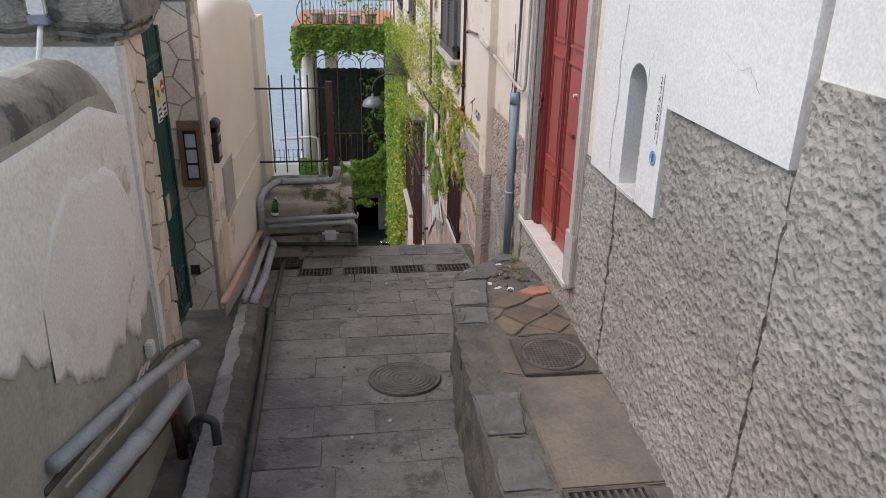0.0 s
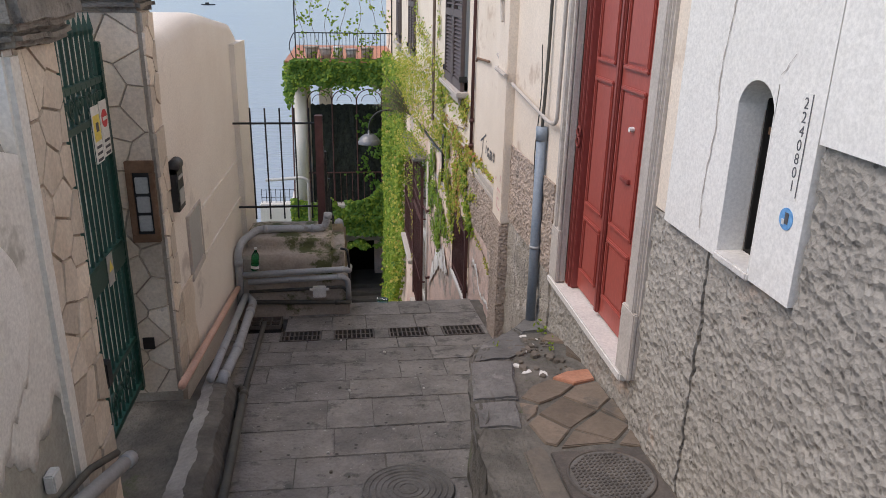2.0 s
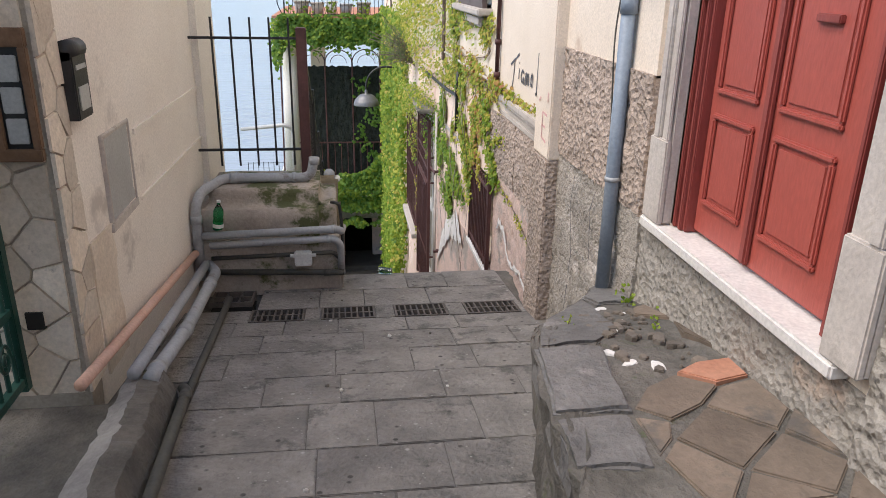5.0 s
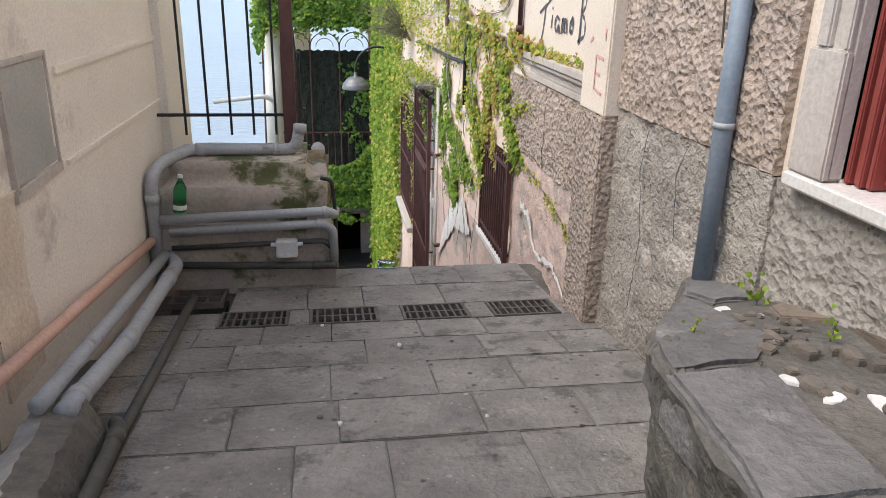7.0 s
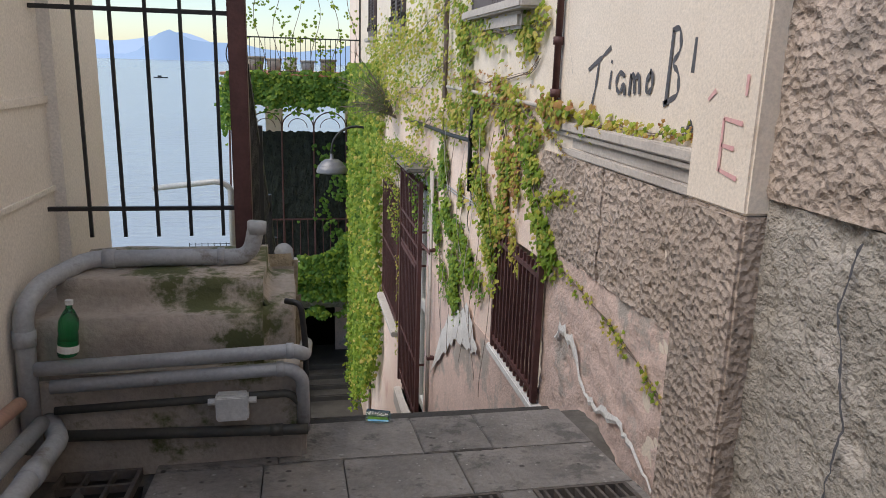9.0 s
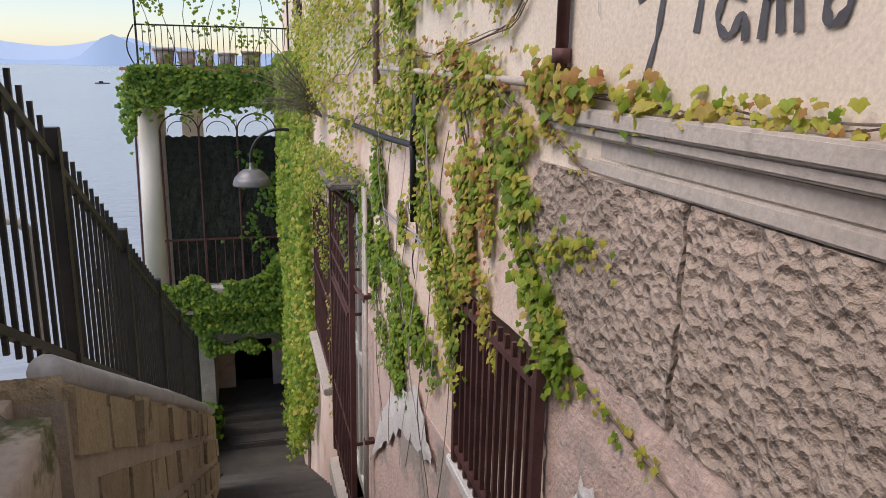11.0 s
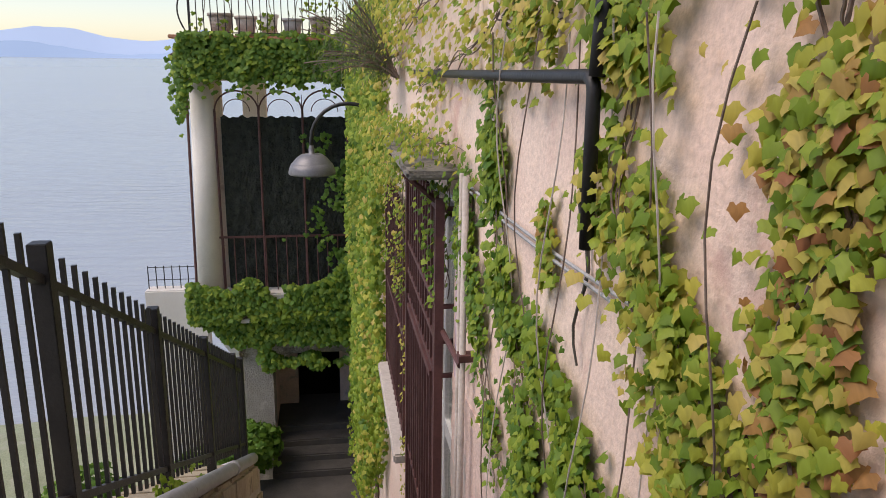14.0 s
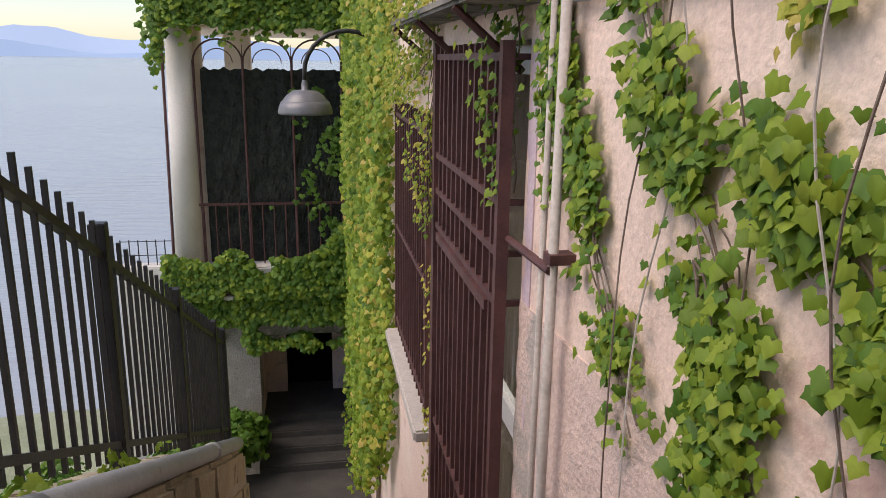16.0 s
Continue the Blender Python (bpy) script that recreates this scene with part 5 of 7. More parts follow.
def along(y, dx, dz):
    s = (y - 5.35) / (7.75 - 5.35)
    return (-1.0 + 0.05 * s + dx, y, 0.52 - 0.42 * s + dz)


run("salmon_pipe", [along(5.28, -0.02, 0.02), along(7.6, -0.04, 0.12)], 0.026, "pinkpipe", "long salmon-pink plastic pipe along the wall foot")
run("grey_pipe", [along(5.60, 0.085, -0.06), along(7.62, 0.02, 0.03)], 0.03, "pipe", "grey waste pipe along the wall foot")
run("grey_pipe", [along(5.62, 0.15, -0.10), (-0.84, 6.4, 0.24), (-0.855, 7.55, 0.12), (-0.93, 7.70, 0.12)], 0.037, "pipe", "thick grey jointed waste pipe on the paving",
    [(along(5.72, 0.146, -0.10), along(5.78, 0.145, -0.10)), ((-0.84, 6.3, 0.256), (-0.84, 6.42, 0.238)), ((-0.85, 7.2, 0.155), (-0.85, 7.3, 0.146))])
run("dark_pipe", [(-0.595, 2.9, pav(2.9) + 0.10), (-0.655, 4.6, pav(4.6) + 0.08), (-0.70, 5.66, pav(5.66) + 0.08), (-0.74, 5.76, pav(5.76) + 0.05)], 0.026, "darkpipe", "dark greenish pipe beside the kerb", [((-0.692, 5.56, pav(5.56) + 0.085), (-0.697, 5.62, pav(5.62) + 0.083))])
run("dark_pipe", [(-0.72, 5.4, 0.24), (-0.735, 7.3, 0.02)], 0.022, "darkpipe", "thin black pipe on the paving edge")
# pipes dropping beside the near wall
run("grey_pipe", [(-1.10, 2.25, 1.42), (-1.06, 3.2, 1.14), (-1.00, 4.12, 0.84)], 0.032, "pipe", "grey waste pipe along the near wall", [((-1.07, 3.0, 1.20), (-1.065, 3.08, 1.176)), ((-1.005, 4.04, 0.866), (-1.0, 4.12, 0.84))])
run("grey_pipe", [(-1.02, 2.2, 1.26), (-0.99, 3.0, 1.02), (-0.98, 3.62, 0.86), (-1.0, 3.72, 0.66), (-1.0, 3.74, 0.42)], 0.045, "pipe", "thick grey pipe beside the near wall", [((-1.0, 2.8, 1.08), (-0.995, 2.9, 1.05))])
run("dark_pipe", [(-1.13, 2.2, 1.34), (-1.085, 3.0, 1.19), (-1.08, 3.55, 1.06), (-1.08, 3.85, 0.98), (-1.03, 4.05, 0.92)], 0.016, "darkpipe", "thin black pipe along the near wall", rb=0.03)
run("dark_pipe", [(-0.93, 3.55, 0.42), (-0.94, 3.54, 0.64), (-0.88, 3.52, 0.72), (-0.80, 3.50, 0.70), (-0.79, 3.46, 0.48)], 0.026, "darkpipe", "bent black pipe end standing by the kerb", rb=0.06)
run("dark_pipe", [(-1.06, 2.2, 1.16), (-1.02, 3.0, 0.94), (-1.01, 3.5, 0.80), (-1.01, 3.56, 0.42)], 0.03, "ironbrown", "brown iron pipe beside the near wall")
cl = empty("wall_cable", "frayed pale cable ends by the near wall", "cable", at=(-1.09, 3.4, 1.1))
for k in range(3):
    part("cable", tube(bmesh.new(), bend([(-1.10, 2.3 + 0.2 * k, 1.28 - 0.05 * k), (-1.07, 2.9 + 0.1 * k, 1.13 - 0.03 * k), (-1.09, 3.35 + 0.06 * k, 1.16 - 0.02 * k)], 0.15), 0.006, 5), "frame", cl)
jp = empty("cable_box", "small white junction box on the near wall", "junction box", at=(-1.1, 3.55, 1.15))
part("box", boxbm(-1.115, -1.075, 3.50, 3.57, 1.12, 1.20, bevel=0.006), "plasticwhite", jp)
ib = empty("intercom_box", "blue and white cable box on the pillar cap", "cable box", at=(-1.40, 3.95, 2.95))
part("box", boxbm(-1.45, -1.37, 3.68, 3.74, 2.84, 2.98, bevel=0.008), "plasticwhite", ib)
part("base", boxbm(-1.455, -1.365, 3.675, 3.745, 2.80, 2.842, bevel=0.006), "bluepipe", ib)
part("conduit", tube(bmesh.new(), bend([(-1.41, 3.70, 2.80), (-1.42, 3.66, 2.68), (-1.45, 3.6, 2.5)], 0.1), 0.014, 8), "plasticwhite", ib, soft=True)

# ---------------------------------------------------------------- concrete tank with pipes
tk = empty("water_tank", "rounded concrete tank with mossy stained plaster", "tank", at=(-0.5, 8.1, -0.1))
bm = boxbm(-1.04, 0.0, 7.76, 8.55, -0.14, 0.63)
bmesh.ops.bevel(bm, geom=[e_ for e_ in bm.edges if all(v.co.z > 0.55 for v in e_.verts)] + [e_ for e_ in bm.edges if all(v.co.x > -0.1 for v in e_.verts) and abs(e_.verts[0].co.z - e_.verts[1].co.z) > 0.3], offset=0.12, segments=5, affect="EDGES")
bmesh.ops.subdivide_edges(bm, edges=[e_ for e_ in bm.edges if e_.calc_length() > 0.2], cuts=8, use_grid_fill=True)
for v in bm.verts:
    v.co += 0.012 * noise.noise_vector(v.co * 4)
part("body", bm, "tank", tk, soft=True)
bm = boxbm(-1.02, 0.045, 7.70, 7.80, -0.16, 0.30, bevel=0.02)
bmesh.ops.subdivide_edges(bm, edges=[e_ for e_ in bm.edges if e_.calc_length() > 0.2], cuts=6, use_grid_fill=True)
for v in bm.verts:
    v.co += 0.010 * noise.noise_vector(v.co * 5)
part("base", bm, "tank", tk, "thicker plaster base")
run("tank_pipe", [(-0.985, 7.66, 0.02), (-0.98, 7.69, 0.58), (-0.95, 7.80, 0.645), (-0.83, 8.06, 0.675), (-0.18, 8.08, 0.665), (-0.15, 8.08, 0.82)], 0.036, "pipe", "thick grey waste pipe bending over the tank",
    [((-0.982, 7.68, 0.44), (-0.981, 7.686, 0.50)), ((-0.78, 8.062, 0.674), (-0.73, 8.064, 0.673)), ((-0.32, 8.075, 0.668), (-0.29, 8.076, 0.667)), ((-0.152, 8.08, 0.77), (-0.15, 8.08, 0.82))], rb=0.07)
run("tank_pipe", [(-0.95, 7.67, 0.35), (0.0, 7.66, 0.385), (0.04, 7.68, 0.36), (0.05, 7.95, 0.3)], 0.028, "pipe", "grey pipe along the front of the tank", [((-0.03, 7.66, 0.384), (0.0, 7.66, 0.385))])
run("tank_pipe", [(-0.90, 7.66, 0.28), (-0.02, 7.65, 0.315), (0.03, 7.66, 0.27), (0.035, 7.70, 0.02)], 0.027, "pipe", "second grey pipe bending down at the tank corner", [((-0.07, 7.65, 0.313), (-0.04, 7.65, 0.314))])
run("tank_pipe", [(-0.90, 7.675, 0.175), (-0.3, 7.675, 0.19), (-0.02, 7.67, 0.2), (0.02, 7.68, 0.15)], 0.016, "darkpipe", "thin conduit along the tank")
run("tank_pipe", [(-0.88, 7.67, 0.07), (-0.06, 7.66, 0.045), (0.05, 7.66, 0.04)], 0.022, "darkpipe", "dark green pipe low on the tank", [((-0.10, 7.66, 0.045), (-0.05, 7.66, 0.045))])
run("tank_pipe", [(-0.03, 7.76, 0.56), (0.03, 7.72, 0.56), (0.045, 7.70, 0.4), (0.05, 7.69, 0.05)], 0.012, "ironblack", "thin black pipe at the tank corner", rb=0.03)
jb = empty("junction_box", "pale grey plastic junction box on the tank", "junction box", at=(-0.24, 7.65, 0.11))
part("box", boxbm(-0.305, -0.18, 7.615, 7.67, 0.115, 0.225, bevel=0.008), "plasticwhite", jb)
part("lid", boxbm(-0.30, -0.185, 7.607, 7.616, 0.12, 0.22, bevel=0.004), "plasticwhite", jb)
for x0 in (-0.335, -0.18):
    part("gland", tube(bmesh.new(), [(x0, 7.645, 0.19), (x0 + 0.03, 7.645, 0.19)], 0.014, 8), "plasticwhite", jb)
bt = empty("plastic_bottle", "empty green plastic bottle standing on the pipes", "bottle", at=(-0.86, 7.7, 0.38))
prof = [(0.0, 0.0), (0.034, 0.0), (0.037, 0.02), (0.037, 0.10), (0.034, 0.12), (0.037, 0.14), (0.036, 0.19), (0.02, 0.235), (0.012, 0.25), (0.012, 0.275)]
bm = bmesh.new()
rr = [[bm.verts.new((-0.84 + max(r, 0.001) * math.cos(k * math.tau / 16) + z * 0.08, 7.69 + max(r, 0.001) * math.sin(k * math.tau / 16), 0.395 + z * 0.74)) for k in range(16)] for r, z in prof]
for a_, b_ in zip(rr, rr[1:]):
    for k in range(16):
        bm.faces.new((a_[k], a_[(k + 1) % 16], b_[(k + 1) % 16], b_[k]))
part("body", bm, "bottleglass", bt, soft=True)
part("label", tube(bmesh.new(), [(-0.837, 7.69, 0.412), (-0.834, 7.69, 0.44)], 0.0385, 16, False), "signwhite", bt, "white paper label")
part("cap", tube(bmesh.new(), [(-0.818, 7.69, 0.596), (-0.817, 7.69, 0.612)], 0.0145, 12), "signwhite", bt)
lt = tube(bmesh.new(), [(0.33, 8.06, -0.115), (0.43, 8.02, -0.11)], [0.03, 0.026], 10)
thing("plastic_cup", lt, "tealglass", "crushed clear plastic cup on the step edge", "litter")

# ---------------------------------------------------------------- iron screen at the tank
fs = empty("iron_screen", "black iron bar screen above the tank", "railing", at=(-0.6, 8.2, 0.6))
for k in range(5):
    x = -0.85 + 0.137 * k
    part("bar", boxbm(x - 0.007, x + 0.007, 8.193, 8.207, 0.735, 1.83), "ironblack", fs)
for z in (0.86, 1.685):
    part("rail", boxbm(-1.03, -0.24, 8.19, 8.21, z - 0.009, z + 0.009), "ironblack", fs)
part("post", boxbm(-0.25, -0.175, 8.17, 8.25, 0.55, 1.76, bevel=0.005), "ironbrown", fs, "dark brown flat iron post")
run("handrail", [(-0.95, 10.2, 0.62), (-0.5, 10.0, 0.70), (-0.42, 10.0, 0.66), (-0.42, 10.0, -0.26)], 0.02, "plate", "thin galvanised handrail beyond the screen", cat="handrail")

# ---------------------------------------------------------------- black railing along the lower steps
rl = empty("railing", "black iron railing stepping down beside the stairs", "railing", at=(-0.4, 12, -1.5))


def rz(y):
    """Height of the railing's bar tops."""
    return 0.435 - 0.505 * (y - 10.94)


RX = -0.213
posts = [9.63, 10.94, 12.25, 13.56, 14.87, 15.35]
for y in posts:
    part("post", boxbm(RX - 0.03, RX + 0.03, y - 0.03, y + 0.03, rz(y) - 1.05, rz(y) + 0.01, bevel=0.003), "ironblack", rl)
y = 8.76
while y < 15.33:
    if all(abs(y - p) > 0.05 for p in posts):
        part("bar", boxbm(RX - 0.008, RX + 0.008, y - 0.008, y + 0.008, rz(y) - 0.97, rz(y)), "ironblack", rl)
    y += 0.107
for dz in (-0.90, -0.12):
    bm = bmesh.new()
    w = 0.016
    q = []
    for y in (8.7, 15.35):
        z = rz(y) + dz
        q.append([bm.verts.new(p) for p in ((RX - w, y, z - w), (RX + w, y, z - w), (RX + w, y, z + w), (RX - w, y, z + w))])
    for k in range(4):
        bm.faces.new((q[0][k], q[0][(k + 1) % 4], q[1][(k + 1) % 4], q[1][k]))
    part("rail", bm, "ironblack", rl)
run("wall_pipe", [(-0.05, 8.62, stair(8.62) + 0.97), (-0.04, 11.4, stair(11.4) + 1.0), (-0.03, 14.45, stair(14.45) + 1.0)], 0.048, "pipe", "grey pipe lying on the stair wall", [((-0.04, 10.8, stair(10.8) + 0.99), (-0.04, 10.95, stair(10.95) + 0.99)), ((-0.035, 13.3, stair(13.3) + 1.0), (-0.035, 13.42, stair(13.42) + 1.0))])


# ---------------------------------------------------------------- lakeside house across the foot of the stair
hs = empty("lakeside_house", "vine-covered lakeside house with a screened loggia and roof terrace", "house", kind="structure", at=(0, 20, -5))
# ground-floor front with its opening
bm = bmesh.new()
for q in ((-0.86, -0.36, 19.55, 20.0, -7, -2.55), (1.06, 1.6, 19.55, 20.0, -7, -2.55), (-0.36, 1.06, 19.55, 20.0, -3.45, -2.55)):
    box(bm, *q)
for s, x0 in ((1, -0.36), (-1, 1.06)):
    prism_pts = [(x0, -3.46), (x0 + s * 0.30, -3.46), (x0 + s * 0.12, -3.55), (x0, -3.75)]
    f0 = [bm.verts.new((x, 19.55, z)) for x, z in prism_pts]
    f1 = [bm.verts.new((x, 20.0, z)) for x, z in prism_pts]
    bm.faces.new(f0)
    bm.faces.new(f1[::-1])
    for k in range(4):
        bm.faces.new((f0[k], f0[(k + 1) % 4], f1[(k + 1) % 4], f1[k]))
bmesh.ops.recalc_face_normals(bm, faces=bm.faces[:])
part("front_wall", bm, "greyplaster", hs)
# passage behind, with an inner doorway
bm = bmesh.new()
for q in ((-0.75, -0.03, 20.75, 20.95, -7, -2.55), (0.72, 1.6, 20.75, 20.95, -7, -2.55), (-0.75, -0.36, 20.0, 20.75, -7, -2.55), (1.06, 1.6, 20.0, 20.75, -7, -2.55), (-0.03, 0.72, 20.75, 20.95, -3.0, -2.55)):
    box(bm, *q)
part("passage_wall", bm, "pinkworn", hs)
# room beyond the doorway: its darkness is painted with near-black walls
bm = bmesh.new()
q = [bm.verts.new(p) for p in ((-0.8, 20.96, -7), (1.6, 20.96, -7), (1.6, 20.96, -2.5), (-0.8, 20.96, -2.5), (-0.8, 24, -7), (1.6, 24, -7), (1.6, 24, -2.5), (-0.8, 24, -2.5))]
for f in ((4, 5, 6, 7), (0, 1, 5, 4), (3, 7, 6, 2), (0, 4, 7, 3), (1, 2, 6, 5)):
    bm.faces.new([q[i] for i in f])
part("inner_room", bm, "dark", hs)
part("wooden_post", boxbm(0.98, 1.12, 19.40, 19.54, -5.4, -3.9, bevel=0.02), "frame", hs, "old grey post beside the steps")
# loggia floor on a sloping bracket
bm = bmesh.new()
box(bm, -1.55, 1.3, 19.15, 24, -2.62, -2.30, bevel=0.02)
pts = [(-1.5, -2.62), (-0.86, -2.62), (-0.86, -3.5), (-1.0, -3.35)]
f0 = [bm.verts.new((x, 19.45, z)) for x, z in pts]
f1 = [bm.verts.new((x, 23.9, z)) for x, z in pts]
bm.faces.new(f0)
bm.faces.new(f1[::-1])
for k in range(4):
    bm.faces.new((f0[k], f0[(k + 1) % 4], f1[(k + 1) % 4], f1[k]))
bmesh.ops.recalc_face_normals(bm, faces=bm.faces[:])
part("loggia_floor", bm, "column", hs, "white plaster loggia floor with a moulded edge")
part("string_course", boxbm(-1.2, 1.2, 19.10, 19.16, -2.75, -2.68, bevel=0.01), "column", hs)
bm = tube(bmesh.new(), [(-1.22, 19.42, -2.3), (-1.17, 19.42, 0.86)], [0.19, 0.165], 20)
part("column", bm, "column", hs, "white round column with flaking patches", soft=True)
part("pier", boxbm(-0.74, -0.38, 20.6, 20.95, -2.3, 0.86, bevel=0.01), "cream", hs)
part("pier", boxbm(-1.05, -0.93, 19.55, 19.75, -2.3, 0.86, bevel=0.01), "cream", hs)
part("pier", boxbm(0.90, 1.35, 19.5, 19.9, -2.3, 0.86, bevel=0.01), "cream", hs)
part("side_wall", boxbm(1.3, 1.6, 19.6, 24, -7, 7.5), "cream", hs)
part("drain_pipe", tube(bmesh.new(), [(-1.43, 19.42, -2.2), (-1.38, 19.42, 0.86)], 0.02, 8), "ironbrown", hs)
part("roof_slab", boxbm(-1.42, 1.3, 19.1, 24, 0.86, 1.42, bevel=0.02), "cream", hs)
part("terrace_edge", boxbm(-1.5, 1.3, 19.0, 24, 1.42, 1.47, bevel=0.01), "terracotta", hs, "terracotta terrace edging")

# loggia screen: reed netting tied to an arched iron frame
sc = empty("loggia_screen", "dark netting screen on an arched rusty iron frame", "screen", at=(0, 19.4, -2.3))
bm = bmesh.new()
nx, nz = 70, 100
gv = []
for i in range(nx + 1):
    col = []
    for j in range(nz + 1):
        x, z = -0.93 + 1.86 * i / nx, -2.28 + 2.62 * j / nz
        if j == nz:
            z += 0.04 * noise.noise(Vector((x * 12, 0, 5)))
        col.append(bm.verts.new((x, 19.42 + 0.03 * noise.noise(Vector((x * 9, z * 4, 0))) + 0.012 * noise.noise(Vector((x * 40, z * 10, 0))), z)))
    gv.append(col)
for i in range(nx):
    for j in range(nz):
        bm.faces.new((gv[i][j], gv[i + 1][j], gv[i + 1][j + 1], gv[i][j + 1]))
part("netting", bm, "net", sc, "dark green reed netting")
for x in (-1.0, -0.38, 0.25, 0.9):
    part("upright", tube(bmesh.new(), [(x, 19.36, -2.3), (x, 19.36, 0.45)], 0.018, 6), "ironbrown", sc)
part("rail", boxbm(-1.05, 0.92, 19.35, 19.38, -1.47, -1.44), "ironbrown", sc)
for k in range(13):
    x = -0.98 + 0.155 * k
    part("baluster", tube(bmesh.new(), [(x, 19.35, -2.3), (x, 19.35, -1.45)], 0.009, 6), "ironbrown", sc)
for xc, r in ((-0.69, 0.31), (-0.065, 0.31), (0.575, 0.325)):
    for rr_ in (r, r * 0.6):
        part("arch", tube(bmesh.new(), [(xc + rr_ * math.cos(t_), 19.36, 0.42 + rr_ * 0.95 * math.sin(t_)) for t_ in [math.pi * k / 12 for k in range(13)]], 0.012 if rr_ == r else 0.007, 6), "ironbrown", sc)
    part("finial", tube(bmesh.new(), [(xc + r, 19.36, 0.40), (xc + r, 19.36, 0.66)], [0.01, 0.003], 6), "ironbrown", sc)

# roof terrace railing, pots and climbers
tr = empty("terrace_railing", "thin black railing round the roof terrace", "railing", at=(0, 19.1, 1.47))
for k in range(26):
    x = -1.22 + 0.095 * k
    part("bar", boxbm(x - 0.006, x + 0.006, 19.10, 19.112, 1.47, 2.13), "ironblack", tr)
part("rail", boxbm(-1.23, 1.2, 19.09, 19.12, 2.12, 2.145), "ironblack", tr)
part("rail", boxbm(-1.23, 1.2, 19.095, 19.115, 1.50, 1.515), "ironblack", tr)
for x in (-1.22, 1.15):
    part("post", boxbm(x - 0.015, x + 0.015, 19.09, 19.12, 1.47, 3.6), "ironblack", tr)
bm = tube(bmesh.new(), [(-1.25 - 0.12 * math.sin(k / 12 * math.pi), 19.1, 1.47 + 0.66 * k / 12) for k in range(13)], 0.012, 6)
part("belly_bar", bm, "ironblack", tr)
POTS = []
for i, (x, r, h, mat, lab) in enumerate(((-0.85, 0.17, 0.30, "greyplaster", "grey round plant pot on the terrace"), (-0.5, 0.15, 0.27, "frame", "beige plant pot on the terrace"), (-0.18, 0.13, 0.3, "plasticwhite", "white plant pot on the terrace"), (0.15, 0.14, 0.25, "pipe", "grey plant pot on the terrace"), (0.55, 0.16, 0.28, "greyplaster", "grey plant pot on the terrace"))):
    pot = empty("plant_pot", lab, "plant pot", "pots on the terrace", at=(x, 19.45, 1.47))
    part("body", tube(bmesh.new(), [(x, 19.45, 1.475), (x, 19.45, 1.475 + h)], [r * 0.75, r], 16), mat, pot, soft=True)
    POTS.append(pot)
    part("rim", tube(bmesh.new(), [(x, 19.45, 1.44 + h), (x, 19.45, 1.48 + h)], r * 1.08, 16), mat, pot, soft=True)
# boundary ledge and wire fence on the shore side
lf_ = empty("shore_wall", "low pale wall with a thin wire fence by the shore", "wall", kind="structure", at=(-2.5, 21, -3))
part("wall", boxbm(-2.5, -1.5, 20.6, 20.9, -6.6, -2.65, bevel=0.02), "column", lf_)
for k in range(8):
    part("fence_post", boxbm(-2.46 + 0.13 * k, -2.445 + 0.13 * k, 20.74, 20.755, -2.66, -2.25), "ironblack", lf_)
for z in (-2.28, -2.5):
    part("fence_wire", boxbm(-2.46, -1.5, 20.742, 20.752, z, z + 0.01), "ironblack", lf_)
shr = run("stair_handrail", [(-0.62, 17.6, -5.2), (-0.6, 17.5, -4.05), (-0.6, 17.1, -3.9), (-0.9, 16.9, -3.9)], 0.022, "plate", "pale green tubular handrail at the foot of the steps", cat="handrail")

# ---------------------------------------------------------------- vines
HALF = [(0.0, 0.26), (0.20, 0.46), (0.46, 0.42), (0.50, 0.20), (0.68, -0.04), (0.44, -0.14), (0.30, -0.36), (0.12, -0.54), (0.0, -0.70)]


def leaf_verts(fold, curl, lob):
    pts = [(x * lob, y) for x, y in HALF] + [(-x * lob, y) for x, y in HALF[-2:0:-1]]
    out = [(0.0, 0.0, 0.06)]
    for x, y in pts:
        out.append((x, y, -fold * abs(x) - curl * (x * x + y * y)))
    n = len(pts)
    return np.array(out), [(0, 1 + (i + 1) % n, 1 + i) for i in range(n)]


LEAVES = [leaf_verts(0.18, 0.15, 1.0), leaf_verts(0.35, 0.05, 0.85), leaf_verts(0.05, 0.35, 1.1), leaf_verts(0.25, -0.1, 0.95)]
NEEDLE = (np.array([(0, 0.5, 0), (0.05, 0.1, 0.02), (0, -0.7, 0), (-0.05, 0.1, 0.02)], float), [(0, 3, 2), (0, 2, 1)])
LEAF_MESH = {}


def leaf_pose(r, p, n, size, spread=0.55):
    """A leaf at p turned to n, its tip hanging down, with some scatter."""
    size *= 0.86
    n = (Vector(n) + Vector([r.uniform(-spread, spread) for _ in range(3)])).normalized()
    down = Vector((r.uniform(-0.5, 0.5), r.uniform(-0.6, 0.6), -1))
    ydir = -(down - n * down.dot(n)).normalized()
    xdir = ydir.cross(n)
    s = size * r.uniform(0.6, 1.25)
    return Matrix(((xdir.x * s, ydir.x * s, n.x * s, p[0]), (xdir.y * s, ydir.y * s, n.y * s, p[1]), (xdir.z * s, ydir.z * s, n.z * s, p[2]), (0, 0, 0, 1)))


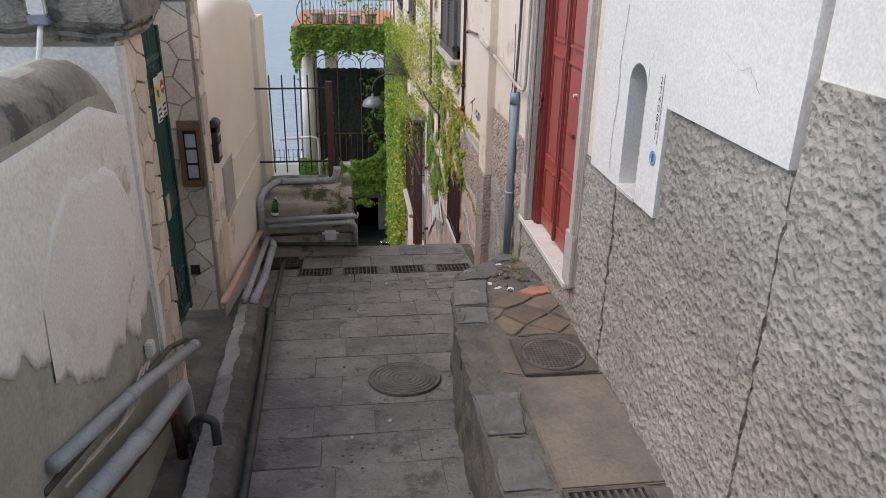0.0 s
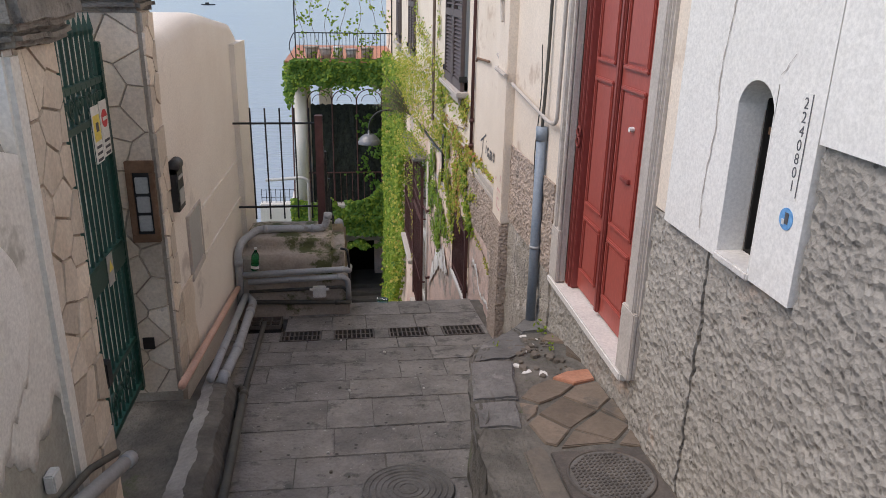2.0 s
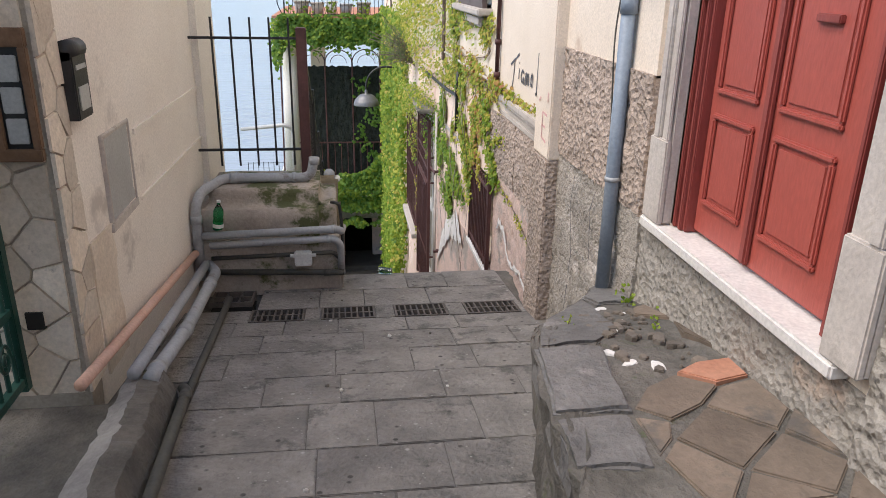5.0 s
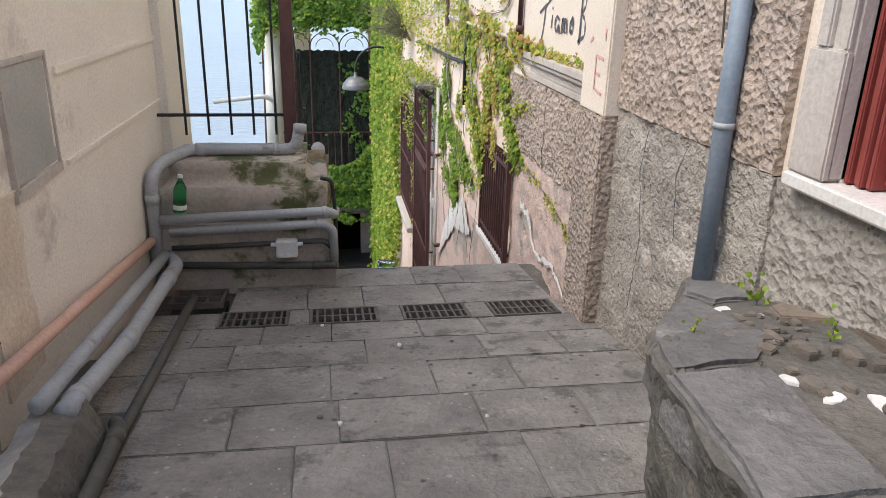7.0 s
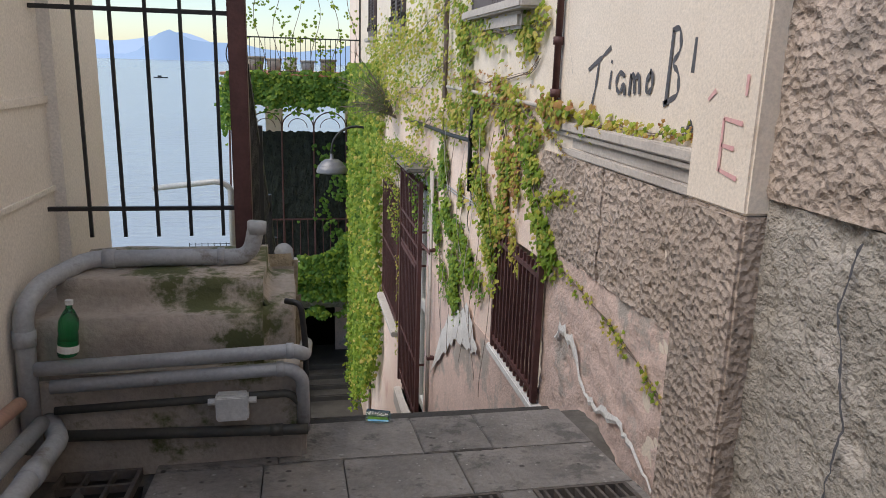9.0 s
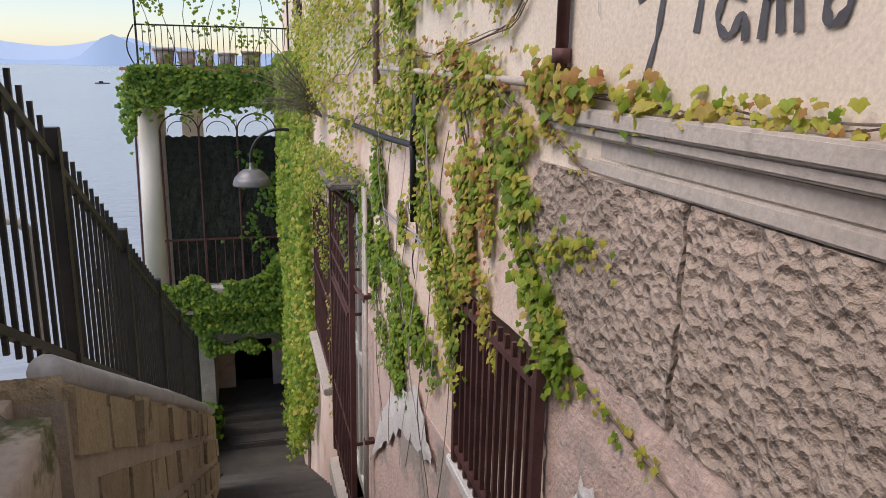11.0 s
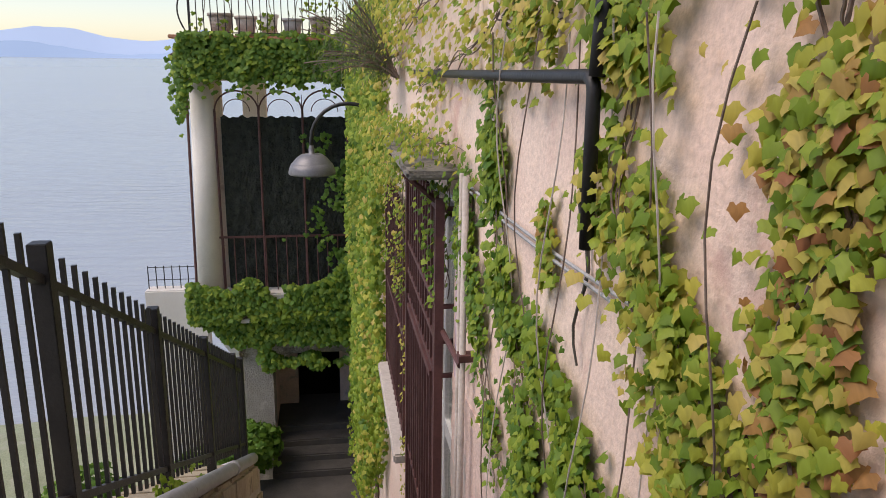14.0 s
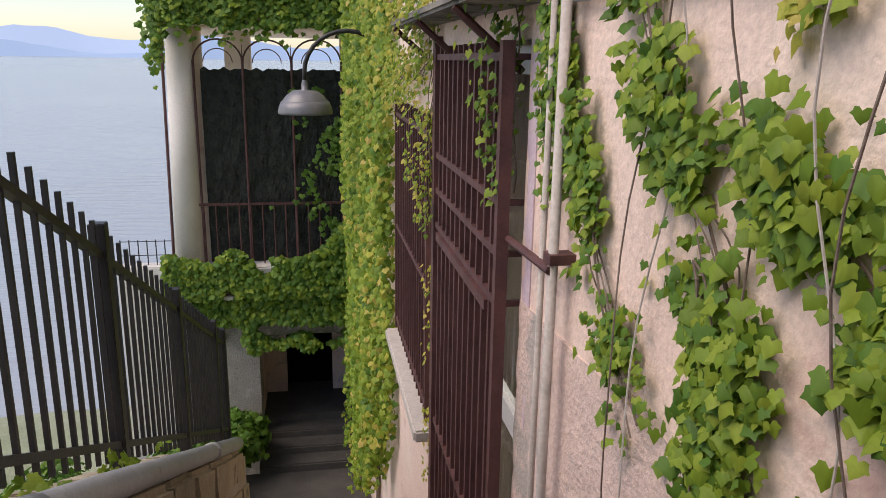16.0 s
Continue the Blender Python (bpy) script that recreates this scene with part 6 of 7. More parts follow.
def foliage(name, parent, poses, mat, r, shapes=LEAVES):
    """Many leaves as one mesh."""
    V, F, base = [], [], 0
    for m in poses:
        v, f = shapes[r.randrange(len(shapes))] if isinstance(shapes, list) else shapes
        a_ = np.array(m)
        V.append(v @ a_[:3, :3].T + a_[:3, 3])
        F += [tuple(i + base for i in t_) for t_ in f]
        base += len(v)
    me = bpy.data.meshes.new(name)
    me.from_pydata(np.concatenate(V).tolist(), [], F)
    me.materials.append(M[mat])
    smooth(me)
    ob = new(name, me)
    ob.parent = parent
    ob.matrix_parent_inverse = Matrix.Translation(parent.location).inverted()
    ob["kind"] = "stuff"
    return ob


def low(y, z):
    """Settles a point of the lower wall."""
    return 7.035 + 0.916 * (y - 6.545), 1.324 + 0.92 * (z - 1.506)


def path_point(pts, s):
    d = [math.dist(a_, b_) for a_, b_ in zip(pts, pts[1:])]
    t_ = s * sum(d)
    for a_, b_, l in zip(pts, pts[1:], d):
        if t_ <= l:
            k = t_ / l
            return tuple(a_[i] + (b_[i] - a_[i]) * k for i in range(2))
        t_ -= l
    return pts[-1]


def vine(name, label, strands, seed, singles=0, single_box=None):
    """Strands of leaves on the house wall: each a line (y, z), width, leaf count, leaf size, stand-off and shares of leaf colours."""
    r = random.Random(seed)
    y0, z0 = strands[0][0][0]
    v = empty(name, label, "vine", at=(wallx(y0), y0, z0))
    by = {}
    for pts, width, n, size, off, mats in strands:
        for k in range(int(n * 2.4)):
            y, z = path_point(pts, r.random())
            y += r.gauss(0, width * 0.7)
            z += r.gauss(0, width * 0.7)
            clump = noise.noise(Vector((y * 5, z * 5, seed)))
            if clump < -0.12 and r.random() < 0.85:
                continue
            x = wallx(y) - 0.02 - (0.5 if y < 11.4 else 1.0) * off * r.random() * (0.6 + 0.8 * max(0, clump))
            mat = r.choices([m[0] for m in mats], [m[1] for m in mats])[0]
            by.setdefault(mat, []).append((leaf_pose(r, (x, y, z), (-1, -0.25, 0.35), size * 0.45), y, z))
        for q in range(2 if n < 120 else 4):
            line = []
            ph = r.uniform(0, 9)
            for k in range(25):
                y, z = path_point(pts, k / 24)
                line.append((wallx(y) - 0.012 - 0.25 * off * (0.5 + 0.5 * math.sin(k * 0.4 + ph)), y + width * 0.6 * noise.noise(Vector((k * 0.22, q * 3.1, seed + ph))), z + width * 0.5 * noise.noise(Vector((q * 2.7, k * 0.22, seed + ph)))))
            part("stem", tube(bmesh.new(), line, r.uniform(0.0015, 0.0035), 5), "stem", v)
    left = singles
    for mat, items in by.items():
        near = []
        rest = []
        for m, y, z in items:
            if left > 0 and single_box and single_box[0] < y < single_box[1] and single_box[2] < z < single_box[3]:
                near.append(m)
                left -= 1
            else:
                rest.append(m)
        if rest:
            foliage("foliage", v, rest, mat, r)
        for m in near:
            k = r.randrange(4)
            if (mat, k) not in LEAF_MESH:
                me = bpy.data.meshes.new("leaf")
                me.from_pydata(LEAVES[k][0].tolist(), [], LEAVES[k][1])
                me.materials.append(M[mat])
                smooth(me)
                LEAF_MESH[mat, k] = me
            piece("leaf", LEAF_MESH[mat, k], v, m)
    return v


G, Y, R, D = "leafgreen", "leafyellow", "leafred", "leafdark"
vine("ivy_vine", "lush green creeper cascading over the roughcast", [
    ([(8.98, 1.08), (8.87, 0.94), (8.73, 0.78), (8.62, 0.62), (8.50, 0.48)], 0.08, 300, 0.085, 0.12, [(G, 7), (Y, 2)]),
    ([(8.45, 0.5), (8.1, 0.45), (7.8, 0.40), (7.5, 0.34), (7.25, 0.26)], 0.035, 60, 0.05, 0.03, [(Y, 5), (G, 2)]),
    ([(8.70, 0.80), (8.37, 0.88), (8.22, 0.85)], 0.04, 50, 0.06, 0.06, [(Y, 4), (G, 3)]),
], 11, 120, (7, 9, 0, 2))
vine("ivy_vine", "creeper turning yellow and red along the string course", [
    ([(9.6, 1.38), (9.1, 1.30), (8.85, 1.20), (8.78, 1.12)], 0.05, 130, 0.08, 0.1, [(Y, 6), (R, 2), (G, 3)]),
    ([(8.8, 1.31), (8.3, 1.27), (7.95, 1.25)], 0.05, 120, 0.085, 0.12, [(Y, 6), (R, 2), (G, 2)]),
    ([(7.95, 1.27), (7.6, 1.26), (7.2, 1.29)], 0.03, 60, 0.05, 0.05, [(Y, 5), (R, 2), (G, 2)]),
    ([(8.72, 1.20), (8.56, 1.13), (8.42, 1.08)], 0.025, 40, 0.045, 0.04, [(Y, 3), (R, 2)]),
    ([(8.85, 1.56), (8.95, 1.48), (9.8, 1.40), (10.8, 1.40)], 0.07, 120, 0.045, 0.04, [(R, 7), (Y, 2)]),
    ([(10.25, 1.74), (9.5, 1.72), (8.75, 1.74)], 0.09, 210, 0.08, 0.10, [(Y, 5), (G, 4)]),
    ([(9.2, 1.72), (8.95, 1.60)], 0.06, 60, 0.08, 0.08, [(Y, 5), (G, 4)]),
], 12, 90, (7, 9.2, 1.1, 1.5))
vine("ivy_vine", "hanging creeper in yellow-green over the pink wall", [
    ([(10.05, 1.25), (9.92, 1.05), (9.92, 0.87), (9.95, 0.74), (9.81, 0.63), (9.66, 0.55), (9.52, 0.46)], 0.11, 680, 0.08, 0.12, [(Y, 5), (G, 6)]),
    ([(9.90, 0.66), (9.72, 0.45), (9.56, 0.25), (9.48, 0.05)], 0.09, 300, 0.075, 0.09, [(Y, 5), (G, 5)]),
    ([(9.42, 1.18), (9.36, 0.98), (9.32, 0.83), (9.40, 0.68), (9.36, 0.48)], 0.115, 480, 0.075, 0.08, [(Y, 5), (R, 2), (G, 4)]),
    ([(9.20, 1.22), (9.14, 1.05), (9.10, 0.88), (9.12, 0.70)], 0.06, 130, 0.065, 0.06, [(Y, 4), (R, 3), (G, 3)]),
    ([(9.15, 0.55), (9.10, 0.38), (8.97, 0.31)], 0.05, 70, 0.06, 0.06, [(Y, 6), (R, 1)]),
    ([(10.5, 1.95), (10.3, 1.5), (10.2, 1.3)], 0.15, 300, 0.08, 0.14, [(G, 5), (Y, 5)]),
    ([(10.3, 1.30), (9.9, 1.24), (9.4, 1.30), (9.0, 1.26)], 0.09, 330, 0.07, 0.10, [(Y, 6), (R, 2), (G, 4)]),
    ([(10.9, 1.15), (10.6, 1.10), (10.35, 1.15)], 0.11, 260, 0.07, 0.09, [(Y, 6), (G, 4)]),
], 13, 90, (9, 9.9, 0.2, 1.3))
vine("ivy_vine", "deep green creeper trailing down the pink wall", [
    ([(11.28, 0.60), (11.24, 0.40), (11.18, 0.22), (11.04, 0.08), (10.97, -0.08), (10.86, -0.20), (10.74, -0.36)], 0.08, 420, 0.07, 0.09, [(G, 6), (D, 4)]),
    ([(10.95, 0.92), (10.87, 0.66), (10.78, 0.42), (10.70, 0.28), (10.57, 0.15), (10.46, 0.02), (10.40, -0.16), (10.38, -0.45)], 0.085, 640, 0.08, 0.11, [(G, 7), (D, 3)]),
    ([(10.39, 0.62), (10.34, 0.48)], 0.045, 70, 0.075, 0.07, [(G, 5), (Y, 4), (R, 1)]),
    ([(10.46, 0.26), (10.28, 0.17), (10.17, 0.08), (10.04, 0.05), (9.92, 0.0), (9.80, -0.06)], 0.085, 480, 0.085, 0.11, [(G, 8), (D, 2)]),
    ([(10.56, 0.05), (10.50, -0.12), (10.48, -0.35)], 0.06, 130, 0.085, 0.09, [(G, 6), (D, 4)]),
    ([(11.3, 0.55), (11.33, 0.30), (11.30, 0.05)], 0.05, 110, 0.065, 0.10, [(D, 5), (G, 5)]),
], 14)
vine("ivy_vine", "thick yellow-green creeper under the shuttered windows", [
    ([(10.7, 1.95), (12, 1.75), (13.5, 1.6), (15.2, 1.6)], 0.26, 1300, 0.075, 0.26, [(Y, 8), (G, 3)]),
    ([(10.7, 1.55), (12, 1.3), (13.5, 1.15), (15.0, 1.0)], 0.20, 700, 0.07, 0.2, [(Y, 8), (G, 3)]),
    ([(10.8, 1.2), (11.6, 1.0), (12.4, 0.9)], 0.16, 220, 0.07, 0.12, [(Y, 8), (G, 3)]),
    ([low(11.3, 0.80), low(12.1, 0.78), low(13.5, 0.72)], 0.07, 420, 0.065, 0.34, [(G, 6), (Y, 4)]),
    ([low(11.55, 0.7), low(11.60, 0.3), low(11.55, 0.05)], 0.05, 90, 0.065, 0.16, [(D, 4), (G, 5)]),
    ([low(12.95, 0.7), low(12.98, 0.2), low(12.95, -0.4)], 0.08, 240, 0.06, 0.16, [(G, 6), (Y, 4)]),
    ([low(13.1, 0.45), low(14.0, 0.4), low(14.8, 0.3)], 0.17, 420, 0.065, 0.2, [(G, 6), (Y, 4)]),
    ([low(12.95, -0.6), low(12.97, -1.4), low(12.95, -1.9)], 0.04, 60, 0.055, 0.08, [(Y, 8), (G, 3)]),
    ([(10.6, 2.3), (10.65, 2.7), (10.7, 3.3)], 0.06, 90, 0.07, 0.06, [(G, 5), (Y, 4)]),
    ([(11.5, 2.2), (12.4, 2.4), (12.7, 2.8)], 0.14, 200, 0.07, 0.08, [(Y, 5), (G, 4)]),
], 15)
hang = empty("bare_tendrils", "bare grey hanging vine stems", "vine", at=(1.2, 10.2, 0.9))
for k in range(9):
    y0 = 9.5 + 0.16 * k + 0.05 * math.sin(k * 2.1)
    part("stem", tube(bmesh.new(), [(wallx(y0) - 0.05 - 0.03 * math.sin(q * 0.5 + k), y0 + 0.03 * math.sin(q * 0.8 + k * 1.7) + 0.004 * q * math.sin(k), 1.1 - 0.11 * q) for q in range(18)], 0.0022, 5), "frame" if k % 2 else "stem", hang)
wc = empty("wall_cable", "pale twin cable sagging across the pink wall", "cable", at=(1.2, 10.6, 0.52))
for k in range(2):
    part("cable", tube(bmesh.new(), [(wallx(y) - 0.02, y, 0.535 + 0.02 * k - 0.018 * math.sin((y - 9.6) * 1.9)) for y in [9.6 + 0.1 * q for q in range(18)]], 0.005, 6), "pipe", wc)
part("stem", tube(bmesh.new(), [(wallx(10.1) - 0.02 - 0.008 * math.sin(q), 10.12 + 0.02 * math.sin(q * 0.9), 0.80 - 0.05 * q) for q in range(11)], [0.007 - 0.0004 * q for q in range(11)], 6), "darkpipe", hang, "thick dark dead stem")
# dense curtain towards the lakeside house
rv = random.Random(21)
v6 = empty("ivy_curtain", "dense bright green creeper curtain falling to the steps", "vine", at=(1.1, 17, -2))
sets = {G: [], Y: [], D: []}
for k in range(15000):
    y = rv.uniform(14.75, 19.5)
    zt = 1.7
    lowz = -0.15 - 0.513 * (y - 8.07) + 0.5 + 1.0 * noise.noise(Vector((y * 2.2, 0, 4))) + 0.25 * (y - 14.75 < 0.6)
    z = rv.uniform(lowz, zt)
    bulge = 0.5 + 0.5 * noise.noise(Vector((y * 1.6, z * 0.5, 2)))
    x = 1.16 - rv.random() ** 0.5 * (0.08 + 0.36 * bulge) * (0.6 + 0.4 * min(1, (y - 14.7) / 1.5))
    key = rv.choices([G, Y, D], [8, 3 if y < 16 else 1.0, 1.0])[0]
    sets[key].append(leaf_pose(rv, (x, y, z), (-0.8, -0.7, 0.3), 0.065))
for key, ps in sets.items():
    foliage("foliage", v6, ps, key, rv)
part("stem", tube(bmesh.new(), [(1.12 + 0.02 * math.sin(k), 16.5 + 0.2 * math.sin(k * 0.7), -4.5 + 0.25 * k) for k in range(24)], 0.025, 6), "stem", v6)

# creeper over the house edges
rv = random.Random(22)
v7 = empty("ivy_garland", "dark green creeper draped over the terrace edge", "vine", "creeper on the lakeside house", at=(0, 19, 1.4))
ps, ps2 = [], []
for k in range(3600):
    x = rv.uniform(-1.58, 1.25)
    lo = 0.86 + 0.16 * noise.noise(Vector((x * 3, 1, 1))) - (0.62 * max(0, 1 - abs(x + 1.45) / 0.22)) - (0.22 if rv.random() < 0.08 else 0)
    z = rv.uniform(lo, 1.50 + 0.06 * noise.noise(Vector((x * 4, 0, 0))))
    if x < -1.40:
        z = rv.uniform(lo, 1.35)
    y = 19.08 - rv.random() * (0.14 + 0.12 * noise.noise(Vector((x * 3, z * 3, 0)))) if x > -1.42 else rv.uniform(19.0, 20.4)
    (ps if rv.random() < 0.7 else ps2).append(leaf_pose(rv, (x, y, z), (-0.1, -1, 0.5), 0.085))
foliage("foliage", v7, ps, D, rv)
foliage("foliage", v7, ps2, G, rv)
part("stem", tube(bmesh.new(), [(-1.5 + 0.11 * k, 19.07, 1.2 + 0.08 * math.sin(k)) for k in range(25)], 0.012, 5), "stem", v7)
v8 = empty("ivy_garland", "green creeper draped over the loggia floor and passage", "vine", "creeper on the lakeside house", at=(0, 19, -2.6))
ps, ps2 = [], []
for k in range(6500):
    x = rv.uniform(-1.5, 1.2)
    top = -2.15 + 0.22 * noise.noise(Vector((x * 2.5, 3, 1))) + 0.75 * max(0, x - 0.35)
    lo = -2.75 - 0.75 * min(1, max(0, (x + 1.35) / 0.9)) + 0.12 * noise.noise(Vector((x * 4, 7, 1)))
    z = rv.uniform(lo, top)
    if noise.noise(Vector((x * 2.3, z * 2.3, 11))) < -0.3:
        continue
    y = 19.12 - rv.random() * 0.16 if z > -2.7 else 19.3 - rv.random() * 0.25
    (ps if rv.random() < 0.55 else ps2).append(leaf_pose(rv, (x, y, z), (-0.1, -1, 0.5), 0.09))
for k in range(500):
    x = 0.9 - abs(rv.gauss(0, 0.28))
    z = rv.uniform(-1.9, 0.1)
    if noise.noise(Vector((x * 3, z * 2, 5))) > 0.0:
        ps.append(leaf_pose(rv, (x, 19.3 - rv.random() * 0.1, z), (-0.1, -1, 0.3), 0.08))
foliage("foliage", v8, ps, D, rv)
foliage("foliage", v8, ps2, G, rv)
part("stem", tube(bmesh.new(), [(-1.4 + 0.1 * k, 19.1, -2.6 + 0.1 * math.sin(k * 0.8)) for k in range(25)], 0.012, 5), "stem", v8)
v9 = empty("climbing_plant", "sparse climbing plant on the terrace railing", "plant", at=(0, 19.1, 1.47))
ps = []
for k in range(900):
    x, z = rv.uniform(-1.2, 1.1), rv.uniform(1.5, 3.4)
    if noise.noise(Vector((x * 3, z * 3, 1))) > 0.02:
        ps.append(leaf_pose(rv, (x, 19.1 + rv.uniform(-0.12, 0.2), z), (0, -1, 0.3), 0.06))
foliage("foliage", v9, ps, G, rv)
for k in range(7):
    part("stem", tube(bmesh.new(), [(-1.1 + 0.35 * k + 0.1 * math.sin(q * 0.7 + k), 19.12, 1.5 + 0.2 * q) for q in range(11)], 0.006, 5), "stem", v9)
# wispy shrub overhanging the wall
sh = empty("shrub", "wispy grey-green shrub overhanging the creeper wall", "shrub", at=(1.1, 13.8, 1.0))
ps = []
for k in range(46):
    a_ = rv.uniform(-0.9, 0.9)
    ln = rv.uniform(0.35, 0.75)
    tip = Vector((1.08 - ln * rv.uniform(0.35, 1.0), 13.6 + ln * math.sin(a_) * 1.2, 1.15 + ln * rv.uniform(-0.2, 0.95)))
    base = Vector((1.12, 13.6 + rv.uniform(-0.3, 0.3), 1.05))
    mid = (base + tip) / 2 + Vector((0, 0, 0.12))
    line = [base * (1 - s) ** 2 + mid * 2 * s * (1 - s) + tip * s * s for s in [q / 8 for q in range(9)]]
    part("branch", tube(bmesh.new(), line, 0.005, 4), "stem", sh)
    for q in range(55):
        p = line[rv.randrange(2, 9)] + Vector([rv.gauss(0, 0.045) for _ in range(3)])
        ps.append(leaf_pose(rv, p, (-0.6, -0.6, 0.5), 0.065, 1.2))
foliage("foliage", sh, ps, "leafgrey", rv, NEEDLE)
# bushes below the railing
for i, (x, y, z, r, mat) in enumerate(((-2.6, 17.8, -5.9, 1.0, D), (-1.9, 16.2, -5.6, 0.9, D), (-1.2, 18.2, -4.9, 0.7, D), (-3.6, 19.8, -6.2, 0.9, D), (-0.85, 17.3, -4.6, 0.35, G), (-0.66, 19.05, -4.8, 0.5, D))):
    bu = empty("bush", "dark green bush below the railing", "bush", "bushes on the shore", at=(x, y, z - r))
    ps = []
    for k in range(1400):
        d = Vector([rv.gauss(0, 1) for _ in range(3)]).normalized()
        q = r * (0.55 + 0.45 * rv.random() ** 0.4) * (0.85 + 0.35 * noise.noise(d * 2.2 + Vector((i * 5, 0, 0))))
        ps.append(leaf_pose(rv, (x + d.x * q, y + d.y * q, z + d.z * q * 0.9), d, 0.11, 0.8))
    foliage("foliage", bu, ps, mat, rv)
    POTS.append(bu)
    for k in range(5):
        part("trunk", tube(bmesh.new(), [(x, y, z - r - 0.3), (x + rv.uniform(-0.3, 0.3) * r, y + rv.uniform(-0.3, 0.3) * r, z + 0.3 * r)], [0.03, 0.01], 6), "stem", bu)
# everything on the lower flight stands to one scale
LOWER = Matrix.Translation((0.576, 7.035, 1.324)) @ Matrix.Scale(0.918, 4) @ Matrix.Translation((-0.508, -6.545, -1.506))
for ob in (hs, sc, tr, lf_, la, cn, gl, gd, gw3, bk, bp2, v6, v7, v8, v9, sh, shr, *POTS):
    ob.matrix_basis = LOWER @ ob.matrix_basis
# weeds by the railing foot and on the ledge
for x, y, z, n, s in ((-0.12, 11.9, stair(11.9) + 0.95, 26, 0.07), (-0.12, 12.6, stair(12.6) + 0.95, 20, 0.06), (-0.12, 11.2, stair(11.2) + 0.95, 20, 0.06), (1.30, 5.35, ledz(1.3, 5.35), 18, 0.03), (1.25, 4.95, ledz(1.25, 4.95), 10, 0.025), (0.93, 5.05, ledz(0.9, 5.05), 10, 0.02)):
    wd = empty("weed", "small green weed growing from a joint", "weed", "weeds in the joints", at=(x, y, z))
    ps = [leaf_pose(rv, (x + rv.gauss(0, s * 0.7), y + rv.gauss(0, s * 0.7), z + abs(rv.gauss(0, s * 1.2))), (rv.uniform(-1, 1), -0.5, 0.6), s * 0.7, 0.9) for _ in range(n)]
    foliage("leaves", wd, ps, G, rv)
    part("stem", tube(bmesh.new(), [(x, y, z - 0.02), (x + 0.01, y, z + s * 1.5)], 0.002, 4), "stem", wd)


# ---------------------------------------------------------------- grates and covers
def grate(x0, x1, y0, y1, label, rows, cols):
    """Cast-iron gully grate lying in the paving, slots open to a gully whose shade is painted near-black."""
    def z(y):
        return pav(y)
    yc = (y0 + y1) / 2
    g = empty("drain_grate", label, "drain grate", "drain grates in the paving", at=((x0 + x1) / 2, yc, z(yc)))
    rot = Matrix.Translation((0, yc, z(yc))) @ Matrix.Rotation(math.atan((z(y1) - z(y0)) / (y1 - y0)), 4, "X") @ Matrix.Translation((0, -yc, 0))
    bm = bmesh.new()
    f = 0.016
    for q in ((x0, x1, y0, y0 + f), (x0, x1, y1 - f, y1), (x0, x0 + f, y0 + f, y1 - f), (x1 - f, x1, y0 + f, y1 - f)):
        box(bm, *q, -0.03, 0.006)
    for k in range(1, rows):
        yy = y0 + (y1 - y0) * k / rows
        box(bm, x0 + f, x1 - f, yy - 0.009, yy + 0.009, -0.025, 0.004)
    bm.transform(rot)
    part("frame", bm, "cast", g)
    for k in range(1, cols):
        xx = x0 + (x1 - x0) * k / cols
        bm = boxbm(xx - 0.0055, xx + 0.0055, y0 + f, y1 - f, -0.025, 0.003)
        bm.transform(rot)
        part("bar", bm, "cast", g)
    bm = boxbm(x0, x1, y0, y1, -0.11, -0.07)
    bm.transform(rot)
    part("gully", bm, "dark", g, "gully bottom painted black for the shade below the bars")


for x0, x1 in ((-0.58, -0.22), (-0.11, 0.255), (0.385, 0.745), (0.875, 1.245)):
    grate(x0, x1, 6.95, 7.22, "rusty cast-iron gully grate in a row across the paving", 2, 9)
grate(-0.90, -0.60, 7.40, 7.68, "old iron gully grate beside the tank", 2, 3)


def manhole(x, y, z, r, slope, label, square, rings):
    mh = empty("manhole_cover", label, "manhole cover", at=(x, y, z))
    rot = Matrix.Translation((x, y, z)) @ Matrix.Rotation(math.atan(-slope), 4, "X")
    if square:
        bm = boxbm(-square, square, -square, square, -0.04, 0.006, bevel=0.004)
        bm.transform(rot)
        part("frame", bm, "cast", mh)
    bm = tube(bmesh.new(), [(0, 0, -0.03), (0, 0, 0.012)], r, 40)
    bm.transform(rot)
    part("lid", bm, "dustyiron", mh)
    if rings:
        for k in range(7):
            rr_ = r * (0.98 - 0.13 * k)
            bm = tube(bmesh.new(), [(rr_ * math.cos(q * math.tau / 40), rr_ * math.sin(q * math.tau / 40), 0.012) for q in range(41)], 0.006, 6, False)
            bm.transform(rot)
            part("ring", bm, "dustyiron", mh)
    else:
        bm = bmesh.new()
        n = 12
        for i in range(-n, n + 1):
            for j in range(-n, n + 1):
                px, py = i * r / n, j * r / n
                if math.hypot(px, py) < r * 0.9 and (i + j) % 2 == 0:
                    box(bm, px - 0.009, px + 0.009, py - 0.004, py + 0.004, 0.011, 0.017)
        bm.transform(rot @ Matrix.Rotation(0.78, 4, "Z"))
        part("studs", bm, "cast", mh, "raised tread pattern")
        bm = tube(bmesh.new(), [(r * math.cos(q * math.tau / 40), r * math.sin(q * math.tau / 40), 0.01) for q in range(41)], 0.007, 6, False)
        bm.transform(rot)
        part("ring", bm, "cast", mh)


manhole(0.33, 4.41, pav(4.41) + 0.004, 0.255, 0.10, "round ringed iron manhole cover flush with the paving", 0, True)
manhole(1.13, 3.57, ledz(1.13, 3.57) - 0.002, 0.185, 0.03, "round patterned iron cover in a square frame on the ledge", 0.21, False)
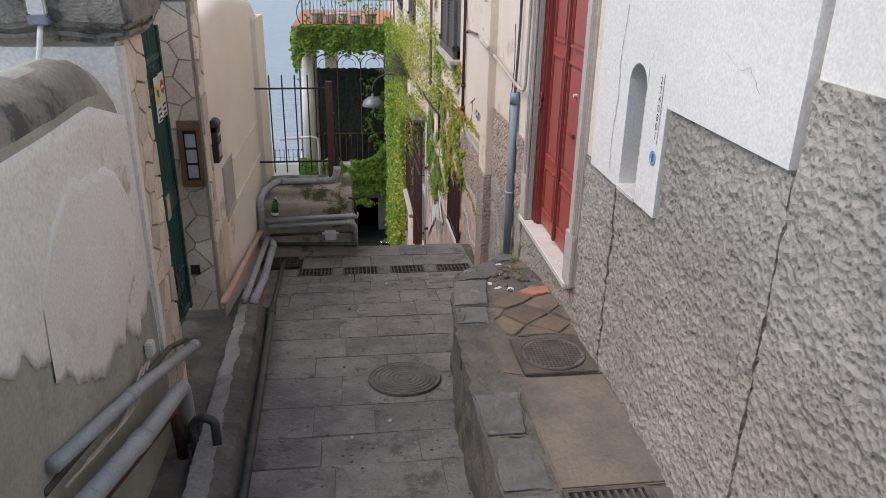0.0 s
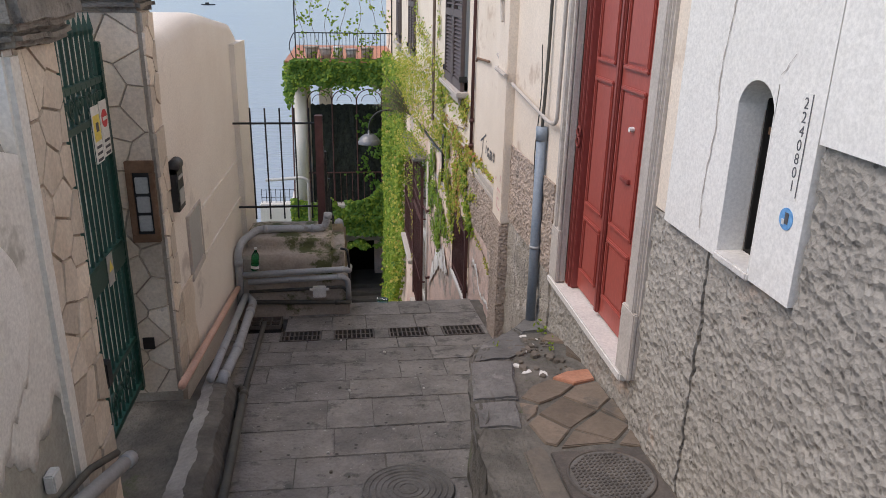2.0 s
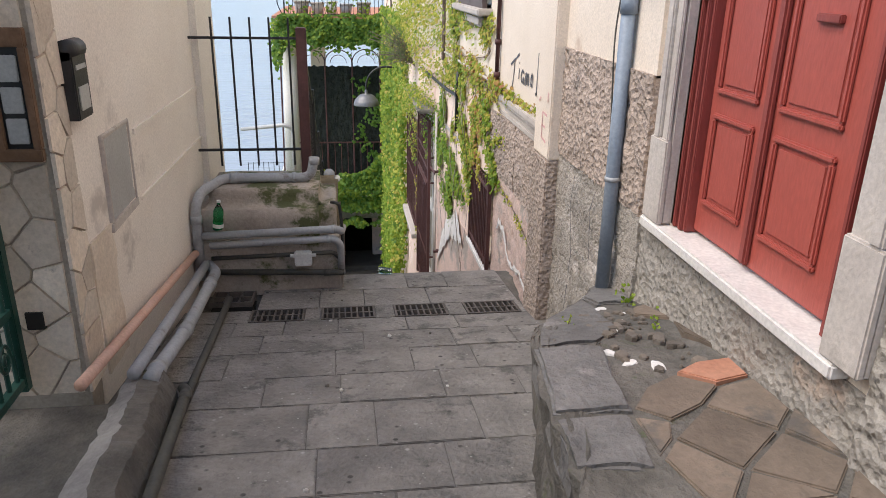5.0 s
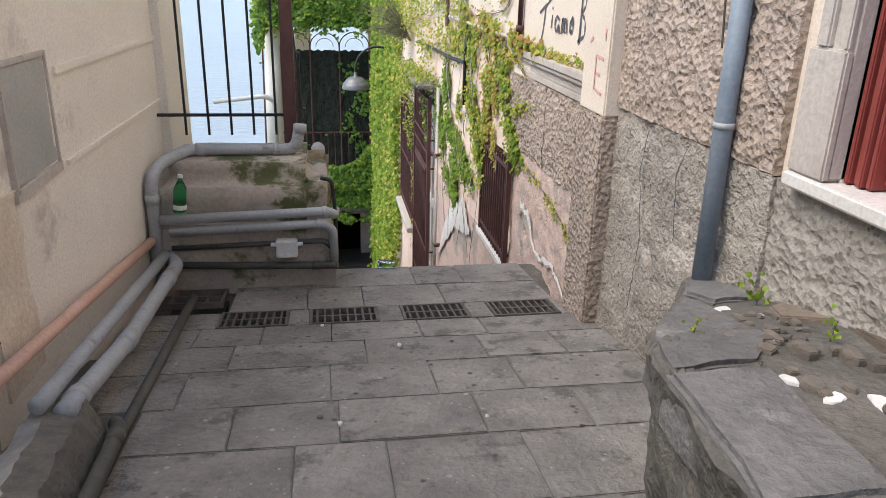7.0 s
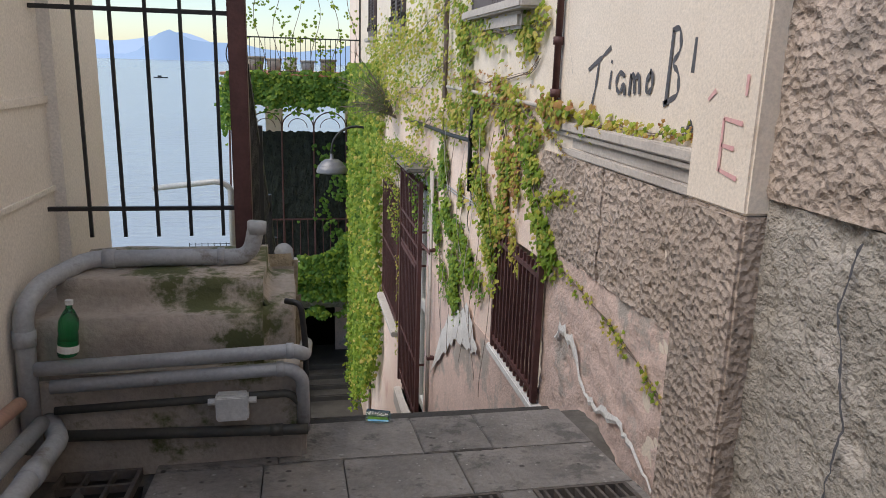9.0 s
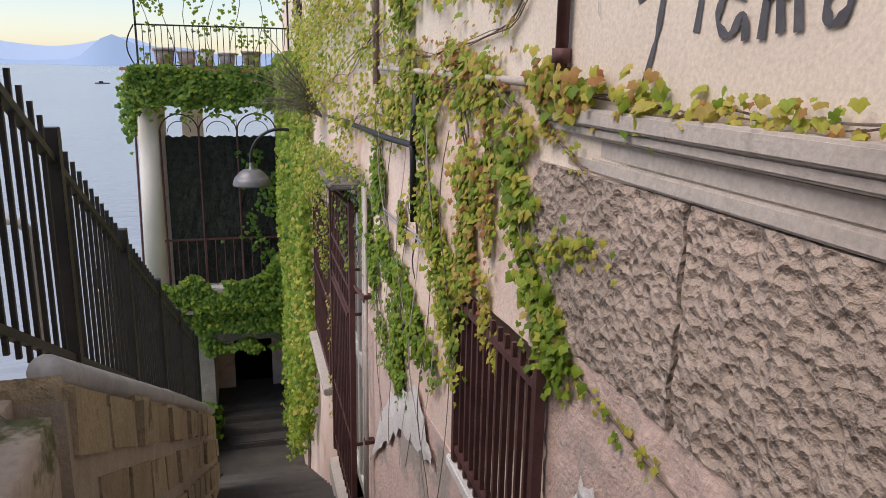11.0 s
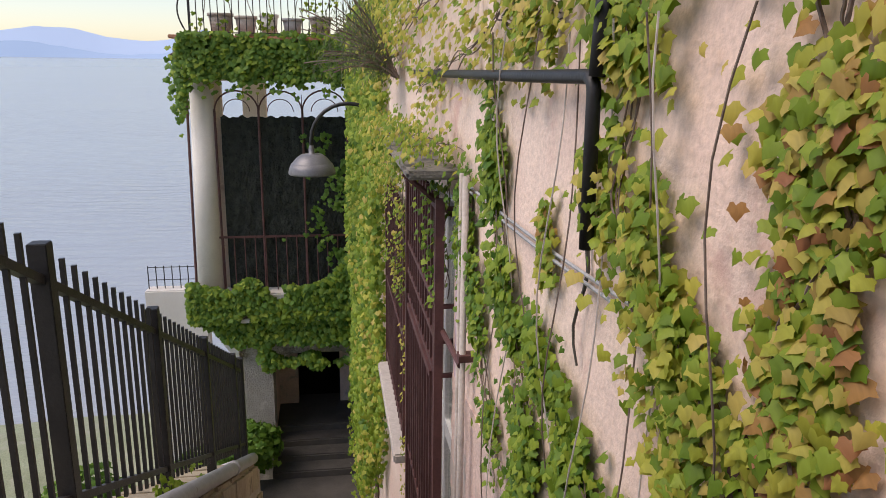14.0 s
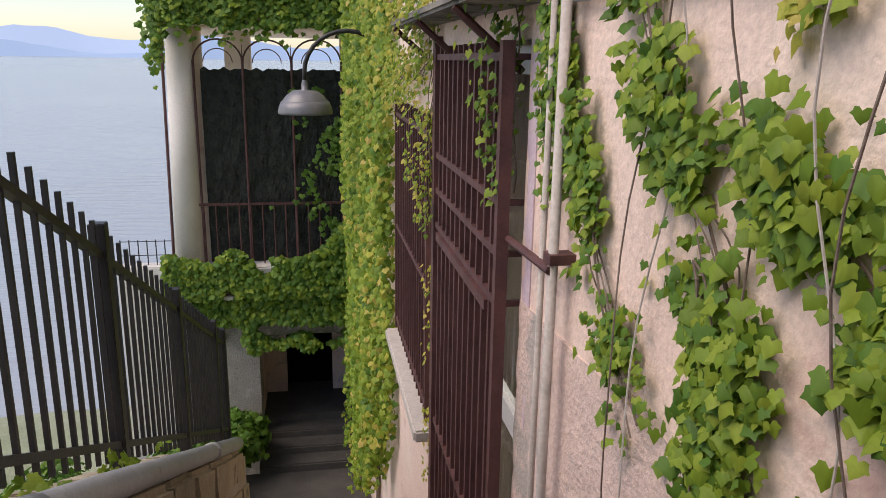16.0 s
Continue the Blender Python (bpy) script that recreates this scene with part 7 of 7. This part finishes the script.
g = empty("drain_grate", "black iron gully grate on the ledge", "drain grate", "drain grates in the paving", at=(1.05, 2.3, 1.0))
bm = bmesh.new()
for q in ((0.86, 1.24, 2.08, 2.10), (0.86, 1.24, 2.38, 2.40), (0.86, 0.88, 2.10, 2.38), (1.22, 1.24, 2.10, 2.38), (0.88, 1.22, 2.23, 2.25)):
    box(bm, *q, 0.95, 1.008)
part("frame", bm, "cast", g)
for k in range(9):
    part("bar", boxbm(0.905 + 0.036 * k, 0.919 + 0.036 * k, 2.10, 2.38, 0.96, 1.004), "cast", g)
# gully bottom is near-black to paint the shade under this grate
part("gully", boxbm(0.87, 1.23, 2.09, 2.39, 0.93, 0.962), "dark", g)

# rubble and plaster fragments on the broken part of the ledge
for i in range(60):
    x, y = rng.uniform(0.98, 1.28), rng.uniform(4.55, 5.25)
    s = rng.uniform(0.006, 0.024)
    bm = bmesh.new()
    n = rng.randrange(5, 8)
    white = i % 14 == 0
    poly = [(x + s * (0.6 if white else 1.0) * rng.uniform(0.6, 1.3) * math.cos(k * math.tau / n), y + s * rng.uniform(0.6, 1.6) * math.sin(k * math.tau / n)) for k in range(n)]
    prism(bm, poly, ledz(x, y) - 0.05, ledz(x, y) - 0.014 + s * (0.15 if white else 0.4) + 0.003, bevel=0.003)
    thing("plaster_fragment" if white else "rubble_stone", bm, "plastergrey" if white else "flag", "broken white plaster fragment on bare earth" if white else "loose broken stone on bare earth", "rubble", "rubble on the ledge")
for k, (x, y, l, a_) in enumerate(((1.02, 4.62, 0.08, 0.5), (1.10, 4.58, 0.10, 1.1), (1.16, 5.30, 0.08, 0.2), (1.22, 5.22, 0.06, -0.4), (0.98, 4.72, 0.06, 2.0))):
    bm = bmesh.new()
    poly = [(x + l * rng.uniform(0.35, 0.6) * math.cos(q * math.tau / 7) * (1.0 if q % 2 else 0.8), y + l * 0.3 * rng.uniform(0.7, 1.2) * math.sin(q * math.tau / 7)) for q in range(7)]
    c, s = math.cos(a_), math.sin(a_)
    poly = [(x + (p - x) * c - (q - y) * s, y + (p - x) * s + (q - y) * c) for p, q in poly]
    prism(bm, poly, ledz(x, y) - 0.05, ledz(x, y) - 0.010, bevel=0.003)
    thing("plaster_fragment", bm, "plastergrey", "broken white plaster fragment on bare earth", "rubble", "rubble on the ledge")
for k in range(14):
    x, y = rng.uniform(-0.55, 0.75), rng.uniform(3.4, 7.9)
    s = rng.uniform(0.006, 0.016)
    bm = bmesh.new()
    bmesh.ops.create_icosphere(bm, subdivisions=1, radius=s, matrix=Matrix.Translation((x, y, pav(y) + s * 0.3)))
    for v in bm.verts:
        v.co += 0.3 * s * noise.noise_vector(v.co * 90)
    thing("pebble", bm, "marble" if k % 2 else "flag", "small pale pebble lying on the paving", "pebble", "pebbles on the paving")

# ---------------------------------------------------------------- ledge flags and kerb stones
def flag(poly, z0, top, parent, mat, name="flagstone", bevel=0.008):
    bm = bmesh.new()
    prism(bm, poly, z0, 0, bevel=bevel, ztop=top)
    part(name, bm, mat, parent)


r = random.Random(31)
TILES = [
    [(0.985, 3.82), (1.245, 3.835), (1.19, 3.885), (1.08, 3.95)], [(1.085, 3.965), (1.25, 3.85), (1.365, 3.965), (1.265, 4.115)], [(0.955, 4.12), (1.07, 3.97), (1.25, 4.12), (1.115, 4.27)],
    [(1.125, 4.285), (1.265, 4.135), (1.36, 4.235), (1.365, 4.44), (1.23, 4.40)], [(0.88, 4.03), (0.915, 3.86), (0.965, 3.835), (1.06, 3.955), (0.945, 4.105)], [(0.885, 4.245), (0.875, 4.05), (0.94, 4.12), (0.97, 4.20)],
    [(0.905, 4.30), (0.98, 4.215), (1.11, 4.29), (1.22, 4.405), (1.12, 4.50), (1.0, 4.43)], [(1.135, 4.51), (1.225, 4.42), (1.355, 4.46), (1.365, 4.60), (1.23, 4.575)], [(1.26, 3.82), (1.37, 3.78), (1.37, 3.945)],
    [(1.275, 4.12), (1.37, 3.985), (1.37, 4.225)], [(1.315, 4.85), (1.37, 4.70), (1.37, 5.04)], [(1.25, 5.16), (1.37, 5.08), (1.37, 5.33), (1.30, 5.28)]]
for i, poly in enumerate(TILES):
    cx, cy = sum(p[0] for p in poly) / len(poly), sum(p[1] for p in poly) / len(poly)
    t1, t2, dz = r.uniform(-0.02, 0.02), r.uniform(-0.02, 0.02), r.uniform(-0.008, 0.003)
    flag(poly, 0.6, lambda x, y: ledz(x, y) + dz + t1 * (x - cx) + t2 * (y - cy), ledge, "terracotta" if i == 7 else "tantile", "flagstone", 0.005)
for poly, mat in (([(0.86, 2.42), (1.36, 2.42), (1.36, 3.335), (0.905, 3.335), (0.865, 3.22)], "flag"), ([(0.60, 1.5), (1.36, 1.5), (1.36, 2.06), (0.60, 2.06)], "flag"), ([(1.26, 2.08), (1.36, 2.08), (1.36, 2.40), (1.26, 2.40)], "flag"), ([(0.60, 2.08), (0.84, 2.08), (0.85, 2.40), (0.60, 2.40)], "edgestone"),
                  ([(0.92, 3.36), (0.905, 3.80), (0.88, 3.84), (0.80, 3.80), (0.80, 3.40)], "flag"), ([(1.325, 3.345), (1.37, 3.345), (1.37, 3.76), (1.335, 3.72)], "flag")):
    dz = r.uniform(-0.008, 0.002)
    flag(poly, 0.6, lambda x, y: ledz(x, y) + dz, ledge, mat)
# crumbled stretch of the edge: small broken stones bedded in earth
for k in range(46):
    cx, cy = r.uniform(0.63, 0.80), r.uniform(3.26, 3.99)
    q = r.uniform(0.02, 0.06)
    n = r.randrange(5, 8)
    poly = [(cx + q * r.uniform(0.7, 1.2) * math.cos(j * math.tau / n), cy + q * r.uniform(0.7, 1.3) * math.sin(j * math.tau / n)) for j in range(n)]
    dz, t1 = r.uniform(-0.06, -0.025), r.uniform(-0.3, 0.3)
    flag(poly, 0.80, lambda x, y: ledz(x, y) + dz + t1 * (x - cx), ledge, "darkkerb", "broken_stone", 0.006)
# heavy edge stones along the drop
for poly, dz in (([(0.605, 2.43), (0.845, 2.43), (0.85, 2.80), (0.605, 2.81)], -0.008), ([(0.605, 2.83), (0.81, 2.825), (0.85, 3.20), (0.60, 3.19)], 0.004), ([(0.63, 4.02), (0.85, 4.0), (0.872, 4.255), (0.645, 4.265)], -0.006),
                 ([(0.65, 4.285), (0.885, 4.275), (0.965, 4.765), (0.722, 4.77)], 0.002), ([(0.735, 4.80), (0.965, 4.795), (1.115, 4.99), (1.095, 5.14), (1.15, 5.335), (1.12, 5.48), (0.95, 5.25), (0.80, 5.03)], -0.004), ([(1.165, 5.365), (1.36, 5.40), (1.365, 5.85), (1.28, 5.75), (1.145, 5.51)], 0.004)):
    bm = bmesh.new()
    prism(bm, poly, lambda x, y: ledz(x, y) - 0.13, 0, bevel=0.012, ztop=lambda x, y: ledz(x, y) + dz)
    bmesh.ops.triangulate(bm, faces=[f for f in bm.faces if len(f.verts) > 4])
    bmesh.ops.subdivide_edges(bm, edges=[e_ for e_ in bm.edges if e_.calc_length() > 0.10], cuts=3, use_grid_fill=True)
    for v in bm.verts:
        v.co += 0.011 * noise.noise_vector(v.co * 11) + 0.004 * noise.noise_vector(v.co * 31)
    part("edge_stone", bm, "edgestone", ledge, "rough grey edge stone")

# ---------------------------------------------------------------- paving slabs
r = random.Random(17)
GR = [(-0.58, -0.22), (-0.11, 0.255), (0.385, 0.745), (0.875, 1.245)]
y = 3.02
while y < LIP - 0.05:
    d = r.uniform(0.30, 0.43)
    y1 = min(y + d, LIP)
    if y < 6.95 < y1 + 0.15:
        y1 = 6.945
    if abs(y - 6.945) < 0.01:
        y1 = 7.225
    if LIP - y1 < 0.15:
        y1 = LIP
    x = -0.70 if y < 5.6 else (-1.03 if y < 7.3 else -0.55)
    if 7.15 <= y < 7.7:
        x = -0.55
    xr = 0.70 if y < 4.0 else 0.90 if y < 4.7 else 1.22 if y < 5.4 else 1.36 if y < 6.7 else 1.29
    stops = []
    if abs(y - 6.945) < 0.01:
        edges = [x] + [v for gq in GR for v in gq] + [xr]
        spans = [(edges[i], edges[i + 1]) for i in range(0, len(edges), 2)]
    else:
        spans = []
        while x < xr - 0.05:
            w = r.uniform(0.30, 0.62)
            x2 = x + w if xr - (x + w) > 0.22 else xr
            spans.append((x, x2))
            x = x2
    for xa, xb in spans:
        if xb - xa < 0.02:
            continue
        g_ = 0.0022
        cx, cy = (xa + xb) / 2, (y + y1) / 2
        t1, t2, dz = r.uniform(-0.008, 0.008), r.uniform(-0.008, 0.008), r.uniform(-0.002, 0.0015)
        j = [r.uniform(-0.006, 0.006) for _ in range(4)]
        poly = [(xa + g_, y + g_ + j[0]), (xb - g_, y + g_ + j[1]), (xb - g_, y1 - g_ + j[2] * (y1 < LIP)), (xa + g_, y1 - g_ + j[3] * (y1 < LIP))]
        if abs(cx - 0.335) < 0.75 and abs(cy - 4.41) < 0.5 and xa < 0.595 and xb > 0.075 and y < 4.67 and y1 > 4.15:
            dz = -0.003
            t1 = t2 = 0
        flag(poly, lambda px, py: pav(py) - 0.14, lambda px, py: pav(py) + dz + t1 * (px - cx) + t2 * (py - cy), floor, "slab", "slab", 0.004)
    y = y1
